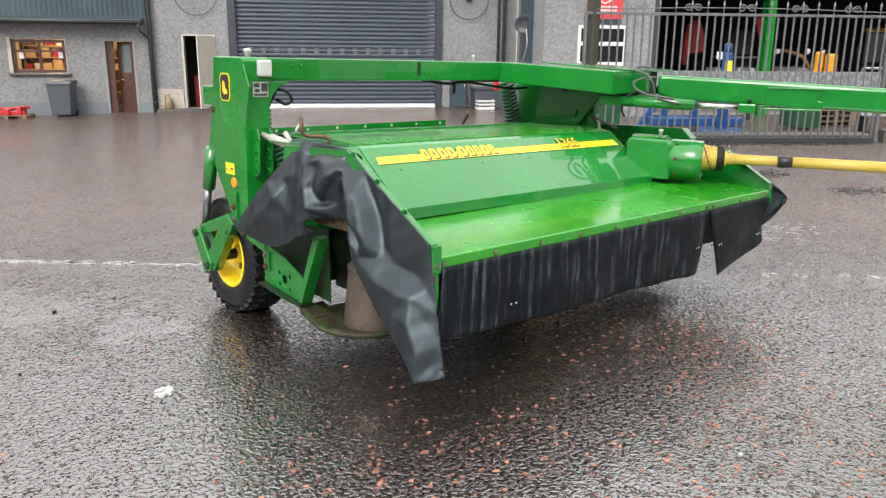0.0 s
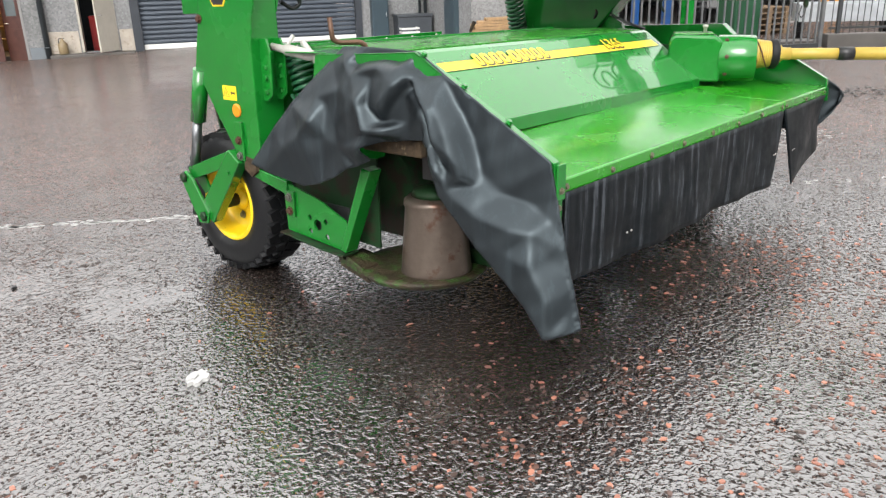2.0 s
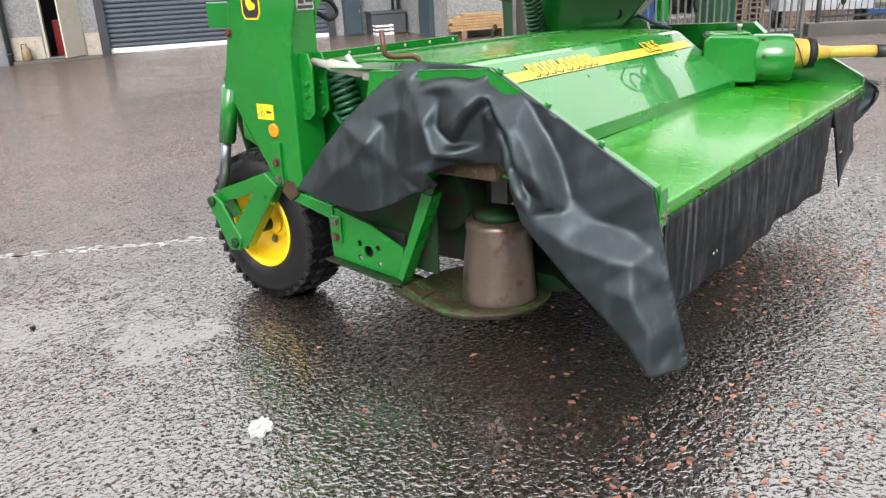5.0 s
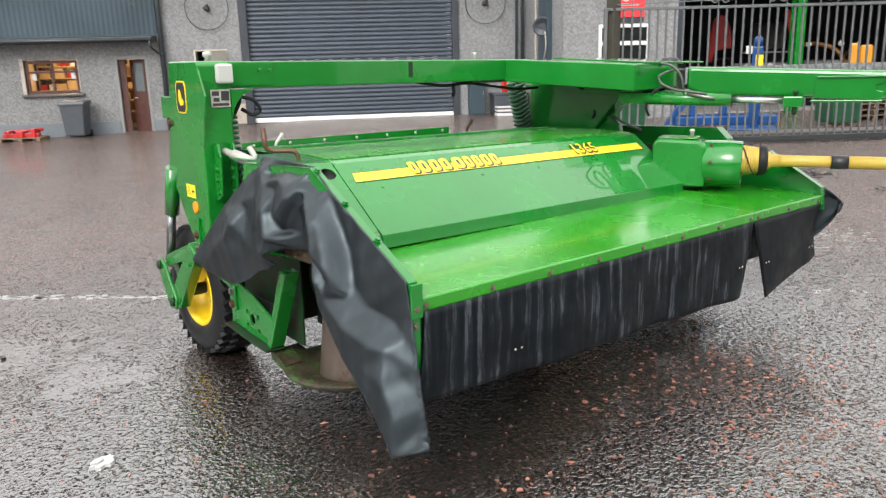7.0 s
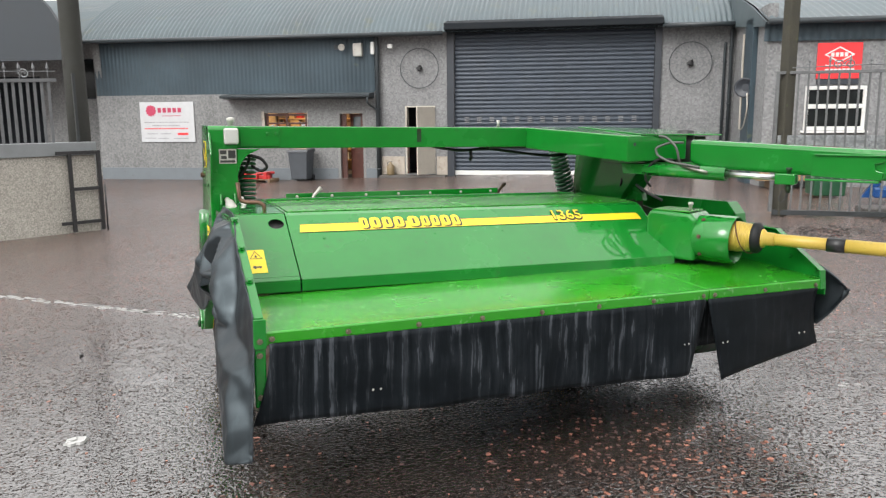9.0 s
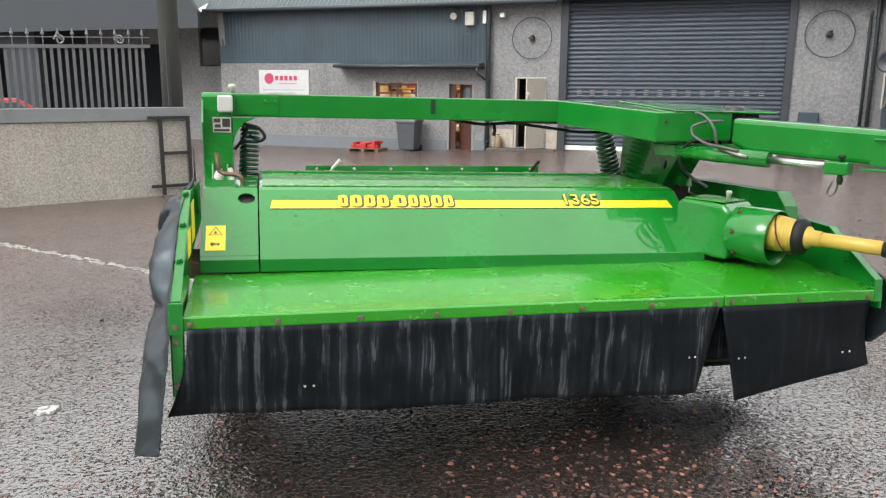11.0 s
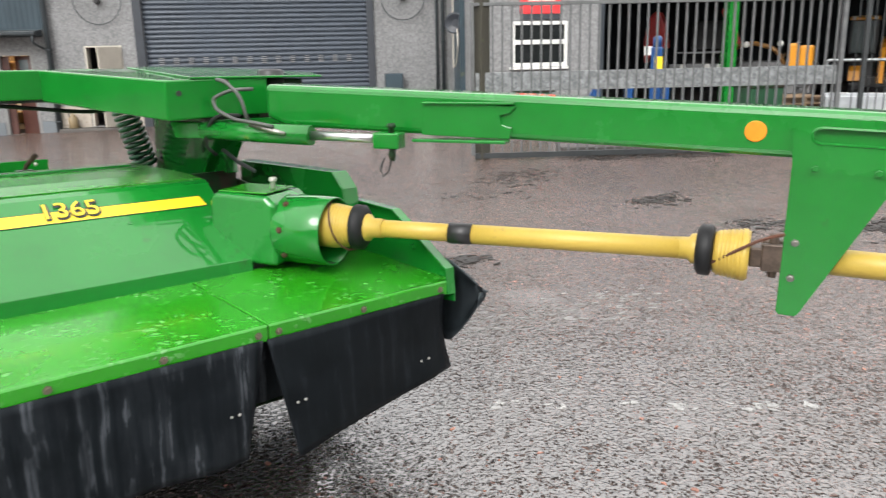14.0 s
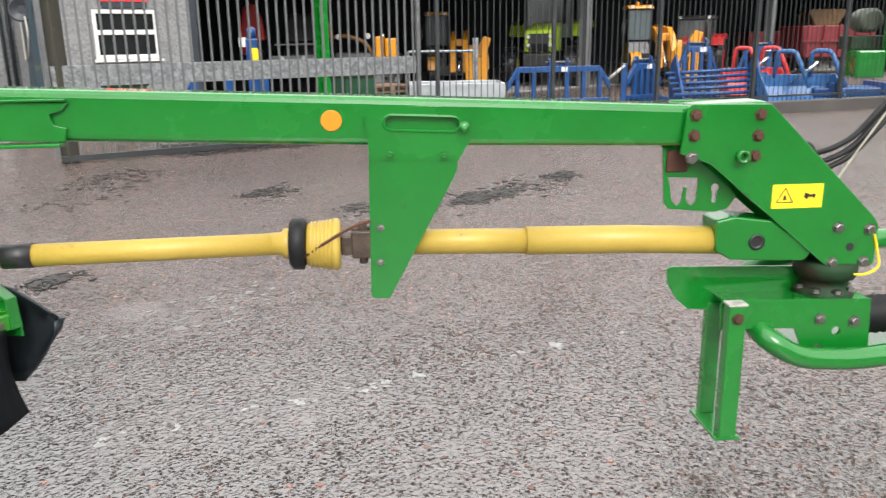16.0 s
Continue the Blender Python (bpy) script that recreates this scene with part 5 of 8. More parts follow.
def warning_label(parent, m, w, h, tall=True):
    part("warning_label", box(bm_new(), -w / 2, w / 2, -h / 2, h / 2, 0, 0.0012, m), M_label, parent, "yellow warning label with black symbols")
    bm = bm_new()
    s = min(w, h) * (0.36 if tall else 0.38)
    cx, cy = (0, h * 0.25) if tall else (-w * 0.25, 0)
    tri = [(cx - s, cy - s * 0.7), (cx + s, cy - s * 0.7), (cx, cy + s)]
    inn = [(cx + (x - cx) * 0.82, cy - s * 0.1 + (y - cy + s * 0.1) * 0.82) for x, y in tri]
    for i in range(3):
        j = (i + 1) % 3
        slab(bm, [tri[i], tri[j], inn[j], inn[i]], 2, 0.0012, 0.002, m)
    part("label_symbol", bm, M_ink, parent)
    part("label_symbol", slab(bm_new(), [(cx - s * 0.22, cy - s * 0.4), (cx + s * 0.2, cy - s * 0.4), (cx + s * 0.08, cy + s * 0.1), (cx - s * 0.08, cy + s * 0.15)], 2, 0.0012, 0.002, m), M_ink, parent)
    px_, py_ = (0, -h * 0.25) if tall else (w * 0.25, 0)
    for dx, r in ((-0.42, 0.30), (0.40, 0.22), (0.02, 0.16)):
        part("label_symbol", slab(bm_new(), [(px_ + s * (dx + r * math.cos(a)), py_ + s * r * math.sin(a) * (1.5 if k % 2 else 0.8)) for k, a in enumerate([i * math.tau / 9 for i in range(9)])], 2, 0.0012, 0.002, m), M_ink, parent)


warning_label(lp_, on_slope(0.080, 0.753, 0.001), 0.094, 0.165)

# end plates with a folded top edge
pl_out = [(1.25, 1.232), (0.66, 1.262), (0.006, 0.900), (-0.012, 0.80), (-0.012, 0.775), (0.20, 0.82), (0.62, 0.97), (1.30, 1.02)]
endl = part("end_plate", slab(bm_new(), pl_out, 0, -0.060, -0.053), M_green, mower, "left end plate with folded edge", bevel=0.002)
bm = bm_new()
slab(bm, [(1.25, 1.232), (0.66, 1.262), (0.006, 0.900), (-0.014, 0.775), (-0.006, 0.775), (0.014, 0.893), (0.663, 1.254), (1.25, 1.224)], 0, -0.060, -0.019)
part("folded_edge", bm, M_green, endl, bevel=0.002)
part("inner_sheet", slab(bm_new(), [(1.25, 1.226), (0.66, 1.256), (0.012, 0.894), (0.012, 0.80), (0.25, 0.80), (0.60, 0.97), (1.25, 1.02)], 0, -0.026, -0.020), M_green, endl)
for v in (0.22, 0.43, 0.63):
    bolt(B_green, endl, (-0.040, v - 0.004, 0.900 + (v - 0.006) * 0.558 + 0.003), (0, -0.49, 0.87))
warn2 = bm_new()
slab(warn2, [(0.40, 0.985), (0.56, 0.985), (0.56, 1.105), (0.40, 1.105)], 0, -0.0198, -0.0185)
part("warning_label", warn2, M_label, endl, "worn yellow label on the inner sheet")
part("warning_label", slab(bm_new(), [(0.64, 1.01), (0.80, 1.01), (0.80, 1.20), (0.64, 1.20)], 0, -0.0198, -0.0185), M_label, endl, "worn yellow label on the inner sheet")
leg = part("front_leg", box(bm_new(), -0.066, -0.014, -0.010, 0.034, 0.497, 0.775), M_green, mower, bevel=0.008)
part("leg_plate", box(bm_new(), -0.068, -0.012, -0.019, -0.012, 0.765, 0.897), M_green, leg, bevel=0.003)
for z, y in ((0.545, -0.010), (0.735, -0.010), (0.800, -0.019)):
    bolt(B_lip, leg, (-0.042, y, z), (0, -1, 0))

pr_out = [(1.05, 1.085), (0.70, 1.100), (0.36, 1.090), (0.0, 0.886), (-0.012, 0.74), (0.30, 0.70), (1.05, 0.75)]
endr = part("end_plate", slab(bm_new(), pr_out, 0, 3.288, 3.296), M_green, mower, "right end plate with folded edge", bevel=0.002)
bm = bm_new()
slab(bm, [(1.05, 1.085), (0.70, 1.100), (0.36, 1.090), (0.0, 0.886), (-0.012, 0.775), (-0.005, 0.775), (0.008, 0.880), (0.363, 1.082), (0.70, 1.092), (1.05, 1.077)], 0, 3.250, 3.296)
part("folded_edge", bm, M_green, endr, bevel=0.002)
for v, z in ((0.06, 0.875), (0.26, 0.93)):
    bolt(B_green, endr, (3.288, v, z), (-1, 0, 0))
rear = part("rear_guard", slab(bm_new(), [(1.62, 1.205), (0.70, 1.232), (0.618, 1.160), (0.600, 1.05), (0.66, 0.93), (1.62, 0.93)], 0, 3.160, 3.168), M_green, mower, "folded green guard behind the gearbox", bevel=0.002)
part("folded_edge", slab(bm_new(), [(1.62, 1.205), (0.70, 1.232), (0.618, 1.160), (0.600, 1.05), (0.608, 1.05), (0.626, 1.156), (0.703, 1.224), (1.62, 1.197)], 0, 3.168, 3.245), M_green, rear, bevel=0.002)

# rear rail with its rivets and catches
rail = part("rear_rail", slab(bm_new(), [(2.645, 1.105), (2.645, 1.185), (2.660, 1.185), (2.660, 1.100)], 0, 0.625, 2.44), M_green, mower, "riveted rear edge rail", bevel=0.003)
for k in range(7):
    bolt(PALE, rail, (0.708 + k * 0.277, 2.645, 1.160), (0, -1, 0)).name = "rivet"
for u, v, z, mt in ((0.80, 2.52, 1.150, M_alu), (2.20, 2.17, 1.178, M_grimewood)):
    c = part("catch", tube(bm_new(), [(u, v, z), (u + 0.015, v + 0.01, z + 0.03), (u + 0.07, v + 0.02, z + 0.085)], [0.011, 0.011, 0.015], 8), mt, mower, "toggle catch")
    part("catch_base", box(bm_new(), u - 0.04, u + 0.04, v - 0.02, v + 0.02, z - 0.02, z + 0.010), M_black, c)

# side, rear and inner sheets that close the body, most darkened for shade
part("inner_side_sheet", slab(bm_new(), [(1.15, 1.20), (1.95, 1.19), (2.50, 1.12), (2.50, 0.80), (2.0, 0.62), (1.55, 0.60), (1.15, 0.74)], 0, 0.245, 0.255), M_green, mower)
part("inner_side_sheet", slab(bm_new(), [(0.70, 1.05), (1.95, 1.19), (2.50, 1.12), (2.50, 0.60), (0.70, 0.60)], 0, 3.05, 3.06), M_grimeshade, mower)
part("rear_sheet", slab(bm_new(), [(2.635, 1.12), (2.47, 0.62), (2.00, 0.42), (2.00, 0.41), (2.48, 0.60), (2.644, 1.12)], 0, 0.26, 3.05), M_grimeshade, mower)
part("cross_sheet", slab(bm_new(), [(1.45, 0.32), (1.45, 1.18), (1.47, 1.18), (1.47, 0.32)], 0, 0.26, 3.05), M_grimeshade, mower)
# cutter bar, discs and rotor take the same shade-dark tone
part("cutter_bar", slab(bm_new(), [(0.56, 0.26), (0.64, 0.31), (1.05, 0.31), (1.10, 0.27), (0.95, 0.24), (0.62, 0.24)], 0, 0.40, 3.15), M_grimeshade, mower, "grimy cutter bar, darkened for the shade under the hood")
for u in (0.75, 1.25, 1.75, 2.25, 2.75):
    part("cutter_disc", lathe(bm_new(), (u, 0.70, 0.31), (0, 0, 1), [(0, 0.21), (0.02, 0.21), (0.05, 0.12), (0.07, 0.05)], 20), M_grimeshade, mower)
part("conditioner_rotor", tube(bm_new(), [(0.28, 1.15, 0.62), (3.0, 1.15, 0.66)], 0.14, 18), M_grimeshade, mower)

# end drum on its skid
drum = part("drum", lathe(bm_new(), (0.24, 0.83, 0.205), (0, 0, 1), [(0, 0.172), (0.05, 0.167), (0.34, 0.140), (0.355, 0.146), (0.375, 0.144), (0.39, 0.128), (0.40, 0.05)], 40), M_drum, mower, "worn brown steel crop drum")
part("drum_cap", lathe(bm_new(), (0.24, 0.83, 0.60), (0, 0, 1), [(0, 0.11), (0.03, 0.10), (0.04, 0.03)], 24), M_grimeshade, drum)
skid = part("skid_plate", lathe(bm_new(), (0.26, 0.93, 0.182), (0, 0, 1), [(0, 0.14), (0.004, 0.23), (0.024, 0.285), (0.050, 0.310), (0.058, 0.307), (0.060, 0.26), (0.052, 0.12)], 44), M_mud, mower, "grass-stained round skid under the drum")
part("skid_arm", slab(bm_new(), [(1.08, 0.165), (1.27, 0.215), (1.29, 0.262), (1.10, 0.235)], 0, 0.03, 0.20), M_mud, mower, bevel=0.005)
# dark sheet added so the gap beside the strut reads as shade
part("gap_shade_sheet", box(bm_new(), 0.42, 0.43, 0.98, 1.46, 0.28, 0.78), M_grimeshade, mower)
# green plate whose shade is put into its dark colour
part("inner_plate", slab(bm_new(), [(1.06, 0.33), (1.66, 0.36), (1.66, 0.66), (1.40, 0.74), (1.06, 0.76)], 0, 0.10, 0.11), M_grimeshade, mower)
part("knife_guard", slab(bm_new(), [(1.08, 0.215), (1.20, 0.245), (1.19, 0.295), (1.08, 0.250)], 0, -0.005, 0.10), M_mud, mower, bevel=0.004)

# left side frame
sf = part("side_frame_plate", plate([(1.62, 0.600), (1.36, 0.545), (1.165, 0.465), (1.172, 0.315), (1.30, 0.325), (1.605, 0.352)], [circle(1.375, 0.415, 0.028), circle(1.315, 0.440, 0.014), circle(1.43, 0.445, 0.014), circle(1.31, 0.365, 0.014), circle(1.43, 0.375, 0.014)], 0.010, Matrix.Translation((-0.010, 0, 0)) @ UP_SIDE), M_green, mower, "green side plate with round holes")
# black sheet added behind the holes so that they look shaded
part("hole_shade_sheet", box(bm_new(), 0.035, 0.042, 1.19, 1.60, 0.36, 0.52), M_black, sf)
part("lower_flange", slab(bm_new(), [(1.16, 0.313), (1.30, 0.318), (1.62, 0.350), (1.62, 0.342), (1.30, 0.308), (1.16, 0.303)], 0, -0.055, 0.05), M_grimeshade, sf, bevel=0.003)
bm = bm_new()
box(bm, -0.026, -0.010, 1.53, 1.59, 0.43, 0.56)
part("lug_plate", bm, M_green, sf, bevel=0.004)
bolt(B_big, sf, (-0.026, 1.56, 0.53), (-1, 0, 0))
bolt(B_rust, sf, (-0.026, 1.56, 0.46), (-1, 0, 0))
part("front_strut", slab(bm_new(), [(1.165, 0.315), (1.20, 0.325), (1.03, 0.745), (0.975, 0.735)], 0, -0.03, 0.05), M_green, mower, "upright green strut", bevel=0.005)
part("upper_link", slab(bm_new(), [(1.90, 0.655), (1.88, 0.60), (1.58, 0.535), (1.58, 0.605)], 0, -0.02, 0.02), M_green, mower, bevel=0.005)
part("pivot_plate", slab(bm_new(), [(1.88, 0.70), (1.81, 0.69), (1.79, 0.63), (1.84, 0.595), (1.90, 0.63)], 0, -0.035, -0.012), M_grimewood, mower, "grimy rusted pivot plate", bevel=0.004)
part("timber_block", box(bm_new(), -0.055, 0.12, 0.640, 0.985, 0.838, 0.915), M_grimewood, mower, "rough weathered timber wedged under the flap", bevel=0.01)

# the post
post_pts = [(2.13, 1.705), (1.775, 1.705), (1.755, 1.685), (1.755, 0.665), (1.92, 0.650), (2.10, 0.90), (2.20, 1.045), (2.255, 1.075), (2.255, 1.12), (2.17, 1.42)]
post = part("post", slab(bm_new(), post_pts, 0, -0.03, 0.145), M_green, mower, "tall green frame post with badges", bevel=0.008)
bm = bm_new()
slab(bm, [(1.985 + 0.062 * x, 1.520 + 0.085 * z) for x, z in ((-1, -0.7), (-0.7, -1), (0.7, -1), (1, -0.7), (1, 0.7), (0.7, 1), (-0.7, 1), (-1, 0.7))], 0, -0.0335, -0.030)
part("badge_border", bm, M_yellow, post, "yellow-edged black badge")
bm = bm_new()
slab(bm, [(1.985 + 0.054 * x, 1.520 + 0.077 * z) for x, z in ((-1, -0.7), (-0.7, -1), (0.7, -1), (1, -0.7), (1, 0.7), (0.7, 1), (-0.7, 1), (-1, 0.7))], 0, -0.0345, -0.0335)
part("badge", bm, M_ink, post)
bm = bm_new()
slab(bm, [(2.015, 1.500), (1.995, 1.475), (1.955, 1.480), (1.950, 1.500), (1.975, 1.515), (1.985, 1.550), (2.005, 1.562), (2.015, 1.535)], 0, -0.0352, -0.0345)
part("badge_shape", bm, M_yellow, post)
part("cheek_plate", slab(bm_new(), [(1.80, 1.700), (1.775, 1.700), (1.69, 1.53), (1.735, 1.36), (1.752, 1.27), (1.80, 1.27)], 0, -0.0296, -0.018), M_green, post, bevel=0.003)


def on_post(v, z):
    return Matrix.Translation((-0.0302, v, z)) @ Matrix(((0, 0, -1, 0), (-1, 0, 0, 0), (0, 1, 0, 0), (0, 0, 0, 1)))


warning_label(post, on_post(1.965, 1.015), 0.115, 0.072, False)
part("reflector", lathe(bm_new(), (-0.030, 1.915, 0.930), (-1, 0, 0), [(0, 0.034), (0.007, 0.034), (0.010, 0.026)], 20), M_orange, post, "round orange reflector")
part("side_rail", box(bm_new(), -0.045, -0.030, 1.875, 1.935, 0.675, 0.875), M_green, post, bevel=0.003)
bolt(B_rust, post, (-0.045, 1.905, 0.78), (-1, 0, 0))
bolt(B_big, post, (-0.045, 1.905, 0.70), (-1, 0, 0))
bolt(B_rust, post, (-0.030, 2.165, 1.375), (-1, 0, 0), "rusty bolt")
lamp_ = part("side_lamp", box(bm_new(), 0.060, 0.150, 1.715, 1.757, 1.590, 1.690), M_lamp, post, "frosted white position lamp", bevel=0.012)
part("data_plate", box(bm_new(), 0.030, 0.135, 1.748, 1.754, 1.470, 1.560), M_alu, post, "metal type plate with dark print")
bm = bm_new()
for a, b, c, d in ((0.036, 0.075, 1.528, 1.552), (0.085, 0.130, 1.503, 1.552), (0.036, 0.128, 1.476, 1.490), (0.042, 0.075, 1.498, 1.518)):
    box(bm, a, b, 1.7465, 1.748, c, d)
part("plate_print", bm, M_ink, post)
part("gusset", slab(bm_new(), [(0.145, 1.56), (0.29, 1.56), (0.21, 1.525), (0.165, 1.47), (0.145, 1.40)], 1, 1.755, 1.775), M_green, post, bevel=0.004)
part("rear_box", box(bm_new(), 0.0, 0.10, 2.13, 2.36, 1.395, 1.515), M_green, post, bevel=0.006)
for u in (0.02, 0.105):
    lug = part("lug", slab(bm_new(), [(1.755, 1.285), (1.70, 1.285), (1.675, 1.22), (1.68, 1.02), (1.72, 0.985), (1.755, 0.985)], 0, u, u + 0.012), M_green, post, bevel=0.003)
    for z in (1.15, 1.10, 1.03):
        bolt(B_green, lug, (u, 1.715, z), (-1, 0, 0))
tl = part("top_link", tube(bm_new(), [(0.065, 1.71, 1.245), (0.065, 1.62, 1.235), (0.065, 1.60, 1.234), (0.065, 1.42, 1.212), (0.065, 1.405, 1.21), (0.065, 1.32, 1.20)], [0.018, 0.018, 0.027, 0.027, 0.018, 0.020], 14), M_alu, mower, "pale worn turnbuckle link")
part("link_eye", box(bm_new(), 0.045, 0.085, 1.25, 1.40, 1.175, 1.225), M_alu, tl, bevel=0.012)
part("link_bracket", box(bm_new(), 0.02, 0.11, 1.16, 1.32, 1.16, 1.215), M_green, mower, bevel=0.005)
part("crank_lever", tube(bm_new(), bent([(0.072, 1.29, 1.385), (0.080, 1.285, 1.285), (0.110, 1.27, 1.272), (0.185, 1.215, 1.272), (0.205, 1.20, 1.255), (0.205, 1.20, 1.20)], 0.02), 0.012, 10), M_brown, mower, "bent brown crank lever")
part("pinch_screw", tube(bm_new(), [(0.13, 1.56, 1.27), (0.15, 1.50, 1.19)], 0.015, 8), M_alu, mower)
part("chain", tube(bm_new(), [(0.12, 1.66, 1.01), (0.14, 1.60, 0.93), (0.15, 1.53, 0.82), (0.16, 1.47, 0.74)], 0.010, 6), M_spring, mower)

# springs
part("spring", tube(bm_new(), coil((0.245, 2.05, 1.50), (0.225, 1.98, 1.16), 0.052, 12), 0.0105, 8), M_spring, mower, "dark green coil spring")
part("spring", tube(bm_new(), coil((2.742, 2.20, 1.535), (2.850, 2.20, 1.160), 0.062, 12), 0.0125, 8), M_spring, mower, "dark green coil spring")
part("spring", tube(bm_new(), coil((0.185, 1.68, 1.22), (0.20, 1.58, 0.84), 0.055, 13), 0.011, 8), M_spring, mower, "dark green coil spring")

# top beam and swivel head
beam = part("top_beam", box(bm_new(), 0.02, 2.50, 1.80, 2.08, 1.562, 1.703), M_green, mower, "long green box beam across the top", bevel=0.008)
part("beam_seam", box(bm_new(), 0.17, 0.42, 1.794, 1.800, 1.575, 1.69), M_green, beam, bevel=0.002)
for u in (0.34, 0.40):
    bolt(B_green, beam, (u, 1.794, 1.655), (0, -1, 0))
part("weld_patch", box(bm_new(), 1.375, 1.405, 1.797, 1.800, 1.60, 1.69), M_grimeshade, beam)
part("underside_strip", box(bm_new(), 1.95, 2.40, 1.83, 2.0, 1.548, 1.560), M_black, beam)
part("lifting_eye", lathe(bm_new(), (0.14, 2.0, 1.703), (0, 0, 1), [(0, 0.02), (0.02, 0.014), (0.03, 0.026), (0.05, 0.024), (0.055, 0.01)], 12), M_alu, beam, "pale grease nipple and hose end")
hd = bm_new()
ring = []
for z0, z1, z2 in ((1.560, 1.552, 1.491), (1.7045, 1.7045, 1.660)):
    ring.append([hd.verts.new(p) for p in ((2.24, 2.081, z0), (2.24, 1.798, z1), (2.49, 0.905, z2), (2.96, 0.895, z2 + 0.012), (2.96, 2.081, z0))])
hd.faces.new(ring[0][::-1])
hd.faces.new(ring[1])
for i in range(5):
    hd.faces.new([ring[0][i], ring[0][(i + 1) % 5], ring[1][(i + 1) % 5], ring[1][i]])
head = part("swivel_head", hd, M_green, mower, "green tapering box head over the drawbar swivel", bevel=0.008)
TP = Matrix(((1, 0, 0, 0), (0, 1, 0, 0), (0, 0.050, 1, 1.618), (0, 0, 0, 1)))
part("top_plate", slab(bm_new(), [(2.60, 0.90), (3.24, 0.875), (3.30, 1.05), (3.20, 1.40), (2.80, 1.72), (2.62, 1.70)], 2, 0.0, 0.010, TP), M_green, head, bevel=0.003)
# dark block put where the swivel's recess lies in shade
part("swivel_recess_block", box(bm_new(), 2.955, 3.20, 0.985, 1.45, 1.470, 1.655), M_grimeshade, head, "dark block in place of the swivel's shaded recess", bevel=0.008)
part("lower_plate", slab(bm_new(), [(2.70, 0.92), (3.22, 0.90), (3.22, 1.20), (2.75, 1.55)], 2, 1.455, 1.485), M_green, head, bevel=0.003)
part("pivot_pin", lathe(bm_new(), (3.05, 1.02, 1.42), (0, 0, 1), [(0, 0.06), (0.27, 0.06), (0.28, 0.045)], 20), M_black, head)
part("hole_plug", lathe(bm_new(), (2.545, 0.902, 1.605), (0, -1, 0), [(0, 0.012), (0.002, 0.012)], 12), M_ink, head)
part("head_bolt", lathe(bm_new(), (2.08, 1.95, 1.703), (0, 0, 1), [(0, 0.012), (0.03, 0.010), (0.05, 0.016)], 10), M_alu, beam)
leg2 = part("right_leg", slab(bm_new(), [(2.20, 1.57), (1.25, 1.535), (1.55, 1.20), (1.62, 1.10), (2.25, 1.10)], 0, 2.93, 3.10), M_green, mower, "green leg between beam and body", bevel=0.008)
part("leg_lug", slab(bm_new(), [(1.50, 1.30), (1.38, 1.24), (1.36, 1.18), (1.62, 1.15)], 0, 2.98, 3.02), M_green, leg2, bevel=0.004)
part("tie_rod", tube(bm_new(), [(2.99, 1.46, 1.29), (3.01, 1.34, 1.235), (3.04, 1.22, 1.195)], 0.010, 8), M_fence, mower, "thin grey tie rod")

tail = part("tail_lamp", box(bm_new(), 2.885, 2.965, 2.455, 2.495, 1.445, 1.540), M_tail, mower, "red tail lamp on a bracket", bevel=0.008)
part("lamp_bracket", box(bm_new(), 2.935, 2.955, 2.20, 2.455, 1.475, 1.505), M_green, tail)

# lift ram and wheel arm
part("ram", tube(bm_new(), [(-0.02, 2.215, 1.12), (-0.02, 2.30, 0.845)], 0.043, 16), M_green, mower, "green hydraulic ram")
part("ram_rod", tube(bm_new(), [(-0.02, 2.30, 0.86), (-0.02, 2.385, 0.57)], 0.026, 12), surface("dull_ram_rod", (0.22, 0.23, 0.24), 0.35, 0.9), mower)
arm = part("wheel_arm", slab(bm_new(), [(1.99, 0.725), (1.90, 0.665), (2.20, 0.29), (2.31, 0.365)], 0, -0.065, 0.0), M_green, mower, "green swinging wheel arm", bevel=0.006)
part("arm_link", slab(bm_new(), [(2.03, 0.71), (2.00, 0.635), (2.40, 0.505), (2.42, 0.575)], 0, -0.045, 0.0), M_green, arm, bevel=0.006)
part("arm_clevis", slab(bm_new(), [(2.455, 0.52), (2.40, 0.565), (2.34, 0.53), (2.21, 0.35), (2.23, 0.285), (2.31, 0.275)], 0, -0.080, -0.060), M_green, arm, bevel=0.006)
part("arm_clevis", slab(bm_new(), [(2.455, 0.52), (2.40, 0.565), (2.34, 0.53), (2.30, 0.45), (2.36, 0.42)], 0, 0.005, 0.020), M_green, arm, bevel=0.006)
for v, z in ((2.41, 0.525), (2.255, 0.325)):
    part("pin", lathe(bm_new(), (-0.080, v, z), (-1, 0, 0), [(0, 0.026), (0.012, 0.026), (0.018, 0.014)], 16), M_grimeshade, arm)
bolt(B_green, arm, (-0.065, 2.00, 0.60), (-1, 0, 0))


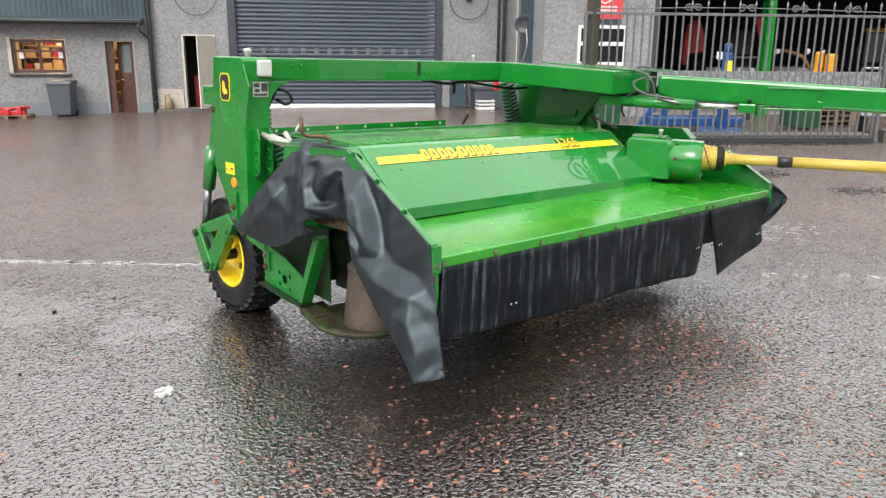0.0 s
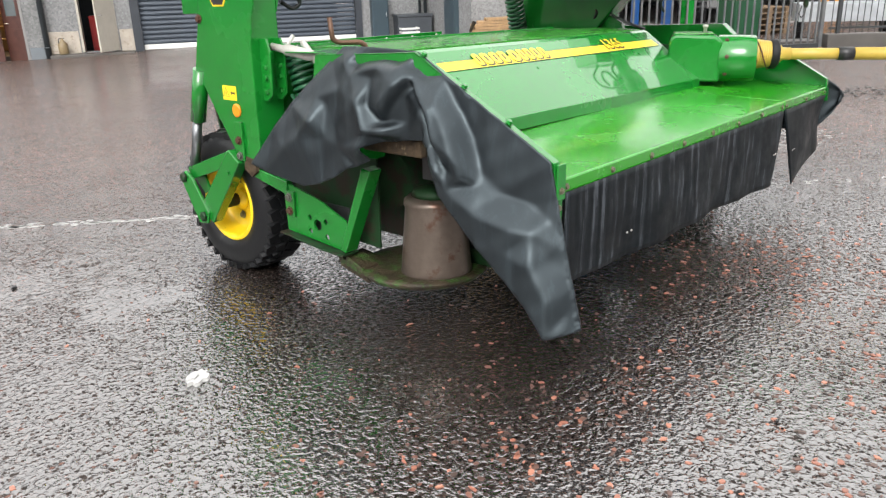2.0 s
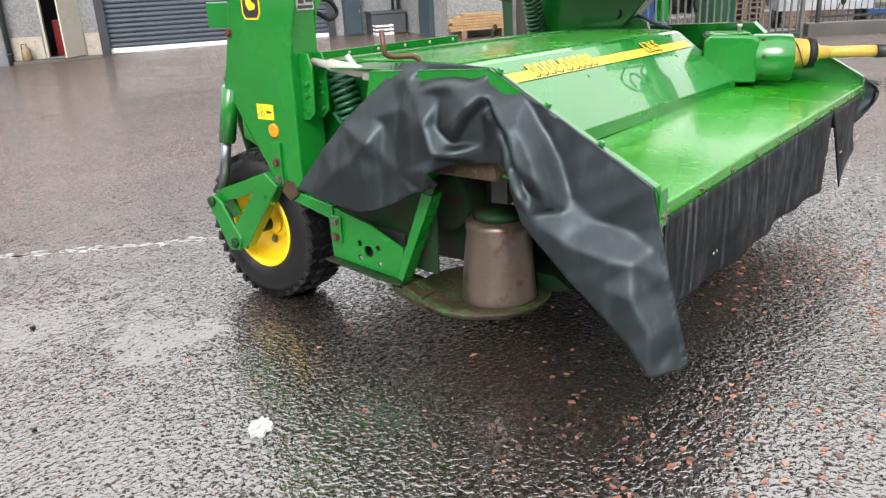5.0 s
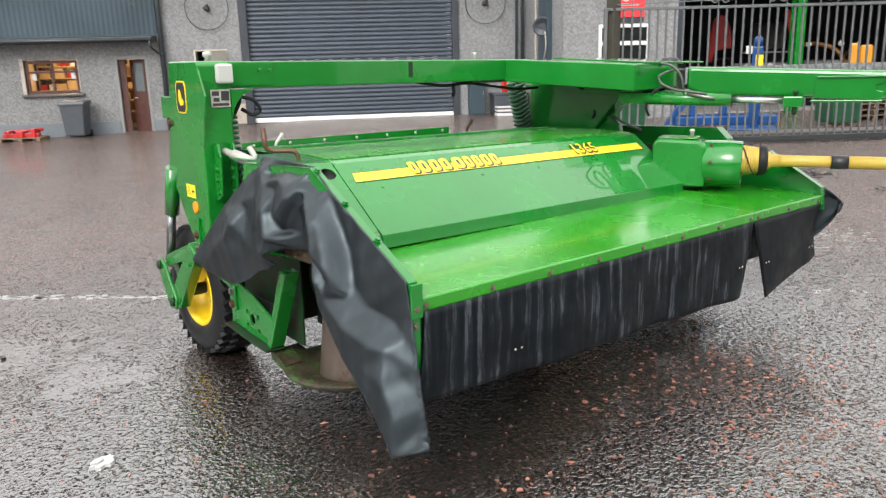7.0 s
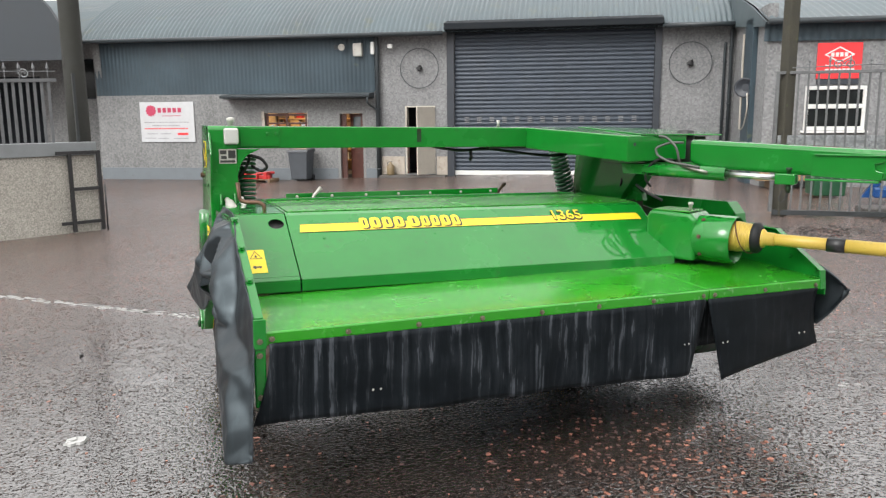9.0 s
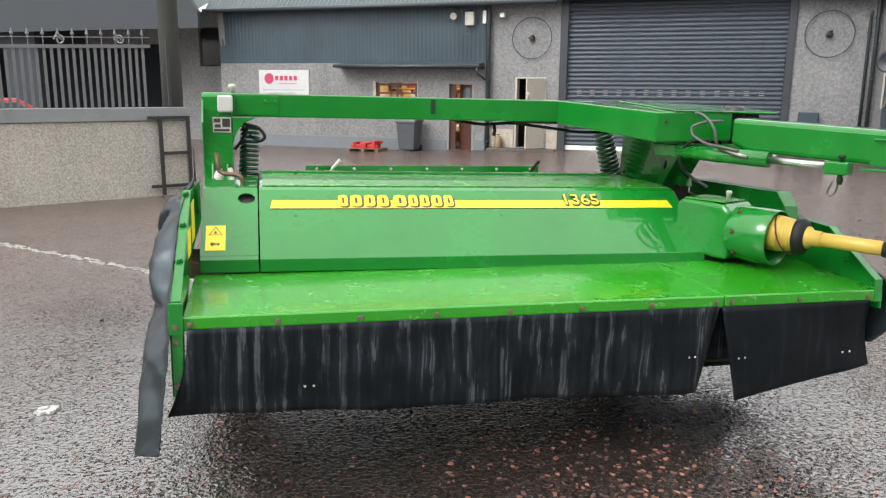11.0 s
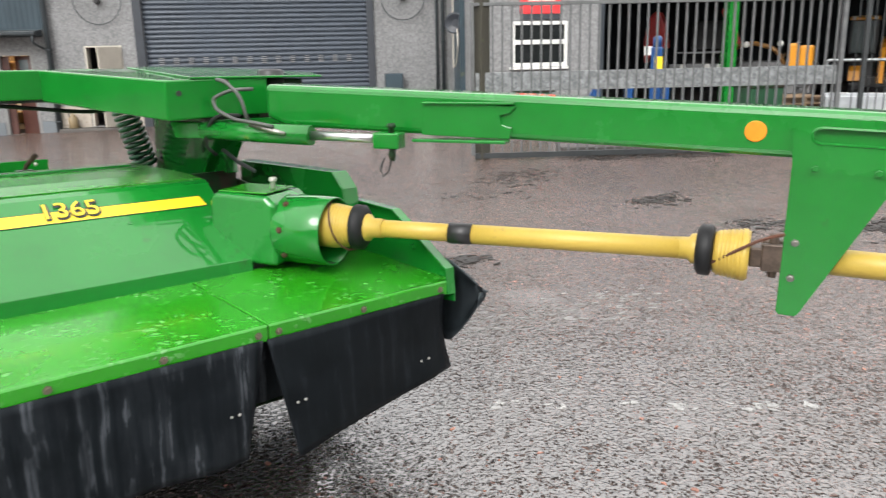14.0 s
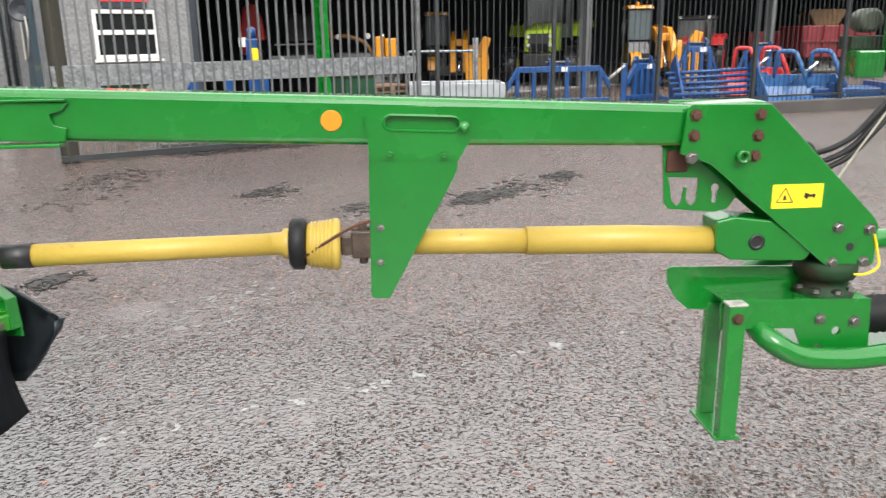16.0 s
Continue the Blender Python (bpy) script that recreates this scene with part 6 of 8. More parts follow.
def wheel(m):
    bm = bm_new()
    R, w = 0.390, 0.29
    prof = [(0.03, 0.215), (0.012, 0.235), (0.0, 0.27), (0.004, 0.32), (0.022, 0.362), (0.05, R - 0.008), (0.10, R - 0.002), (w / 2, R), (w - 0.10, R - 0.002), (w - 0.05, R - 0.008), (w - 0.022, 0.362), (w - 0.004, 0.32), (w, 0.27), (w - 0.012, 0.235), (w - 0.03, 0.215)]
    lathe(bm, (0, 0, 0), (1, 0, 0), prof, 56, close=False)
    wh = part("wheel", bm, M_tyre, mower, "black farm tyre with block tread on a yellow rim")
    for x0, x1, da in ((0.018, 0.075, 0.0), (0.085, 0.138, 0.05), (0.150, 0.205, 0.0), (0.215, 0.272, 0.05)):
        edge_in = x0 < 0.03 or x1 > 0.26
        blk = bm_new()
        box(blk, x0, x1, -0.024, 0.024, R - (0.030 if edge_in else 0.012), R + (-0.002 if edge_in else 0.008), Matrix.Rotation(0.35 if x0 < 0.14 else -0.35, 4, "Z"))
        me = mesh_of("tread_block", blk)
        me.materials.append(M_tyre)
        for k in range(34):
            ob = new("tread_block", me)
            ob.parent = wh
            ob.matrix_basis = Matrix.Rotation(k * math.tau / 34 + da, 4, "X")
    wh.matrix_basis = m
    rim = bm_new()
    lathe(rim, (0, 0, 0), (1, 0, 0), [(0.022, 0.222), (0.014, 0.214), (0.018, 0.200), (0.05, 0.192), (0.11, 0.178), (0.135, 0.150), (0.138, 0.085), (0.120, 0.070), (0.115, 0.0)], 48, close=False)
    part("rim", rim, M_rim, wh, "bright yellow rim")
    hub = bm_new()
    lathe(hub, (0.115, 0, 0), (-1, 0, 0), [(0, 0.062), (0.02, 0.058), (0.03, 0.040), (0.04, 0.036), (0.043, 0.02)], 24)
    part("hub", hub, M_rim, wh)
    for k in range(5):
        bolt(B_big, wh, (0.135, 0.110 * math.cos(k * math.tau / 5), 0.110 * math.sin(k * math.tau / 5)), (-1, 0, 0))
    return wh


wheel(Matrix.Translation((0.02, 2.19, 0.392)))
wheel(Matrix.Translation((3.02, 2.19, 0.392 + 0.0175 * 3.1)) @ Matrix.Rotation(math.pi, 4, "Z"))
part("axle", tube(bm_new(), [(-0.04, 2.19, 0.395), (0.16, 2.19, 0.395)], 0.035, 12), M_grimeshade, mower)
part("wheel_link", slab(bm_new(), [(2.24, 0.42), (2.15, 0.42), (2.18, 0.35), (2.28, 0.29)], 0, -0.055, -0.01), M_grimeshade, mower)


# curtains
def sheet(name, n, m, at, mat, label, thick=0.007):
    """A hanging sheet: at(i/n, j/m) gives its points."""
    bm = bm_new()
    g = [[bm.verts.new(at(i / n, j / m)) for j in range(m + 1)] for i in range(n + 1)]
    for i in range(n):
        for j in range(m):
            f = bm.faces.new([g[i][j], g[i + 1][j], g[i + 1][j + 1], g[i][j + 1]])
            f.smooth = True
    ob = part(name, bm, mat, mower, label)
    mod = ob.modifiers.new("thick", "SOLIDIFY")
    mod.thickness, mod.offset = thick, 0
    return ob


def front_at(a, b):
    u = 0.0 + a * 2.388
    zb = np.interp(u, [0.0, 0.47, 1.42, 2.42], [0.428, 0.402, 0.385, 0.362])
    z = 0.785 + (zb - 0.785) * b
    u2 = u - 0.085 * b * b * max(0, 1 - a * 9) - 0.085 * b * max(0, a * 12 - 11)
    v = -0.012 + 0.012 * b * math.sin(u * 5.1) + 0.010 * b * math.sin(u * 13 + 1) - 0.03 * b * b * max(0, 1 - a * 14)
    return (u2, v - 0.02 * b * (1 - b), z)


cur = sheet("front_curtain", 72, 14, front_at, M_sheet, "long black rubber curtain with washed streaks")
for u, z in ((0.463, 0.522), (0.500, 0.522), (2.245, 0.548), (2.275, 0.548)):
    bolt(STUD, cur, (u, -0.030, z), (0, -1, 0)).name = "stud"


def flap_at(a, b):
    u = 2.405 + a * 0.822
    zb = 0.336 + (0.437 - 0.336) * a
    z = 0.785 + (zb - 0.785) * b
    v = -0.012 - 0.065 * b * (1 - a) ** 2 - 0.02 * math.sin(b * math.pi) * math.sin(a * 5) + 0.03 * b * max(0, a * 8 - 7)
    return (u + 0.072 * b * (1 - a) + 0.025 * a * b + 0.04 * b * b * max(0, a * 8 - 7), v, z)


fl = sheet("end_curtain", 28, 14, flap_at, M_endsheet, "short black rubber curtain that hangs forward")
for u, v, z in ((2.488, -0.060, 0.540), (2.522, -0.058, 0.541), (3.085, -0.034, 0.530), (3.125, -0.034, 0.532)):
    bolt(STUD, fl, (u, v, z), (0, -1, 0)).name = "stud"
sheet("inner_curtain", 20, 6, lambda a, b: (0.1 + 3.1 * a, 0.30 + 0.01 * math.sin(a * 30), 0.80 - 0.39 * b), M_sheet, "")


def right_tip(a, b):
    # folded corner of the right-hand side flap
    v = 0.95 - 1.07 * a
    top = np.interp(v, [-0.12, 0.05, 0.4, 0.95], [0.775, 0.90, 0.98, 0.98])
    bot = np.interp(v, [-0.12, 0.05, 0.3, 0.95], [0.770, 0.54, 0.52, 0.52])
    v = max(v, -0.075 + 0.05 * (b - 0.5) ** 2)
    return (3.315 + 0.07 * max(0, a * 5 - 4) + 0.03 * math.sin(b * 3.1) * (0.3 + a), v, top + (bot - top) * b)


sheet("side_curtain", 24, 10, right_tip, M_tarp, "black side sheet with a folded corner")


def draped_flap():
    """The torn side flap, thrown up over the end of the hood: its edges and folds as (v, z, how far it stands out)."""
    upper = [(1.589, 0.729, 0.208), (1.479, 0.892, 0.150), (1.373, 1.016, 0.115), (1.241, 1.136, 0.080), (1.142, 1.221, 0.052), (1.089, 1.270, 0.034), (0.960, 1.272, 0.030), (0.800, 1.269, 0.030), (0.653, 1.262, 0.036), (0.462, 1.161, 0.062), (0.236, 1.032, 0.063), (0.015, 0.904, 0.063), (-0.018, 0.776, 0.066), (-0.067, 0.612, 0.080), (-0.116, 0.466, 0.095), (-0.163, 0.318, 0.106)]
    lower = [(-0.119, 0.304, 0.165), (-0.067, 0.288, 0.212), (0.019, 0.389, 0.206), (0.133, 0.482, 0.198), (0.248, 0.569, 0.195), (0.347, 0.651, 0.185), (0.454, 0.741, 0.174), (0.493, 0.815, 0.160), (0.531, 0.910, 0.145), (0.587, 0.926, 0.100), (0.681, 0.916, 0.085), (0.804, 0.901, 0.095), (0.856, 0.882, 0.205), (0.867, 0.817, 0.120), (0.940, 0.783, 0.135), (0.998, 0.768, 0.145), (1.075, 0.719, 0.150), (1.179, 0.677, 0.155), (1.270, 0.657, 0.160), (1.397, 0.679, 0.180), (1.500, 0.700, 0.195)]
    arch_folds = [
        ((1.087, 1.266, 0.036), (1.023, 1.213, 0.085), (0.971, 1.169, 0.112), (0.853, 1.200, 0.118), (0.785, 1.212, 0.122), (0.711, 1.203, 0.120), (0.646, 1.179, 0.115)),
        ((0.650, 1.257, 0.040), (0.674, 1.219, 0.085), (0.691, 1.198, 0.120)),
        ((0.986, 1.206, 0.050), (0.935, 1.217, 0.045), (0.843, 1.227, 0.042), (0.749, 1.219, 0.048)),
        ((0.665, 1.209, 0.050), (0.617, 1.170, 0.058)),
        ((0.971, 1.169, 0.112), (0.886, 1.061, 0.178), (0.839, 0.952, 0.205), (0.854, 0.883, 0.208)),
        ((0.850, 1.158, 0.114), (0.854, 1.046, 0.140), (0.846, 0.935, 0.180)),
    ]
    strap_folds = [
        ((0.646, 1.179, 0.115), (0.684, 1.133, 0.165), (0.732, 1.063, 0.185), (0.789, 0.956, 0.195)),
        ((0.664, 1.119, 0.108), (0.727, 1.063, 0.120), (0.776, 0.981, 0.125), (0.655, 0.985, 0.105)),
        ((0.646, 1.179, 0.115), (0.584, 1.092, 0.125), (0.557, 1.022, 0.135), (0.531, 0.910, 0.145)),
        ((0.634, 1.175, 0.118), (0.524, 1.058, 0.170), (0.476, 0.948, 0.190), (0.456, 0.830, 0.190)),
        ((0.624, 1.137, 0.080), (0.539, 1.028, 0.092), (0.486, 0.934, 0.105), (0.445, 0.843, 0.140), (0.420, 0.774, 0.170)),
        ((0.607, 1.159, 0.085), (0.490, 1.077, 0.140), (0.416, 0.986, 0.168), (0.377, 0.889, 0.182), (0.356, 0.828, 0.172)),
    ]
    hanging_folds = [
        ((0.508, 1.166, 0.062), (0.418, 1.046, 0.070), (0.353, 0.944, 0.078), (0.303, 0.834, 0.098)),
        ((0.356, 0.828, 0.172), (0.299, 0.792, 0.122), (0.201, 0.765, 0.100), (0.082, 0.740, 0.082), (0.013, 0.760, 0.070)),
        ((0.454, 0.741, 0.174), (0.275, 0.699, 0.188), (0.114, 0.664, 0.182), (0.039, 0.656, 0.155), (0.001, 0.693, 0.090)),
        ((0.128, 0.572, 0.198), (0.010, 0.534, 0.192), (-0.033, 0.556, 0.125), (-0.056, 0.428, 0.190), (-0.111, 0.395, 0.128)),
        ((1.023, 1.213, 0.085), (1.060, 1.095, 0.112), (1.077, 0.951, 0.128), (1.039, 0.851, 0.142), (0.994, 0.769, 0.150)),
        ((1.189, 1.054, 0.125), (1.180, 0.961, 0.190), (1.257, 0.884, 0.185), (1.366, 0.820, 0.185)),
        ((1.136, 1.035, 0.118), (1.127, 0.892, 0.145), (1.122, 0.765, 0.145)),
    ]
    rim = upper + lower
    knots, ways = [], []

    def knot(p):
        for i, q in enumerate(knots):
            if abs(q[0] - p[0]) + abs(q[1] - p[1]) < 0.004:
                return i
        knots.append(p)
        return len(knots) - 1
    for line in [rim + rim[:1]] + arch_folds + strap_folds + hanging_folds:
        ids = [knot(p) for p in line]
        ways += list(zip(ids, ids[1:]))
    kv, _, kf, origin, *_ = geometry.delaunay_2d_cdt([Vector(k[:2]) for k in knots], ways, [], 0, 1e-6)
    stand = [knots[o[0]][2] if o else min(knots, key=lambda k: (k[0] - c.x) ** 2 + (k[1] - c.y) ** 2)[2] for o, c in zip(origin, kv)]

    def out(p):
        best, far = 0.1, 9.0
        for f in kf:
            a, b, c = (kv[i] for i in f)
            det = (b.y - c.y) * (a.x - c.x) + (c.x - b.x) * (a.y - c.y)
            if abs(det) < 1e-9:
                continue
            l0 = ((b.y - c.y) * (p[0] - c.x) + (c.x - b.x) * (p[1] - c.y)) / det
            l1 = ((c.y - a.y) * (p[0] - c.x) + (a.x - c.x) * (p[1] - c.y)) / det
            miss = max(0.0, -min(l0, l1, 1 - l0 - l1))
            if miss < far:
                far, best = miss, l0 * stand[f[0]] + l1 * stand[f[1]] + (1 - l0 - l1) * stand[f[2]]
            if miss < 1e-6:
                break
        return best
    dense = []
    for (x0, y0, _), (x1, y1, _) in zip(rim, rim[1:] + rim[:1]):
        k = max(1, int(math.hypot(x1 - x0, y1 - y0) / 0.012))
        dense += [(x0 + (x1 - x0) * i / k, y0 + (y1 - y0) * i / k) for i in range(k)]
    n = len(dense)

    def inside(p):
        hit = False
        for i in range(n):
            (x0, y0), (x1, y1) = dense[i], dense[(i + 1) % n]
            if (y0 > p[1]) != (y1 > p[1]) and p[0] < (x1 - x0) * (p[1] - y0) / (y1 - y0) + x0:
                hit = not hit
        return hit
    pts = [Vector(p) for p in dense]
    v, row = -0.2, 0
    while v < 1.75:
        z = 0.2 + (0.0055 if row % 2 else 0)
        while z < 1.3:
            if inside((v, z)) and min((v - a) ** 2 + (z - b) ** 2 for a, b in dense) > 0.006 ** 2:
                pts.append(Vector((v, z)))
            z += 0.011
        v += 0.0095
        row += 1
    vs, es, fs, *_ = geometry.delaunay_2d_cdt(pts, [(i, (i + 1) % n) for i in range(n)], [list(range(n))], 1, 1e-5)
    o = [out((p.x, p.y)) for p in vs]
    near = [set() for _ in vs]
    for f in fs:
        for i in f:
            near[i].update(f)
    def soften(o, times):
        for _ in range(times):
            o = [0.5 * q + 0.5 * sum(o[k] for k in near[i]) / max(1, len(near[i])) for i, q in enumerate(o)]
        return o
    o = soften(o, 2)
    broad = soften(o, 26)
    o = [q if i < n else max(0.03, q + 0.40 * (q - w)) for i, (q, w) in enumerate(zip(o, broad))]
    o = soften(o, 1)
    o = [q + 0.0016 * math.sin(p.x * 47 + p.y * 21) * math.sin(p.y * 39 - p.x * 17) for q, p in zip(o, vs)]
    bm = bm_new()
    bv = [bm.verts.new((-o[i], p.x, p.y)) for i, p in enumerate(vs)]
    for f in fs:
        try:
            bm.faces.new([bv[i] for i in f]).smooth = True
        except ValueError:
            pass
    ob = part("side_flap", bm, M_tarp, mower, "torn black rubber side flap draped in folds over the hood end")
    mod = ob.modifiers.new("thick", "SOLIDIFY")
    mod.thickness, mod.offset = 0.006, 0


draped_flap()

# gearbox, guard and drive shaft
AX = Vector((math.cos(radians(-63.8)), math.sin(radians(-63.8)), 0))
gm = Matrix.Translation((2.855, 0.625, 1.045)) @ Matrix.Rotation(radians(-63.8), 4, "Z")
gb = bm_new()
slab(gb, [(-0.29, -0.16), (0.045, -0.165), (0.045, 0.10), (0.0, 0.135), (-0.26, 0.145), (-0.29, 0.11)], 1, -0.135, 0.145, gm)
gear = part("gearbox_guard", gb, M_green, mower, "green boxed gearbox guard", bevel=0.034)
gear.modifiers["bevel"].segments = 4
part("guard_lid", slab(bm_new(), [(-0.26, -0.10), (-0.01, -0.11), (-0.01, 0.11), (-0.26, 0.11)], 2, 0.1415, 0.1470, gm), M_deck, gear, bevel=0.002)
cyl = bm_new()
lathe(cyl, gm @ Vector((0.025, 0, -0.02)), AX, [(0.0, 0.143), (0.012, 0.150), (0.15, 0.150), (0.232, 0.147), (0.236, 0.143), (0.232, 0.138), (0.05, 0.136)], 40, close=False)
part("shaft_guard", cyl, M_green, gear, "round green shaft guard", smooth=True)
part("guard_inside", lathe(bm_new(), gm @ Vector((0.03, 0, -0.02)), AX, [(0, 0.137), (0.02, 0.137)], 24), M_black, gear)
for k in (2.2, 3.0, 3.8):
    bolt(B_speck, gear, gm @ Vector((0.075, 0.150 * math.cos(k), -0.02 + 0.150 * math.sin(k))), gm.to_3x3() @ Vector((0, math.cos(k), math.sin(k))))
part("filler", lathe(bm_new(), gm @ Vector((-0.06, 0.02, 0.145)), (0, 0, 1), [(0, 0.012), (0.03, 0.012), (0.035, 0.018), (0.05, 0.016)], 10), M_alu, gear)

DM = pose(4.97, 3.655, 0, 0, 0, -60)      # drawbar frame: a along it, b away from the yard
DL = MW.inverted() @ DM


def dpart(name, bm, mat, label="", bevel=0.0, parent=None, smooth=False):
    ob = part(name, bm, mat, parent or mower, label, bevel, smooth)
    if not parent:
        ob.matrix_basis = DL
    return ob


jr = [(-0.06, 0.094), (0.012, 0.095)]
for k in range(7):
    h = 0.018 + k * 0.0135
    jr += [(h, 0.095 - 0.002 * k), (h + 0.008, 0.095 - 0.002 * k), (h + 0.009, 0.090 - 0.002 * k), (h + 0.0128, 0.090 - 0.002 * k)]
jr += [(0.120, 0.072)]
y0 = Vector((0.362, -0.085, 1.000))
shaft_dir = (Vector((1.80, 0.03, 0.985)) - y0).normalized()
jo = dpart("joint_cone", lathe(bm_new(), y0, shaft_dir, jr, 32), M_pto, "yellow ribbed joint cone")
dpart("collar", lathe(bm_new(), y0 + shaft_dir * 0.105, shaft_dir, [(0, 0.080), (0.006, 0.096), (0.040, 0.094), (0.055, 0.074), (0.058, 0.045)], 28), M_rubber, "", 0, jo)
dpart("sleeve", lathe(bm_new(), y0 + shaft_dir * 0.155, shaft_dir, [(0, 0.060), (0.02, 0.056), (0.03, 0.042), (0.08, 0.040)], 24), M_pto, "", 0, jo)
sh = dpart("drive_shaft", tube(bm_new(), [y0 + shaft_dir * 0.16, y0 + shaft_dir * 0.60], 0.0365, 24), M_pto, "yellow plastic drive shaft tube")
dpart("shaft_tube", tube(bm_new(), [y0 + shaft_dir * 0.58, Vector((1.80, 0.03, 0.985))], 0.0395, 24), M_pto, "", 0, sh)
dpart("black_band", tube(bm_new(), [y0 + shaft_dir * 0.525, y0 + shaft_dir * 0.622], 0.0425, 24), M_black, "black band on the shaft", 0, sh)
c2 = Vector((1.80, 0.03, 0.985))
j2 = dpart("joint_cone", lathe(bm_new(), Vector((2.02, 0.03, 0.975)), (-1, 0, 0.03), [(0.0, 0.086)] + jr[1:], 32), M_pto, "yellow ribbed joint cone")
dpart("collar", lathe(bm_new(), c2 + Vector((0.035, 0, 0)), (1, 0, -0.03), [(0, 0.045), (0.004, 0.078), (0.018, 0.094), (0.055, 0.094), (0.062, 0.078)], 28), M_rubber, "", 0, j2)
dpart("sleeve", lathe(bm_new(), c2 + Vector((-0.05, 0, 0)), (1, 0, 0), [(0, 0.040), (0.06, 0.042), (0.07, 0.055), (0.10, 0.058)], 24), M_pto, "", 0, j2)
uj = bm_new()
box(uj, 2.02, 2.08, 0.0, 0.06, 0.94, 1.01)
box(uj, 2.06, 2.16, -0.015, 0.010, 0.93, 1.03)
box(uj, 2.06, 2.16, 0.055, 0.080, 0.93, 1.03)
tube(uj, [(2.10, 0.03, 0.90), (2.10, 0.03, 1.06)], 0.016, 10)
dpart("universal_joint", uj, surface("rusted_grease", (0.085, 0.062, 0.048), 0.5, 0.5, vary=0.5, scale=20), "rusty greased universal joint", 0.006)
chain_pts = [Vector((0.36 + 0.012 * k, -0.085 - 0.098 * math.sin(k * 0.35), 1.0 + 0.098 * math.cos(k * 0.35))) for k in range(14)]
dpart("safety_chain", tube(bm_new(), chain_pts, 0.004, 6), M_rust, "thin safety chain", 0, jo)
dpart("safety_chain", tube(bm_new(), [Vector((1.86 + 0.03 * k, 0.03 - 0.09 * math.cos(0.9 - k * 0.16), 0.985 + 0.092 * math.sin(-0.6 + k * 0.22))) for k in range(10)], 0.006, 6), M_rust, "thin rusty safety chain", 0, j2)
s2 = dpart("rear_shaft_tube", tube(bm_new(), [(2.24, 0.05, 0.970), (2.72, 0.05, 0.956)], 0.047, 24), M_pto, "yellow shaft guard tube")
dpart("shaft_tube", tube(bm_new(), [(2.70, 0.05, 0.957), (3.10, 0.05, 0.948), (3.46, 0.05, 0.930)], 0.053, 24), M_pto, "", 0, s2)

# drawbar
db = bm_new()
rows_ = [(0.0, 1.588, 1.445), (0.10, 1.584, 1.405), (1.1, 1.545, 1.372), (2.15, 1.500, 1.330), (3.30, 1.445, 1.297), (3.58, 1.456, 1.300)]
prev = None
for a, zt, zb in rows_:
    ring = [db.verts.new((a, b, z)) for b, z in ((0.0, zb), (0.16, zb), (0.16, zt), (0.0, zt))]
    if prev:
        for i in range(4):
            db.faces.new([prev[i], prev[(i + 1) % 4], ring[(i + 1) % 4], ring[i]])
    else:
        db.faces.new(ring)
    prev = ring
db.faces.new(prev[::-1])
draw = dpart("drawbar", db, M_green, "long green box-section drawbar", 0.026)
draw.modifiers["bevel"].segments = 3
dpart("reflector", lathe(bm_new(), (2.01, 0.0, 1.422), (0, -1, 0), [(0, 0.036), (0.004, 0.036), (0.005, 0.034)], 28), M_orange, "round orange reflector", 0, draw)
dpart("channel", slab(bm_new(), [(0.77, 1.518), (1.155, 1.502), (1.13, 1.475), (1.09, 1.465), (1.10, 1.43), (1.14, 1.42), (1.13, 1.375), (0.76, 1.385)], 1, -0.016, -0.004), M_green, "", 0.003, draw)
dpart("channel_flange", slab(bm_new(), [(0.74, -0.07), (1.13, -0.07), (1.13, -0.004), (0.74, -0.004)], 2, 1.362, 1.374), M_green, "", 0.003, draw)
dpart("top_lip", slab(bm_new(), [(0.77, -0.03), (1.15, -0.03), (1.15, -0.004), (0.77, -0.004)], 2, 1.508, 1.516), M_green, "", 0.002, draw)
slot = [(2.215 + 0.027 * math.cos(a), 1.412 + 0.026 * math.sin(a)) for a in [math.pi / 2 + k * math.pi / 8 for k in range(9)]] + [(2.425 + 0.027 * math.cos(a), 1.402 + 0.026 * math.sin(a)) for a in [-math.pi / 2 + k * math.pi / 8 for k in range(9)]]
DFACE = Matrix(((1, 0, 0, 0), (0, 0, -1, -0.006), (0, 1, 0, 0), (0, 0, 0, 1)))
hp = dpart("hanger_top", plate([(2.125, 1.450), (2.145, 1.472), (2.49, 1.458), (2.485, 1.34), (2.445, 1.275), (2.135, 1.285)], [slot], 0.008, Matrix.Translation((0, -0.014, 0)) @ DFACE), M_green, "green hanger plate with a slot")
dpart("slot_rim", tube(bm_new(), [(x, -0.021, z) for x, z in slot + slot[:1]], 0.005, 6), M_green, "", 0, hp)
hb = dpart("shaft_hanger", slab(bm_new(), [(2.132, 1.30), (2.445, 1.29), (2.44, 1.235), (2.195, 0.785), (2.185, 0.775), (2.13, 0.778), (2.122, 0.79)], 1, -0.016, -0.006), M_green, "tapering green shaft hanger plate", 0.003)
for a, z in ((2.205, 1.303), (2.395, 1.294)):
    bolt(B_green, hp, (a, -0.020, z), (0, -1, 0))
for a, z in ((2.165, 1.042), (2.160, 0.915)):
    bolt(B_zinc, hb, (a, -0.016, z), (0, -1, 0))
dpart("eye_bolt", lathe(bm_new(), (2.465, -0.02, 1.39), (0, -1, 0.2), [(0, 0.010), (0.015, 0.018), (0.022, 0.018), (0.024, 0.006)], 12), M_green, "", 0, hp)

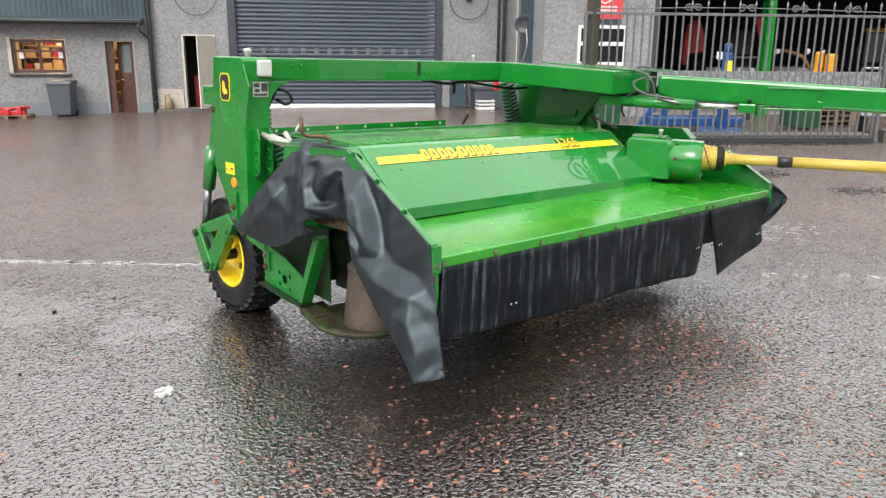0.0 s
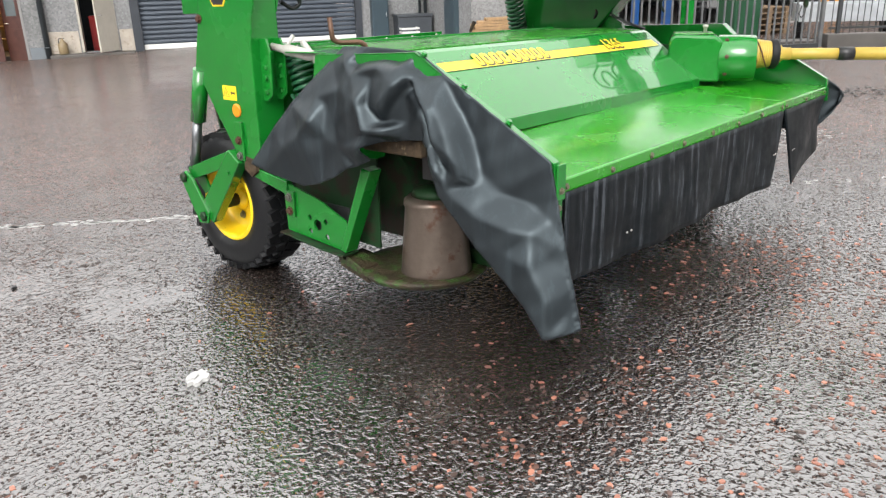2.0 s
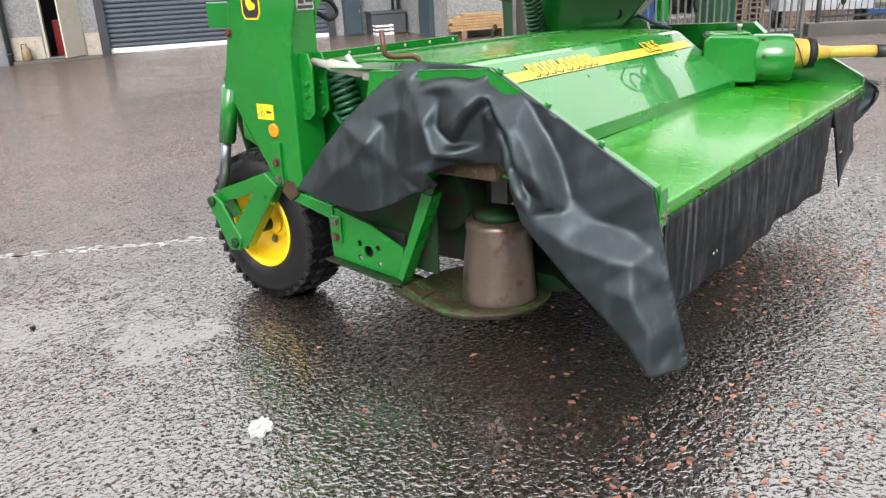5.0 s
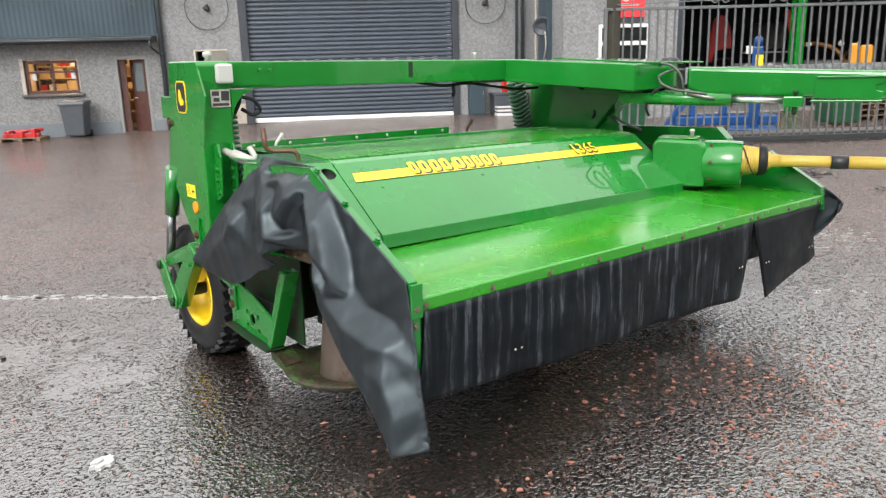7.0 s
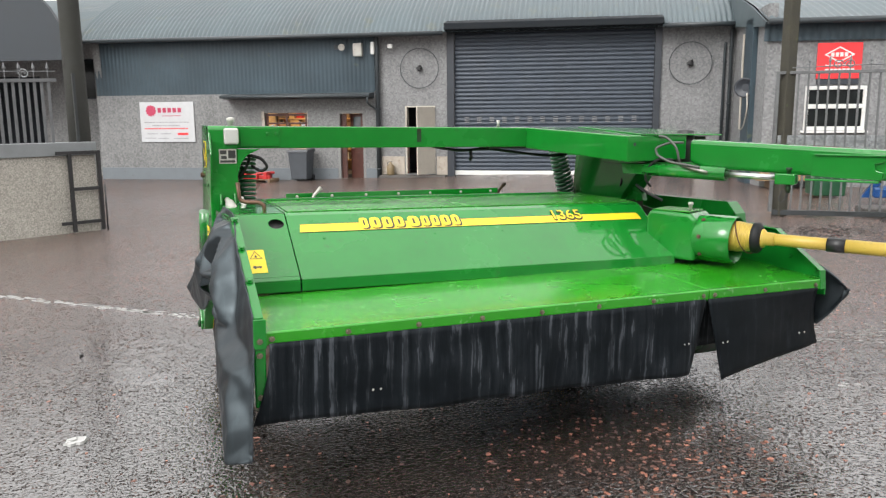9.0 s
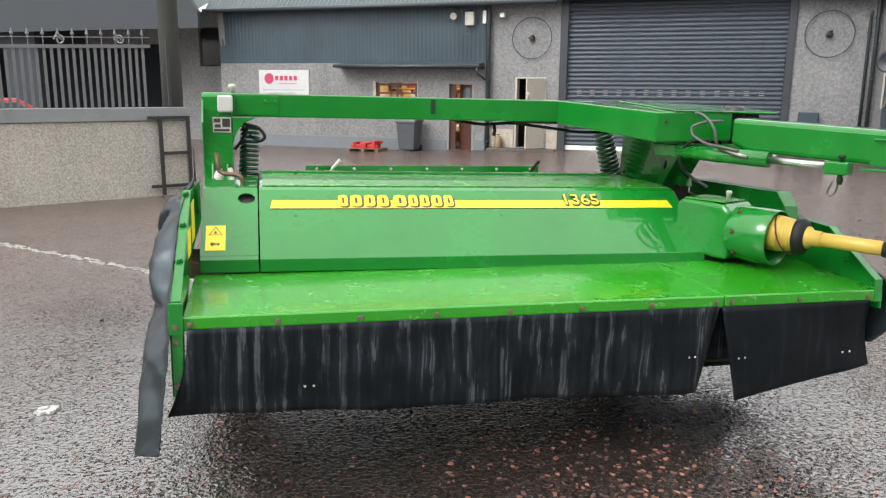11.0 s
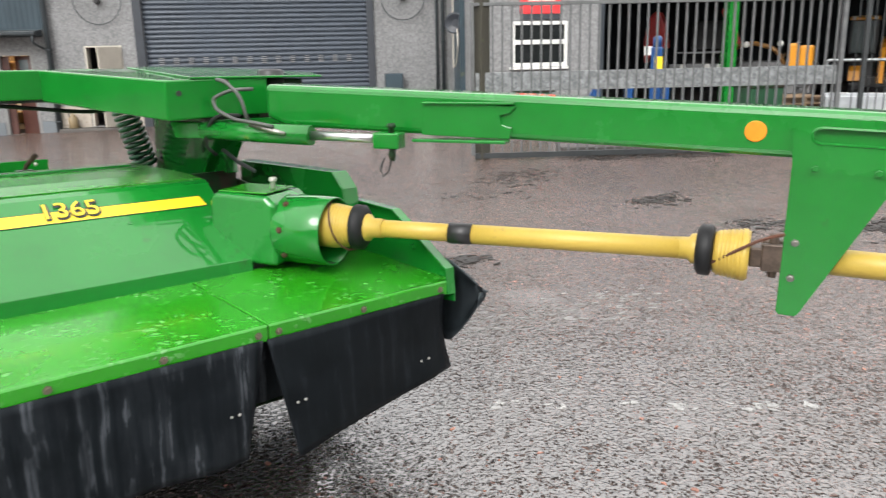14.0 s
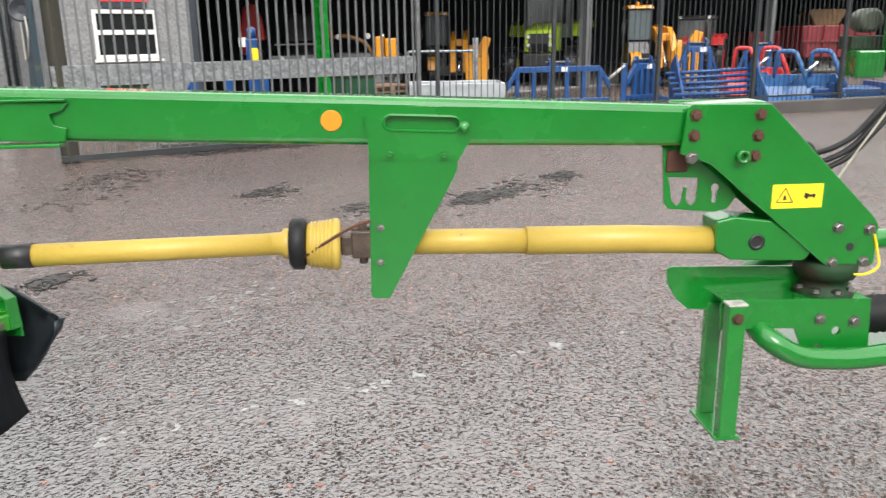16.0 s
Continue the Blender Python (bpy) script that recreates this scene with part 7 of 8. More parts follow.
# steering ram on the drawbar
st = dpart("steering_ram", tube(bm_new(), [(-0.26, -0.10, 1.395), (0.285, -0.085, 1.380)], 0.042, 18), M_green, "green steering ram")
dpart("ram_rod", tube(bm_new(), [(0.28, -0.085, 1.380), (0.60, -0.075, 1.372)], 0.0185, 14), M_steel, "bright ram rod", 0, st)
dpart("rod_eye", box(bm_new(), 0.585, 0.70, -0.115, -0.04, 1.335, 1.400), M_green, "", 0.008, st)
dpart("rod_pin", lathe(bm_new(), (0.655, -0.078, 1.285), (0, 0, 1), [(0, 0.010), (0.02, 0.016), (0.03, 0.016), (0.05, 0.011), (0.13, 0.011), (0.135, 0.019), (0.15, 0.017)], 12), M_grimeshade, "grimy pin", 0, st)
dpart("pin_loop", tube(bm_new(), [(0.63, -0.10, 1.30), (0.615, -0.11, 1.25), (0.63, -0.11, 1.225), (0.65, -0.10, 1.25), (0.655, -0.09, 1.29)], 0.004, 6), M_black, "", 0, st)
dpart("ram_lug", slab(bm_new(), [(-0.42, 1.43), (-0.24, 1.43), (-0.22, 1.36), (-0.40, 1.36)], 1, -0.13, -0.07), M_green, "", 0.006, st)
dpart("hose_union", tube(bm_new(), [(0.02, -0.145, 1.425), (0.14, -0.142, 1.40), (0.19, -0.140, 1.390)], [0.009, 0.013, 0.008], 8), M_zinc, "zinc hose union", 0, st)
for k, pts in enumerate((
        [(-0.17, -0.02, 1.60), (-0.15, -0.13, 1.615), (-0.09, -0.14, 1.605), (-0.02, -0.14, 1.545), (-0.004, -0.13, 1.455), (-0.01, -0.10, 1.43)],
        [(-0.01, -0.06, 1.57), (-0.09, -0.11, 1.57), (-0.165, -0.14, 1.535), (-0.150, -0.145, 1.49), (-0.06, -0.15, 1.447), (0.05, -0.15, 1.435), (0.14, -0.148, 1.42)],
        [(-0.06, -0.10, 1.46), (-0.16, -0.13, 1.465), (-0.22, -0.13, 1.40), (-0.245, -0.12, 1.33), (-0.22, -0.08, 1.28)])):
    dpart("hose", tube(bm_new(), bent(pts, 0.05, 6), 0.0082, 10), M_steelhose if k < 2 else M_hose, "hydraulic hose looped by the swivel")
for k, pts in enumerate((
        [(0.10, 1.83, 1.545), (0.30, 1.80, 1.50), (0.34, 1.80, 1.44), (0.30, 1.82, 1.41), (0.24, 1.84, 1.45)],
        [(0.14, 1.80, 1.54), (0.24, 1.82, 1.52), (0.20, 1.85, 1.42), (0.15, 1.86, 1.36)],
        [(1.55, 1.95, 1.562), (1.75, 1.90, 1.53), (1.95, 1.90, 1.55), (2.2, 1.90, 1.52), (2.45, 1.88, 1.49), (2.62, 1.85, 1.50)],
        [(2.90, 1.70, 1.50), (2.98, 1.60, 1.40), (2.92, 1.55, 1.30), (2.95, 1.6, 1.25)])):
    part("hose", tube(bm_new(), bent(pts, 0.08, 6), 0.010, 10), M_hose, mower, "black hydraulic hose")
part("hose_clip", tube(bm_new(), [(1.83, 1.90, 1.545), (1.84, 1.90, 1.49), (1.83, 1.90, 1.46)], 0.012, 8), M_hose, mower)

# hitch head
for b in (-0.026, 0.168):
    hk = dpart("hitch_plate", slab(bm_new(), [(3.262, 1.440), (3.275, 1.452), (3.57, 1.447), (4.01, 1.022), (4.035, 0.985), (4.035, 0.84), (4.02, 0.825), (3.87, 0.822), (3.84, 0.835), (3.36, 1.235), (3.245, 1.275)], 1, b, b + 0.014), M_green, "large green hitch side plate with rusty bolts", 0.004)
    if b < 0:
        for a, z, me in ((3.292, 1.412, B_rust), (3.290, 1.340, B_rust), (3.286, 1.262, B_big), (3.532, 1.410, B_rust), (3.528, 1.335, B_rust), (3.522, 1.262, B_rust), (3.875, 0.982, B_big), (4.00, 0.972, B_big), (3.865, 0.845, B_big), (3.99, 0.845, B_big)):
            bolt(me, hk, (a, b, z), (0, -1, 0))
        dpart("plate_tube", lathe(bm_new(), (3.47, b, 1.262), (0, -1, 0), [(0, 0.024), (0.03, 0.024), (0.031, 0.015), (0.01, 0.014)], 16), M_green, "", 0, hk)
        dpart("slot_hole", lathe(bm_new(), (3.93, b - 0.001, 0.905), (0, -1, 0), [(0, 0.016), (0.001, 0.016)], 14), M_ink, "", 0, hk)
        mlab = Matrix.Translation((3.70, b - 0.0005, 1.108)) @ Matrix(((1, 0, 0, 0), (0, 0, -1, 0), (0, 1, 0, 0), (0, 0, 0, 1)))
        warning_label(hk, mlab, 0.195, 0.090, False)
dpart("hitch_core", slab(bm_new(), [(3.30, 1.43), (3.56, 1.43), (4.0, 1.0), (4.0, 0.86), (3.86, 0.86), (3.40, 1.25), (3.28, 1.28)], 1, 0.02, 0.13), M_green, "", 0.004)
key = [(3.26 + x, 1.12 + z) for x, z in ((-0.03, 0.06), (0.09, 0.055), (0.085, -0.03), (0.065, -0.05), (0.045, -0.03), (0.045, 0.02), (0.035, 0.02), (0.03, -0.03), (0.01, -0.05), (-0.01, -0.03), (-0.02, 0.03))]
lk = dpart("lock_plate", plate([(3.205, 1.29), (3.34, 1.29), (3.50, 1.10), (3.47, 1.055), (3.42, 1.043), (3.24, 1.06), (3.222, 1.08)], [key, circle(3.415, 1.135, 0.016), [(3.405, 1.135), (3.425, 1.135), (3.425, 1.08), (3.405, 1.08)]], 0.010, Matrix.Translation((0, 0.05, 0)) @ DFACE), M_green, "dark green slotted lock plate")
dpart("lock_rust", box(bm_new(), 3.22, 3.30, 0.035, 0.05, 1.20, 1.28), M_rust, "", 0.004, lk)
ph = dpart("shaft_head", slab(bm_new(), [(3.405, 1.020), (3.47, 1.035), (3.62, 1.015), (3.80, 0.90), (3.76, 0.852), (3.47, 0.868), (3.41, 0.905)], 1, -0.015, 0.12), M_green, "green shaft head casting", 0.008)
dpart("bearing_hole", lathe(bm_new(), (3.565, -0.015, 0.935), (0, -1, 0), [(0, 0.030), (0.006, 0.030), (0.006, 0.020), (0.001, 0.018)], 20), M_black, "", 0, ph)
tt = dpart("turntable", lathe(bm_new(), (3.90, 0.07, 0.665), (0, 0, 1), [(0, 0.10), (0.03, 0.112), (0.055, 0.112), (0.06, 0.09), (0.10, 0.09), (0.105, 0.11), (0.13, 0.118), (0.17, 0.118), (0.175, 0.08)], 32), M_grimeshade, "grimy swivel turntable")
for k in range(8):
    bolt(B_big, tt, (3.90 + 0.098 * math.cos(k * 0.785), 0.07 + 0.098 * math.sin(k * 0.785), 0.72), (0, 0, 1))
part_b = dpart("headstock_front", plate([(3.435, 0.700), (3.452, 0.722), (3.62, 0.715), (4.03, 0.700), (4.045, 0.490), (3.80, 0.475), (3.775, 0.50), (3.735, 0.595), (3.56, 0.60), (3.44, 0.60)], [circle(3.905, 0.575, 0.018)], 0.014, Matrix.Translation((0, -0.040, 0)) @ DFACE), M_green, "green headstock side plate")
for a, z in ((3.832, 0.628), (3.972, 0.612), (3.835, 0.500)):
    bolt(B_big, part_b, (a, -0.046, z), (0, -1, 0))
dpart("headstock_back", slab(bm_new(), [(3.275, 0.805), (3.290, 0.815), (3.70, 0.800), (4.03, 0.785), (4.03, 0.62), (3.45, 0.630), (3.37, 0.635), (3.32, 0.678), (3.28, 0.745)], 1, 0.105, 0.117), M_green, "green headstock side plate", 0.003)
dpart("headstock_top", box(bm_new(), 3.47, 4.03, -0.046, 0.11, 0.688, 0.700), M_green, "", 0.003)
sl = dpart("stand_leg", box(bm_new(), 3.440, 3.508, -0.105, -0.052, 0.176, 0.715), M_green, "green parking stand leg", 0.005)
bolt(B_rust, sl, (3.474, -0.105, 0.665), (0, -1, 0))
dpart("leg_cap", box(bm_new(), 3.437, 3.511, -0.108, -0.050, 0.714, 0.722), M_alu, "", 0.002, sl)
dpart("stand_leg", box(bm_new(), 3.452, 3.512, 0.098, 0.145, 0.176, 0.66), M_green, "green parking stand leg", 0.005)
dpart("stand_foot", slab(bm_new(), [(3.425, -0.105), (3.525, -0.105), (3.525, 0.145), (3.425, 0.145)], 2, 0.164, 0.178), M_green, "", 0.003)
dpart("hitch_tube", tube(bm_new(), bent([(3.60, 0.05, 0.60), (3.60, -0.09, 0.575), (3.72, -0.11, 0.50), (3.95, -0.12, 0.485), (4.30, -0.12, 0.525), (4.75, -0.10, 0.60)], 0.14, 8), 0.043, 18), M_green, "bent green hitch tube")
dpart("hitch_tube", tube(bm_new(), bent([(3.60, 0.20, 0.60), (3.72, 0.36, 0.72), (4.10, 0.38, 0.80), (4.75, 0.34, 0.86)], 0.14, 8), 0.043, 18), M_green, "bent green hitch tube")
bel = [(0, 0.060)]
for k in range(9):
    bel += [(0.02 + k * 0.035, 0.078), (0.037 + k * 0.035, 0.062)]
dpart("bellows", lathe(bm_new(), (4.03, 0.06, 0.595), (1, 0, 0.02), bel, 24), M_rubber, "black rubber bellows")
dpart("tow_beam", box(bm_new(), 3.80, 4.70, -0.03, 0.22, 0.42, 0.485), M_green, "", 0.01)
for k, dz in enumerate((0.0, 0.042, 0.075)):
    dpart("hose", tube(bm_new(), bent([(3.74, 0.22, 1.235 - dz), (3.93, 0.26, 1.215 - dz), (4.08, 0.28, 1.265 - dz), (4.55, 0.28, 1.80 - dz)], 0.14, 8), 0.0125, 10), M_hose, "black hose rising from the hitch")
dpart("cable", tube(bm_new(), bent([(4.02, -0.03, 0.95), (4.06, -0.03, 0.82), (4.0, -0.03, 0.79), (3.94, -0.03, 0.80)], 0.04, 6), 0.005, 6), M_label, "thin yellow cord")
dpart("cord", tube(bm_new(), bent([(4.00, 0.02, 0.92), (3.84, 0.0, 1.11), (3.865, 0.0, 1.165), (3.934, 0.0, 1.272), (4.03, 0.0, 1.415), (4.50, 0.0, 2.05)], 0.06, 6), 0.0035, 6), M_cord, "thin pale cord")
dpart("hose_cap", lathe(bm_new(), (3.885, 0.24, 1.205), (-0.3, 0, 1), [(0, 0.020), (0.02, 0.030), (0.045, 0.028), (0.065, 0.014)], 12), M_rubber, "black hose cap")

# ---- machinery behind the fence and in the shed ----
def yard_at(k, d, turn=0.0, lift=0.0):
    """A place d metres before the end of the walk, k to its right for each metre, on the ground."""
    x = 3.70 + d * (0.9085 + 0.4179 * k)
    y = 0.44 + d * (0.4179 - 0.9085 * k)
    return pose(x, y, ground_z(x, y) + lift, 0, 0, -29 + turn)


def road_wheel(parent, x, y, r, w, hubmat):
    bm = bm_new()
    lathe(bm, (x - w / 2, y, r), (1, 0, 0), [(0.02, r * 0.55), (0, r * 0.8), (0.05, r * 0.97), (w * 0.5, r), (w - 0.05, r * 0.97), (w, r * 0.8), (w - 0.02, r * 0.55)], 28, close=False)
    wh = part("wheel", bm, M_tyre, parent)
    tr = bm_new()
    for k in range(18):
        box(tr, x - w * 0.46, x + w * 0.46, y - 0.03, y + 0.03, r * 0.95 + r, r * 1.02 + r, Matrix.Translation((0, y, r)) @ Matrix.Rotation(k * math.tau / 18, 4, "X") @ Matrix.Translation((0, -y, -r)))
    tagged(part("tread", tr, M_tyre, wh), kind="stuff")
    part("rim", lathe(bm_new(), (x - w * 0.4, y, r), (1, 0, 0), [(0, r * 0.56), (0.05, r * 0.5), (w * 0.3, r * 0.42), (w * 0.8, r * 0.55)], 24), hubmat, wh)
    return wh


def cab(parent, x0, x1, y0, y1, z0, z1, mat, roofmat):
    """Glazed cab: corner pillars, glass, a thick roof with lamps."""
    t = 0.07
    for x in (x0, x1 - t):
        for y in (y0, y1 - t):
            part("pillar", slab(bm_new(), [(x, y), (x + t, y), (x + t, y + t), (x, y + t)], 2, z0, z1), mat, parent, bevel=0.01)
    part("pane", box(bm_new(), x0 + t, x1 - t, y0 + 0.02, y0 + 0.035, z0 + 0.05, z1 - 0.05), M_cabglass, parent)
    part("pane", box(bm_new(), x0 + 0.02, x0 + 0.035, y0 + t, y1 - t, z0 + 0.05, z1 - 0.05), M_cabglass, parent)
    part("pane", box(bm_new(), x1 - 0.035, x1 - 0.02, y0 + t, y1 - t, z0 + 0.05, z1 - 0.05), M_cabglass, parent)
    part("seat", box(bm_new(), (x0 + x1) / 2 - 0.22, (x0 + x1) / 2 + 0.22, y1 - 0.45, y1 - 0.3, z0, z0 + 0.75), M_black, parent, bevel=0.05)
    part("cab_roof", slab(bm_new(), [(y0 - 0.12, z1), (y0 - 0.08, z1 + 0.1), (y0 + 0.2, z1 + 0.15), (y1, z1 + 0.13), (y1 + 0.05, z1)], 0, x0 - 0.05, x1 + 0.05), roofmat, parent, bevel=0.03)
    for x in (x0 + 0.12, x1 - 0.12):
        part("work_lamp", lathe(bm_new(), (x, y0 - 0.1, z1 + 0.06), (0, -1, 0), [(0, 0.06), (0.05, 0.07)], 14), M_lamp, parent)


def telehandler(m, label):
    th = thing("telehandler", m, label, "telehandler", "telehandlers")
    cab(th, -1.15, -0.10, 0.3, 1.8, 1.72, 2.92, M_black, M_mach)
    part("cab_base", slab(bm_new(), [(0.2, 0.75), (1.9, 0.75), (1.9, 1.72), (0.45, 1.72), (0.2, 1.25)], 0, -1.13, -0.12), M_black, th, bevel=0.04)
    part("chassis", box(bm_new(), -0.75, 1.55, 0.0, 3.6, 0.55, 0.95), M_black, th, bevel=0.05)
    part("engine_cover", slab(bm_new(), [(0.9, 0.85), (3.5, 0.85), (3.5, 1.55), (1.1, 1.75)], 0, 0.85, 1.55), M_mach, th, bevel=0.08)
    bm = bm_new()
    for x in (0.05, 0.62):
        slab(bm, [(-0.75, 0.72), (-0.45, 0.70), (-0.1, 1.55), (0.6, 1.86), (3.4, 2.05), (3.4, 2.36), (0.4, 2.22), (-0.35, 1.95), (-0.72, 1.35)], 0, x, x + 0.24)
    box(bm, 0.26, 0.65, -0.2, 3.3, 1.72, 2.0)
    part("boom", bm, M_mach, th, "orange-yellow twin-sided boom", bevel=0.03)
    part("boom_ram", tube(bm_new(), [(0.45, -0.55, 0.8), (0.45, 0.6, 1.6)], 0.07, 12), M_steel, th)
    car_ = part("tool_carrier", slab(bm_new(), [(0.78, 0.18), (1.02, 0.10), (1.25, 0.30), (1.50, 0.10), (1.74, 0.20), (1.82, 1.42), (1.60, 1.62), (1.46, 1.30), (1.02, 1.30), (0.94, 1.58), (0.72, 1.44)], 1, -1.05, -0.90), M_mach, th, "orange-yellow tool carrier", bevel=0.02)
    part("carrier_slot", box(bm_new(), 1.14, 1.36, -1.058, -1.05, 0.55, 1.15), M_black, car_)
    part("carrier_ear", slab(bm_new(), [(1.46, 1.42), (1.76, 1.46), (1.96, 2.00), (1.62, 2.10), (1.40, 1.80)], 1, -0.88, -0.60), M_mach, th, bevel=0.03)
    for x in (-0.80, 1.62):
        for y in (0.35, 3.0):
            road_wheel(th, x, y, 0.58, 0.42, M_mach)
        part("mudguard", slab(bm_new(), [(-0.35, 0.80), (-0.25, 1.15), (0.1, 1.32), (0.9, 1.30), (0.9, 1.24), (0.12, 1.24), (-0.18, 1.09), (-0.28, 0.78)], 0, x - 0.24, x + 0.24), M_mach, th, bevel=0.01)
    part("mirror", box(bm_new(), -1.45, -1.28, 0.2, 0.25, 2.0, 2.4), M_black, th, bevel=0.02)
    part("mirror_arm", tube(bm_new(), [(-1.15, 0.3, 2.5), (-1.36, 0.24, 2.5), (-1.36, 0.24, 2.38)], 0.018, 6), M_black, th)
    part("beacon", lathe(bm_new(), (-0.6, 1.2, 3.05), (0, 0, 1), [(0, 0.07), (0.14, 0.06), (0.16, 0.02)], 12), M_orange, th)
    return th


def tractor(m, paint, name_label, roof=None):
    th = thing("tractor", m, name_label, "tractor", "tractors in the shed")
    part("bonnet", slab(bm_new(), [(-1.6, 1.0), (-1.7, 1.25), (-1.55, 1.62), (-0.9, 1.75), (0.1, 1.85), (0.1, 1.0)], 0, -0.42, 0.42), paint, th, bevel=0.07)
    part("grille", slab(bm_new(), [(-1.62, 1.02), (-1.715, 1.25), (-1.60, 1.52), (-1.55, 1.52), (-1.5, 1.02)], 0, -0.30, 0.30), M_black, th, bevel=0.02)
    for x in (-0.36, 0.26):
        for z in (1.15, 1.38):
            part("headlight", box(bm_new(), x, x + 0.10, -1.735, -1.66, z, z + 0.1), M_lamp, th, bevel=0.02)
    part("chassis", box(bm_new(), -0.32, 0.32, -1.45, 1.4, 0.55, 1.02), M_black, th, bevel=0.04)
    cab(th, -0.72, 0.72, 0.15, 1.55, 1.35, 2.55, M_black, roof or paint)
    for x in (-0.95, 0.95):
        road_wheel(th, x, 1.1, 0.85, 0.5, paint if paint is M_red else M_rim)
        road_wheel(th, x * 0.93, -1.05, 0.58, 0.42, paint if paint is M_red else M_rim)
        part("mudguard", slab(bm_new(), [(0.2, 1.45), (0.45, 1.78), (1.1, 1.92), (1.7, 1.75), (1.65, 1.68), (1.1, 1.82), (0.5, 1.70), (0.28, 1.42)], 0, x - 0.28, x + 0.28), paint, th, bevel=0.02)
    part("exhaust", tube(bm_new(), [(0.5, 0.05, 1.8), (0.5, 0.05, 2.7)], 0.05, 10), M_black, th)
    part("weight_block", box(bm_new(), -0.4, 0.4, -2.05, -1.7, 0.6, 0.98), M_black, th, bevel=0.05)
    return th


def fork_frame(m, w, h, label):
    """Blue headstock frame with uprights, braces and tines."""
    th = thing("bale_fork", m, label, "implement", "blue implements by the fence")
    part("top_bar", box(bm_new(), -w / 2 + 0.25, w / 2 - 0.25, -0.07, 0.07, h - 0.14, h), M_blue, th, bevel=0.015)
    part("bottom_bar", box(bm_new(), -w / 2, w / 2, -0.08, 0.08, 0.06, 0.22), M_blue, th, bevel=0.015)
    n = max(3, int(w / 0.48))
    for k in range(n + 1):
        x = -w / 2 + 0.25 + (w - 0.5) * k / n
        part("upright", box(bm_new(), x - 0.05, x + 0.05, -0.06, 0.06, 0.22, h - 0.14), M_blue, th, bevel=0.012)
    for sgn in (-1, 1):
        part("brace", slab(bm_new(), [(sgn * (w / 2 - 0.25), h), (sgn * (w / 2 - 0.25), h - 0.16), (sgn * (w / 2), 0.40), (sgn * (w / 2), 0.62)], 1, -0.06, 0.06), M_blue, th, bevel=0.012)
    for k in range(5):
        x = -w / 2 + 0.1 + (w - 0.2) * k / 4
        part("tine", tube(bm_new(), [(x, -0.05, 0.14), (x, -0.8, 0.10), (x, -1.1, 0.12)], [0.03, 0.026, 0.006], 8), M_blue, th)
    for x in (-0.26, 0.20):
        part("hitch_lug", slab(bm_new(), [(-0.10, h - 0.2), (0.16, h - 0.2), (0.18, h + 0.02), (0.06, h + 0.20), (-0.06, h + 0.16)], 0, x, x + 0.03), M_blue, th, bevel=0.006)
    part("hitch_pin", tube(bm_new(), [(-0.32, 0.05, h + 0.10), (0.30, 0.05, h + 0.10)], 0.028, 10), M_fence, th)
    part("hitch_plate", slab(bm_new(), [(-0.30, h - 0.01), (-0.22, h + 0.08), (0.16, h + 0.08), (0.28, h - 0.01)], 1, 0.09, 0.12), M_blue, th, bevel=0.01)
    part("decal", box(bm_new(), 0.05, 0.22, -0.078, -0.071, h - 0.13, h - 0.02), M_white, th, "white maker's label")
    return th


def bucket(m, w, h, mat, label):
    th = thing("loader_bucket", m, label, "bucket", "loader buckets")
    prof = [(-0.75, 0.05), (-0.2, 0.02), (0.10, 0.14), (0.22, 0.4), (0.20, h), (0.17, h), (0.18, 0.41), (0.07, 0.17), (-0.2, 0.05), (-0.75, 0.07)]
    part("shell", slab(bm_new(), prof, 0, -w / 2, w / 2), mat, th, bevel=0.008)
    for x in (-w / 2, w / 2 - 0.03):
        part("side", slab(bm_new(), [(-0.72, 0.05), (0.1, 0.12), (0.2, h), (0.02, h), (-0.6, 0.3)], 0, x, x + 0.03), mat, th, bevel=0.006)
    for x in (-w * 0.28, w * 0.18):
        part("grab_arm", tube(bm_new(), bent([(x, 0.20, h * 0.9), (x, 0.10, h + 0.55), (x + 0.35, -0.1, h + 0.55), (x + 0.62, -0.45, h * 0.6)], 0.12), 0.055, 8), mat, th)
    part("ram", tube(bm_new(), [(-w * 0.05, 0.1, h * 0.7), (w * 0.2, -0.2, h + 0.3)], 0.04, 10), M_steel, th)
    return th


telehandler(yard_at(0.008, 29.0, -38) @ Matrix.Diagonal((0.76, 0.80, 0.90, 1)), "orange-yellow telescopic handler with a pale cab, at the shed mouth")
telehandler(yard_at(0.263, 28.5, -40) @ Matrix.Diagonal((0.78, 0.80, 0.92, 1)), "orange-yellow telescopic handler beside a lime-green tractor")
tractor(yard_at(0.130, 31.0, -52) @ Matrix.Scale(1.28, 4), M_lime, "lime-green tractor with lit headlights in the shed", M_white)
tractor(yard_at(0.312, 33.0, -62) @ Matrix.Scale(0.95, 4), M_red, "red tractor half hidden behind blue implements", M_black)

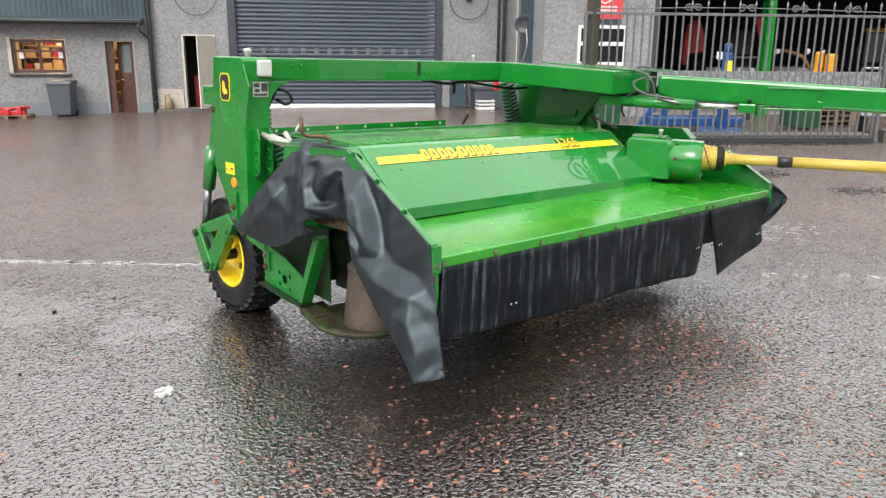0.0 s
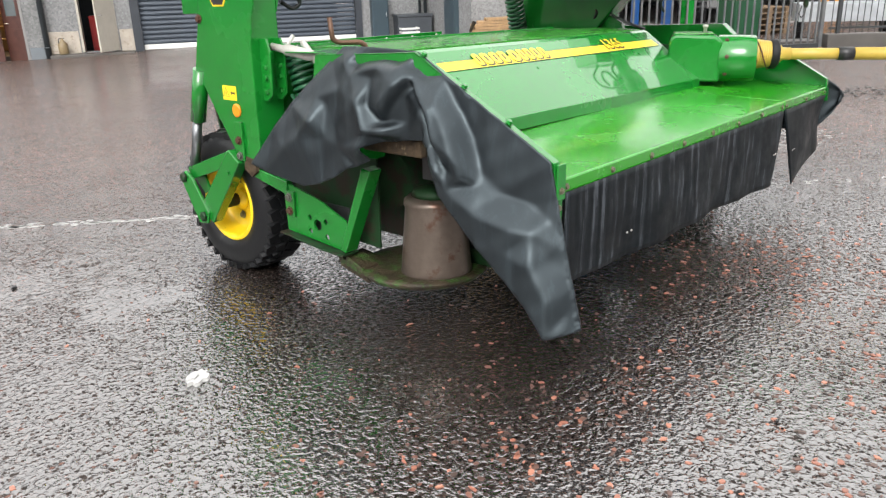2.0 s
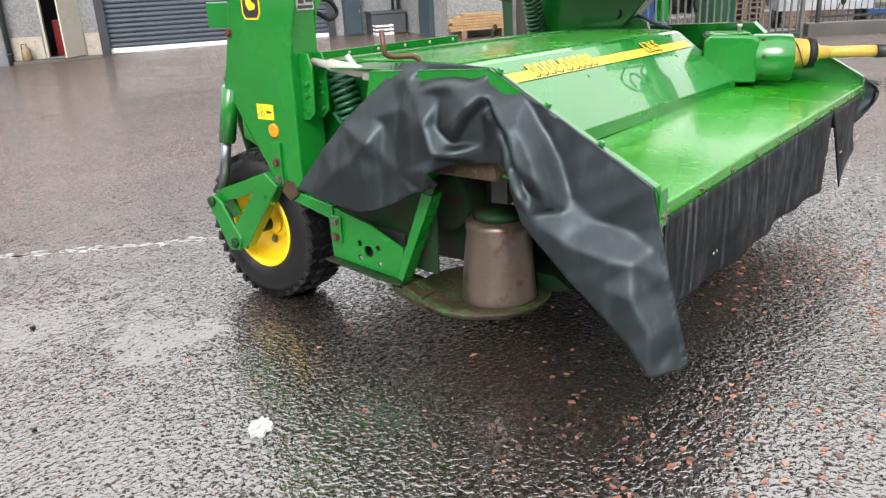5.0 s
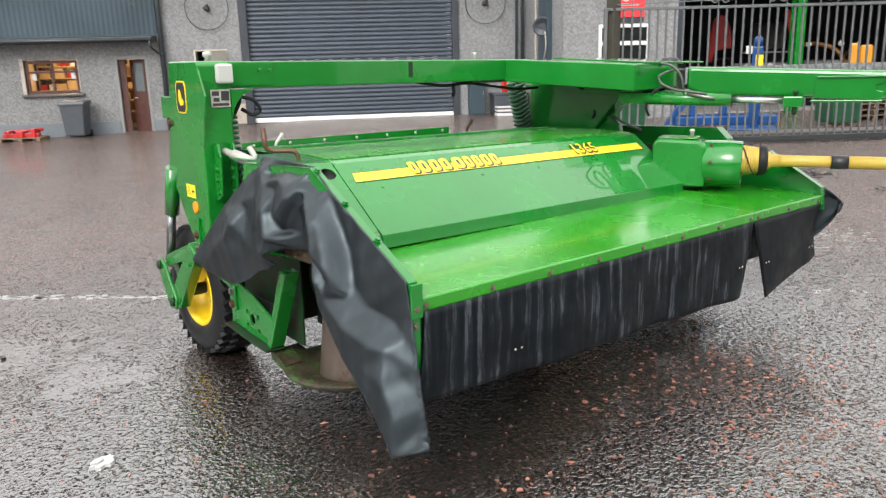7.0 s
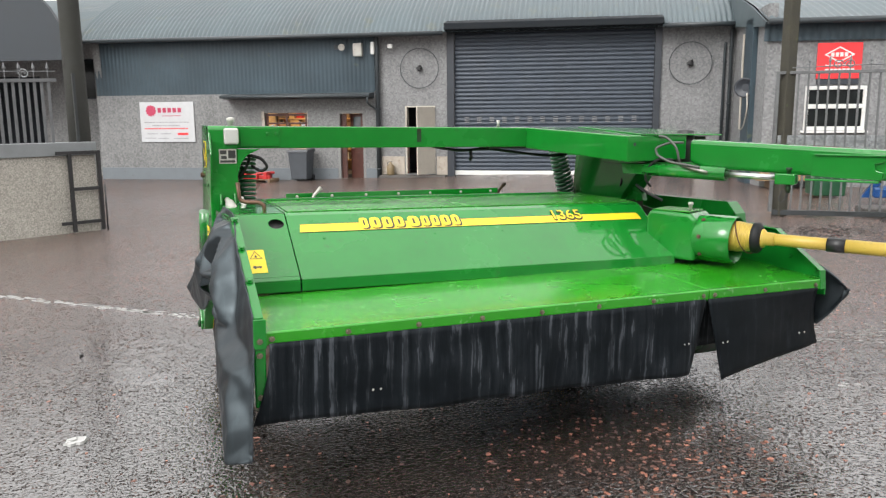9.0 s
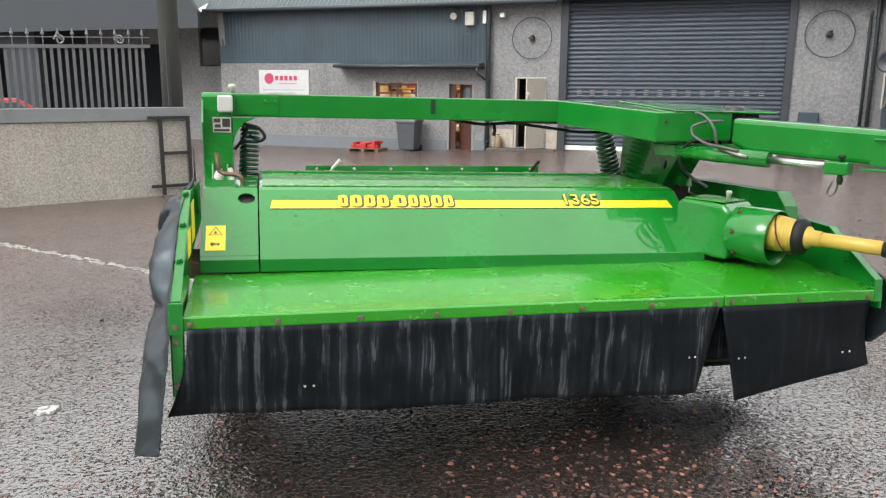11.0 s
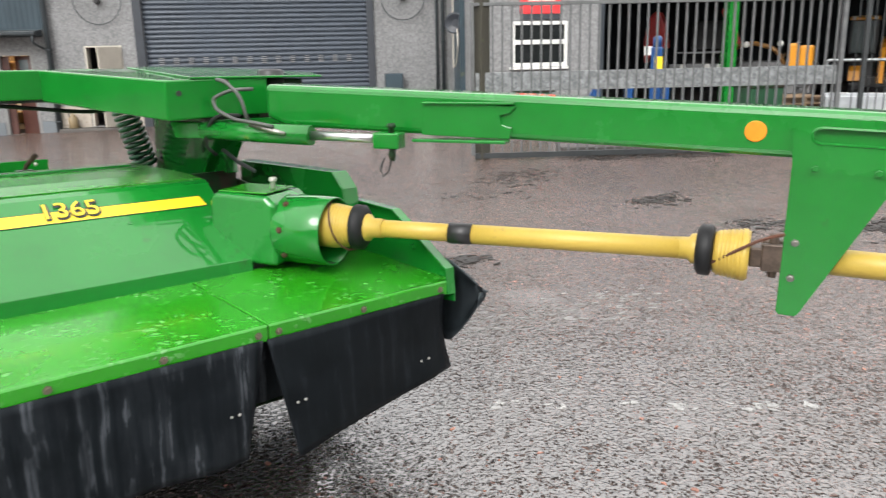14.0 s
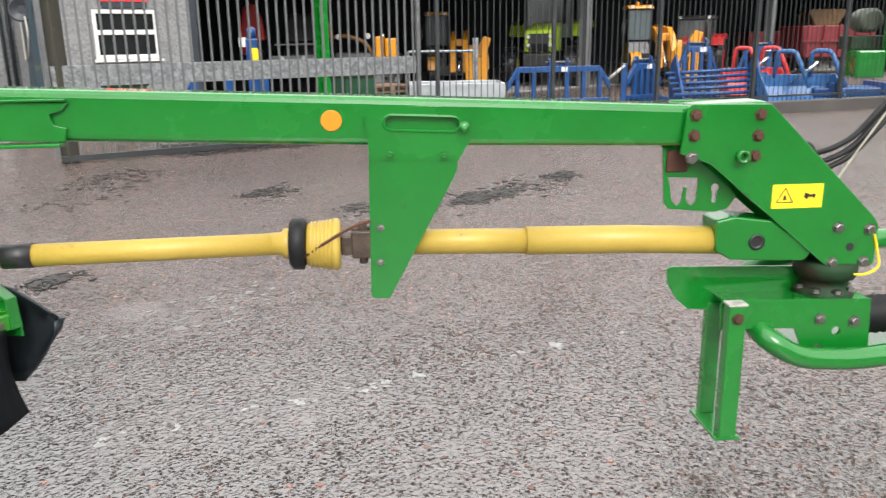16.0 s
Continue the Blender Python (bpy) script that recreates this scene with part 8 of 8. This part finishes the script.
# a dark machine with tall red mudguards, nose out of the shed
rm = thing("red_guarded_sprayer", pose(24.48, 14.87, -0.10, 0, 0, -62), "dark self-propelled machine with two tall red mudguards", "machine")
part("body", slab(bm_new(), [(-0.3, 0.7), (2.6, 0.7), (2.6, 1.7), (0.4, 1.75), (-0.2, 1.35)], 0, -0.55, 0.45), M_black, rm, bevel=0.06)
part("front_beam", box(bm_new(), -0.95, 0.85, -0.45, -0.30, 1.15, 1.32), M_fence, rm, bevel=0.02)
part("lamp_bar", box(bm_new(), -0.75, 0.65, -0.42, -0.34, 1.62, 1.68), M_fence, rm, bevel=0.01)
for x in (-0.55, 0.15, 0.50):
    part("headlight", lathe(bm_new(), (x, -0.45, 1.24), (0, -1, 0), [(0, 0.075), (0.05, 0.085), (0.06, 0.05)], 14), M_lamp, rm)
part("number_bar", box(bm_new(), 0.20, 0.62, -0.47, -0.455, 1.00, 1.12), M_label, rm, "yellow plate")
part("mudguard", slab(bm_new(), [(-1.07, 1.80), (-1.16, 2.42), (-1.33, 2.86), (-1.52, 2.90), (-1.72, 2.70), (-1.84, 2.0), (-1.80, 1.36), (-1.68, 1.36), (-1.60, 1.74)], 1, -0.05, 0.30), M_red, rm, "tall bright red mudguard", bevel=0.05)
part("mudguard", slab(bm_new(), [(1.03, 1.78), (0.80, 1.66), (0.40, 2.84), (0.50, 2.96), (0.70, 2.90)], 1, -0.05, 0.30), M_red, rm, "tall bright red mudguard", bevel=0.05)
for x in (-1.35, 0.80):
    road_wheel(rm, x, 0.2, 0.75, 0.42, M_black)
part("cab_frame", slab(bm_new(), [(1.2, 1.7), (2.2, 1.7), (2.1, 2.6), (1.4, 2.6)], 0, -0.6, 0.4), M_black, rm, bevel=0.05)

dg = thing("yellow_loader", pose(25.2, 11.9, -0.10, 0, 0, -66), "yellow compact loader partly hidden by the gate", "loader")
part("counterweight", box(bm_new(), -0.32, 0.02, -0.30, 0.5, 0.75, 1.80), M_mach, dg, "bright yellow casing", bevel=0.06)
part("counterweight", box(bm_new(), -0.62, -0.36, -0.25, 0.5, 0.80, 1.86), M_mach, dg, "bright yellow casing", bevel=0.06)
part("engine_block", slab(bm_new(), [(-0.2, 0.45), (2.2, 0.45), (2.2, 1.3), (0.2, 1.4)], 0, -1.9, 0.05), M_black, dg, bevel=0.05)
part("arm", tube(bm_new(), bent([(-0.60, 0.2, 1.05), (-0.95, 0.2, 1.72), (-1.7, 0.3, 1.92), (-2.35, 0.4, 1.70)], 0.3), 0.065, 10), M_machshade, dg)
part("tilt_ram", tube(bm_new(), [(-0.75, 0.15, 1.5), (-0.35, -0.1, 1.9)], 0.045, 10), M_steel, dg)
for x, z in ((-1.75, 1.85), (-0.85, 1.86)):
    part("work_lamp", lathe(bm_new(), (x, 0.05, z), (0, -1, 0), [(0, 0.07), (0.06, 0.09), (0.07, 0.04)], 14), M_lamp, dg)
for x in (-1.6, -0.2):
    for y in (0.0, 1.6):
        road_wheel(dg, x, y, 0.46, 0.3, M_mach)

jk = thing("blue_jack", pose(15.25, 9.50, 0, 0, 0, -58), "blue upright workshop press with a yellow label", "press")
part("column", box(bm_new(), -0.10, 0.10, -0.10, 0.10, 0, 1.72), M_blue, jk, bevel=0.02)
part("cap", lathe(bm_new(), (0, 0, 1.72), (0, 0, 1), [(0, 0.08), (0.16, 0.08), (0.20, 0.04)], 14), M_blue, jk)
part("label_plate", box(bm_new(), -0.03, 0.11, -0.12, -0.10, 1.27, 1.56), M_label, jk)
part("switch_box", box(bm_new(), -0.22, -0.10, -0.1, 0.05, 1.58, 1.74), M_white, jk, bevel=0.01)
part("base", box(bm_new(), -0.45, 0.45, -0.4, 0.4, 0, 0.12), M_blue, jk, bevel=0.02)

fork_frame(yard_at(0.145, 19.6, -28), 2.6, 1.0, "blue bale fork with white labels standing behind the fence")
fork_frame(yard_at(0.252, 20.4, -10), 1.1, 1.0, "small blue fork frame with a pale slanting brace")
fork_frame(yard_at(0.318, 21.0, -38), 1.15, 1.38, "tall square blue frame among the implements")
pb_ = thing("slanted_brace_stand", yard_at(0.216, 20.0, -36), "blue upright post with a pale slanting brace", "implement")
part("upright", box(bm_new(), 0.16, 0.28, -0.06, 0.06, 0.0, 1.02), M_blue, pb_, bevel=0.01)
part("foot", box(bm_new(), -0.4, 0.4, -0.2, 0.2, 0.0, 0.08), M_blue, pb_, bevel=0.01)
part("brace", tube(bm_new(), [(-0.30, -0.09, 0.55), (0.22, -0.09, 0.98)], 0.035, 10), M_alu, pb_, "pale slanting brace")
tb = thing("tine_rake", yard_at(0.35, 19.8, -36), "low blue buckrake with long round tines", "implement")
for k in range(5):
    part("tine", tube(bm_new(), [(-1.3, -0.5 + k * 0.2, 0.25 + k * 0.12), (1.3, -0.2 + k * 0.2, 0.30 + k * 0.13)], 0.045, 10), M_blue, tb)
for x in (-1.1, 0.9):
    part("side_plate", slab(bm_new(), [(-0.7, 0.0), (0.6, 0.0), (0.7, 0.9), (0.3, 1.2)], 0, x, x + 0.06), M_blue, tb, bevel=0.01)
bucket(yard_at(0.388, 22.5, -36), 1.7, 0.75, M_redpink, "red grab bucket between blue implements")
bucket(yard_at(0.447, 19.2, -40), 1.8, 0.70, M_paleblue, "blue grab bucket with a white-edged shell")
fork_frame(yard_at(0.40, 24.5, -30), 1.6, 1.3, "blue implement headstock behind the buckets")
lb = thing("blue_drag", yard_at(0.545, 19.5, -42), "low blue implement lying behind the fence", "implement")
part("deck", box(bm_new(), -1.6, 1.6, -0.5, 0.5, 0.15, 0.38), M_blue, lb, bevel=0.04)
for x in (-1.2, 0.0, 1.2):
    part("rib", box(bm_new(), x - 0.05, x + 0.05, -0.6, 0.6, 0.0, 0.50), M_blue, lb, bevel=0.02)


def red_machine(m, w, label):
    th = thing("feed_wagon", m, label, "wagon", "red machines")
    part("tub", slab(bm_new(), [(-w / 2, 0.6), (w / 2, 0.6), (w / 2 + 0.1, 1.7), (-w / 2 - 0.1, 1.7)], 1, -0.9, 0.9), M_wagonred, th, bevel=0.04)
    for x in np.linspace(-w / 2 + 0.1, w / 2 - 0.1, 5):
        part("rib", box(bm_new(), float(x) - 0.04, float(x) + 0.04, -0.98, -0.9, 0.6, 1.72), M_wagonred, th, bevel=0.01)
    part("rail", box(bm_new(), -w / 2 - 0.1, w / 2 + 0.1, -1.0, -0.92, 1.12, 1.2), M_wagonred, th, bevel=0.01)
    part("axle", box(bm_new(), -w / 2, w / 2, -0.1, 0.1, 0.45, 0.6), M_black, th)
    for x in (-w / 2 + 0.3, w / 2 - 0.3):
        road_wheel(th, x, -0.5, 0.45, 0.3, M_wagonred)
    return th


red_machine(yard_at(0.477, 36.0, -34) @ Matrix.Scale(1.22, 4), 2.5, "red ribbed wagon at the back of the park")
red_machine(yard_at(0.404, 39.0, -34) @ Matrix.Scale(1.12, 4), 2.2, "red wagon standing farther back")
hp_ = thing("yellow_hopper", yard_at(0.467, 41.0, -34), "yellow hopper standing behind the red wagons", "hopper")
# the hopper's shade is put into its dark ochre colour
part("hopper_shell", slab(bm_new(), [(-0.5, 2.0), (0.5, 2.0), (0.95, 2.75), (0.85, 2.95), (-0.85, 2.95), (-0.95, 2.75)], 1, -0.7, 0.7), M_machshade, hp_, bevel=0.05)
for x in (-0.5, 0.42):
    for y in (-0.6, 0.52):
        part("leg", box(bm_new(), x, x + 0.08, y, y + 0.08, 0.0, 2.05), M_black, hp_)
gr = thing("green_tank_trailer", yard_at(0.605, 23.5, -45), "tall dark green machine at the edge of the park", "machine")
part("body", box(bm_new(), -1.15, 1.2, -0.5, 0.38, 0.5, 2.9), M_green, gr, bevel=0.06)
part("cabinet", box(bm_new(), -2.05, -1.25, -0.4, 0.6, 0.35, 1.15), M_green, gr, bevel=0.06)
part("tank_cradle", box(bm_new(), -2.0, -0.4, 0.4, 1.5, 1.15, 1.56), M_grimeshade, gr, bevel=0.04)
part("tank", lathe(bm_new(), (-1.45, 0.5, 2.0), (0, 1, 0), [(0, 0.25), (0.06, 0.36), (0.9, 0.36), (0.95, 0.25)], 28), M_olive, gr, "pale olive plastic tank")
for x in (-0.3, 0.9):
    road_wheel(gr, x, 0.0, 0.45, 0.3, M_rim)

tr = thing("galvanised_trough", yard_at(0.015, 17.2, -33), "pale galvanised box trailer standing behind the gate end", "trailer")
for x0, x1, y0, y1 in ((-1.0, 1.0, -0.62, -0.58), (-1.0, 1.0, 0.58, 0.62), (-1.0, -0.96, -0.58, 0.58), (0.96, 1.0, -0.58, 0.58)):
    part("side", box(bm_new(), x0, x1, y0, y1, 0.40, 0.78), M_brightgalv, tr, bevel=0.008)
part("floor_sheet", box(bm_new(), -0.96, 0.96, -0.58, 0.58, 0.42, 0.45), M_galv, tr)
for x in (-0.9, 0.9):
    road_wheel(tr, x, 0.0, 0.28, 0.16, M_galv)
part("hand_rail", tube(bm_new(), bent([(-1.0, 0.66, 0.45), (-1.0, 0.66, 1.42), (0.5, 0.66, 1.42), (0.5, 0.66, 0.45)], 0.05), 0.03, 8), M_galv, tr)
part("rail_post", box(bm_new(), 0.44, 0.56, 0.60, 0.72, 0.45, 1.7), M_galv, tr, bevel=0.01)

# behind the gate
bs = thing("blue_scales", pose(15.95, 10.65, ground_z(15.95, 10.65), 0, 0, -42), "blue welded frame standing behind the gate", "implement")
part("base", box(bm_new(), -1.1, 1.1, -0.3, 0.3, 0.12, 0.32), M_blue, bs, bevel=0.03)
for x in (-0.75, -0.1, 0.6):
    part("upright", box(bm_new(), x, x + 0.14, -0.1, 0.1, 0.32, 1.05), M_blue, bs, bevel=0.015)
part("brace", slab(bm_new(), [(-1.3, 0.1), (-1.15, 0.1), (-0.6, 0.9), (-0.75, 0.95)], 1, -0.08, 0.08), M_blue, bs)
for s_, d_, lab in ((7.2, 18.6, "green steel bin behind the gate post"), (11.6, 17.2, "dark green oil drum rack behind the gate")):
    p = fworld(s_, d_)
    gbn = thing("green_bin", pose(p.x, p.y, ground_z(p.x, p.y), 0, 0, -29), lab, "bin")
    part("tub", slab(bm_new(), [(-0.32, 0.05), (0.32, 0.05), (0.36, 0.95), (-0.36, 0.95)], 1, -0.35, 0.35), M_darkgreen, gbn, bevel=0.03)
    part("rim", box(bm_new(), -0.39, 0.39, -0.38, 0.38, 0.93, 1.0), M_grimeshade, gbn, bevel=0.015)
pl = thing("pallet_stack", Matrix.Translation(fworld(13.2, 18.6, -0.08)) @ pose(0, 0, 0, 0, 0, -25), "stack of weathered pallets behind the gate", "pallets")
for k in range(5):
    for j in range(4):
        part("board", box(bm_new(), -0.6, 0.6, -0.5 + j * 0.27, -0.32 + j * 0.27, k * 0.14 + 0.1, k * 0.14 + 0.125), M_timber, pl)
    for x in (-0.58, -0.05, 0.48):
        part("bearer", box(bm_new(), x, x + 0.1, -0.5, 0.5, k * 0.14, k * 0.14 + 0.1), M_timber, pl)

# red car beyond the left palisade
car = thing("parked_car", pose(-5.2, 19.0, ground_z(-5.2, 19.0), 0, 0, 40), "red hatchback parked behind the palisade", "car")
part("body", slab(bm_new(), [(-2.0, 0.3), (-2.05, 0.65), (-1.9, 0.85), (-1.0, 0.95), (-0.4, 1.40), (0.9, 1.45), (1.7, 1.05), (2.0, 0.95), (2.05, 0.35)], 1, -0.82, 0.82), M_red, car, bevel=0.09)
part("side_glass", slab(bm_new(), [(-0.85, 0.97), (-0.35, 1.34), (0.85, 1.38), (1.45, 1.02)], 1, -0.835, 0.835), M_cabglass, car, bevel=0.02)
for x in (-1.3, 1.3):
    for y in (-0.78, 0.62):
        wb = part("wheel", lathe(bm_new(), (x, y, 0.31), (0, 1, 0), [(0, 0.31), (0.16, 0.31)], 24), M_tyre, car)
        part("rim", lathe(bm_new(), (x, y - 0.005, 0.31), (0, 1, 0), [(0, 0.2), (0.17, 0.2)], 18), M_alu, wb)

# ---- what lies on the tarmac ----
def blotch(bm, x, y, rx, ry, turn, z0, h, n=14, rag=0.35):
    pts = []
    for k in range(n):
        a = k * math.tau / n
        r = 1 + rag * (random.random() - 0.5) * 2
        px_, py_ = rx * r * math.cos(a), ry * r * math.sin(a)
        pts.append((x + px_ * math.cos(turn) - py_ * math.sin(turn), y + px_ * math.sin(turn) + py_ * math.cos(turn)))
    top = [bm.verts.new((*p, z0 + h)) for p in pts]
    low = [bm.verts.new((x + (p[0] - x) * 1.08, y + (p[1] - y) * 1.08, z0 - 0.002)) for p in pts]
    bm.faces.new(top)
    for i in range(n):
        bm.faces.new([low[i], low[(i + 1) % n], top[(i + 1) % n], top[i]])


random.seed(11)
bm = bm_new()
L0, L1 = Vector((-2.59, 10.28)), Vector((9.52, -0.016))
way = (L1 - L0).normalized()
side = Vector((-way.y, way.x))
length = (L1 - L0).length
t = 0.0
while t < length:
    worn = t > 7.0
    if random.random() < (0.16 if worn else 0.8):
        p = L0 + way * t + side * random.uniform(-0.045, 0.045)
        blotch(bm, p.x, p.y, (random.uniform(0.006, 0.026) if worn else random.uniform(0.015, 0.06)), (random.uniform(0.005, 0.016) if worn else random.uniform(0.008, 0.026)), math.atan2(way.y, way.x) + random.uniform(-0.4, 0.4), ground_z(p.x, p.y), 0.003, 10, 0.55)
    t += random.uniform(0.015, 0.05)
for x, y, r in ((7.666, 1.587, 0.050), (7.49, 1.746, 0.022), (6.516, 2.514, 0.034), (6.80, 2.283, 0.030), (6.86, 2.25, 0.026), (7.0, 2.146, 0.028), (6.076, 2.901, 0.022), (5.83, 3.108, 0.030), (5.65, 3.288, 0.026), (8.0, 1.294, 0.022)):
    for k in range(3):
        blotch(bm, x + random.gauss(0, r * 0.6), y + random.gauss(0, r * 0.5), r * random.uniform(0.5, 1.0), r * random.uniform(0.3, 0.7), random.uniform(0, 3), 0, 0.0035 + 0.0006 * k, 11, 0.6)
tagged(part("road_marking", bm, M_roadpaint), "worn broken white line on the tarmac", "road marking", kind="stuff")

bm = bm_new()
for k in range(120):
    a = random.random()
    x, y = 6.3 + 1.6 * a + random.gauss(0, 0.10), 4.12 - 0.40 * a + random.gauss(0, 0.14)
    r = random.uniform(0.008, 0.040)
    blotch(bm, x, y, r, r * random.uniform(0.15, 0.45), -0.25 + random.uniform(-0.5, 0.5), 0, random.uniform(0.002, 0.004), 9, 0.6)
tagged(part("pale_smear", bm, M_smear), "pale worn smear of old paint on the tarmac", "stain", kind="stuff")

bm = bm_new()
for k in range(2100):
    c = random.choice(((2.6, 1.15), (3.1, 1.75), (3.5, 1.4), (2.2, 1.7), (3.9, 2.0), (1.5, 2.2), (3.2, 1.0), (2.7, 1.9), (3.6, 2.75), (3.85, 2.5), (4.2, 2.75), (4.5, 2.6), (3.8, 2.35), (2.1, 2.4), (1.6, 2.75)))
    x, y = random.gauss(c[0], 0.34), random.gauss(c[1], 0.30)
    if k > 1400:
        x, y = random.uniform(0.2, 8.5), random.uniform(0.2, 5.0)
    r = random.uniform(0.004, 0.0145)
    blotch(bm, x, y, r, r * random.uniform(0.45, 0.85), random.uniform(0, 3.1), 0, 0.003, 7, 0.42)
tagged(part("pink_chippings", bm, M_leafred), "pink stone chips showing in the wet tarmac", "stones", kind="stuff")

bm = bm_new()
# ten clusters in a row stand in for shadowed wet ground under the gate
for cx, cy, nn, spread in ((11.35, 3.62, 260, 0.17), (11.75, 3.45, 260, 0.15), (13.0, 3.15, 260, 0.16), (12.2, 3.3, 160, 0.35), (9.8, 7.8, 60, 0.5), (10.9, 3.9, 120, 0.35), (7.42, 5.35, 150, 0.13), (10.85, 5.95, 200, 0.22), (10.45, 4.5, 90, 0.2), (10.9, 8.4, 160, 0.4), *[(13.0 + 0.825 * k * 0.4, 9.0 - 0.565 * k * 0.4, 60, 0.20) for k in range(10)]):
    for k in range(nn):
        x, y = random.gauss(cx, spread), random.gauss(cy, spread * 0.6)
        r = 0.007 + 0.045 * random.random() ** 2
        blotch(bm, x, y, r, r * 0.5, random.uniform(0, 3.1), 0, random.uniform(0.004, 0.012), 7, 0.4)
tagged(part("dark_debris", bm, surface("wet_dark_mulch", (0.014, 0.012, 0.010), 0.35)), "wet dark leaf litter in patches, and a shadow-dark band at the gate", "debris", kind="stuff")

lit = thing("litter", pose(1.20, 3.84, 0, 0, 0, 20), "scrap of wet white paper on the tarmac", "litter")
bm = bm_new()
blotch(bm, 0, 0, 0.058, 0.040, 0.2, 0.002, 0.012, 19, 0.22)
blotch(bm, -0.02, 0.012, 0.030, 0.020, 0.4, 0.010, 0.012, 11, 0.3)
part("scrap", bm, M_paper, lit)
for x, y, r in ((3.02, 1.62, 0.012), (1.05, 5.55, 0.014), (0.65, 4.55, 0.009), (2.42, 1.95, 0.008)):
    pb = thing("pebble", pose(x, y, 0.004), "small loose stone on the wet yard", "stone", "loose stones")
    bm = bm_new()
    blotch(bm, 0, 0, r, r * 0.8, 0, 0, r * 0.7, 9, 0.3)
    part("stone", bm, M_paper if y < 1.7 else M_black, pb)
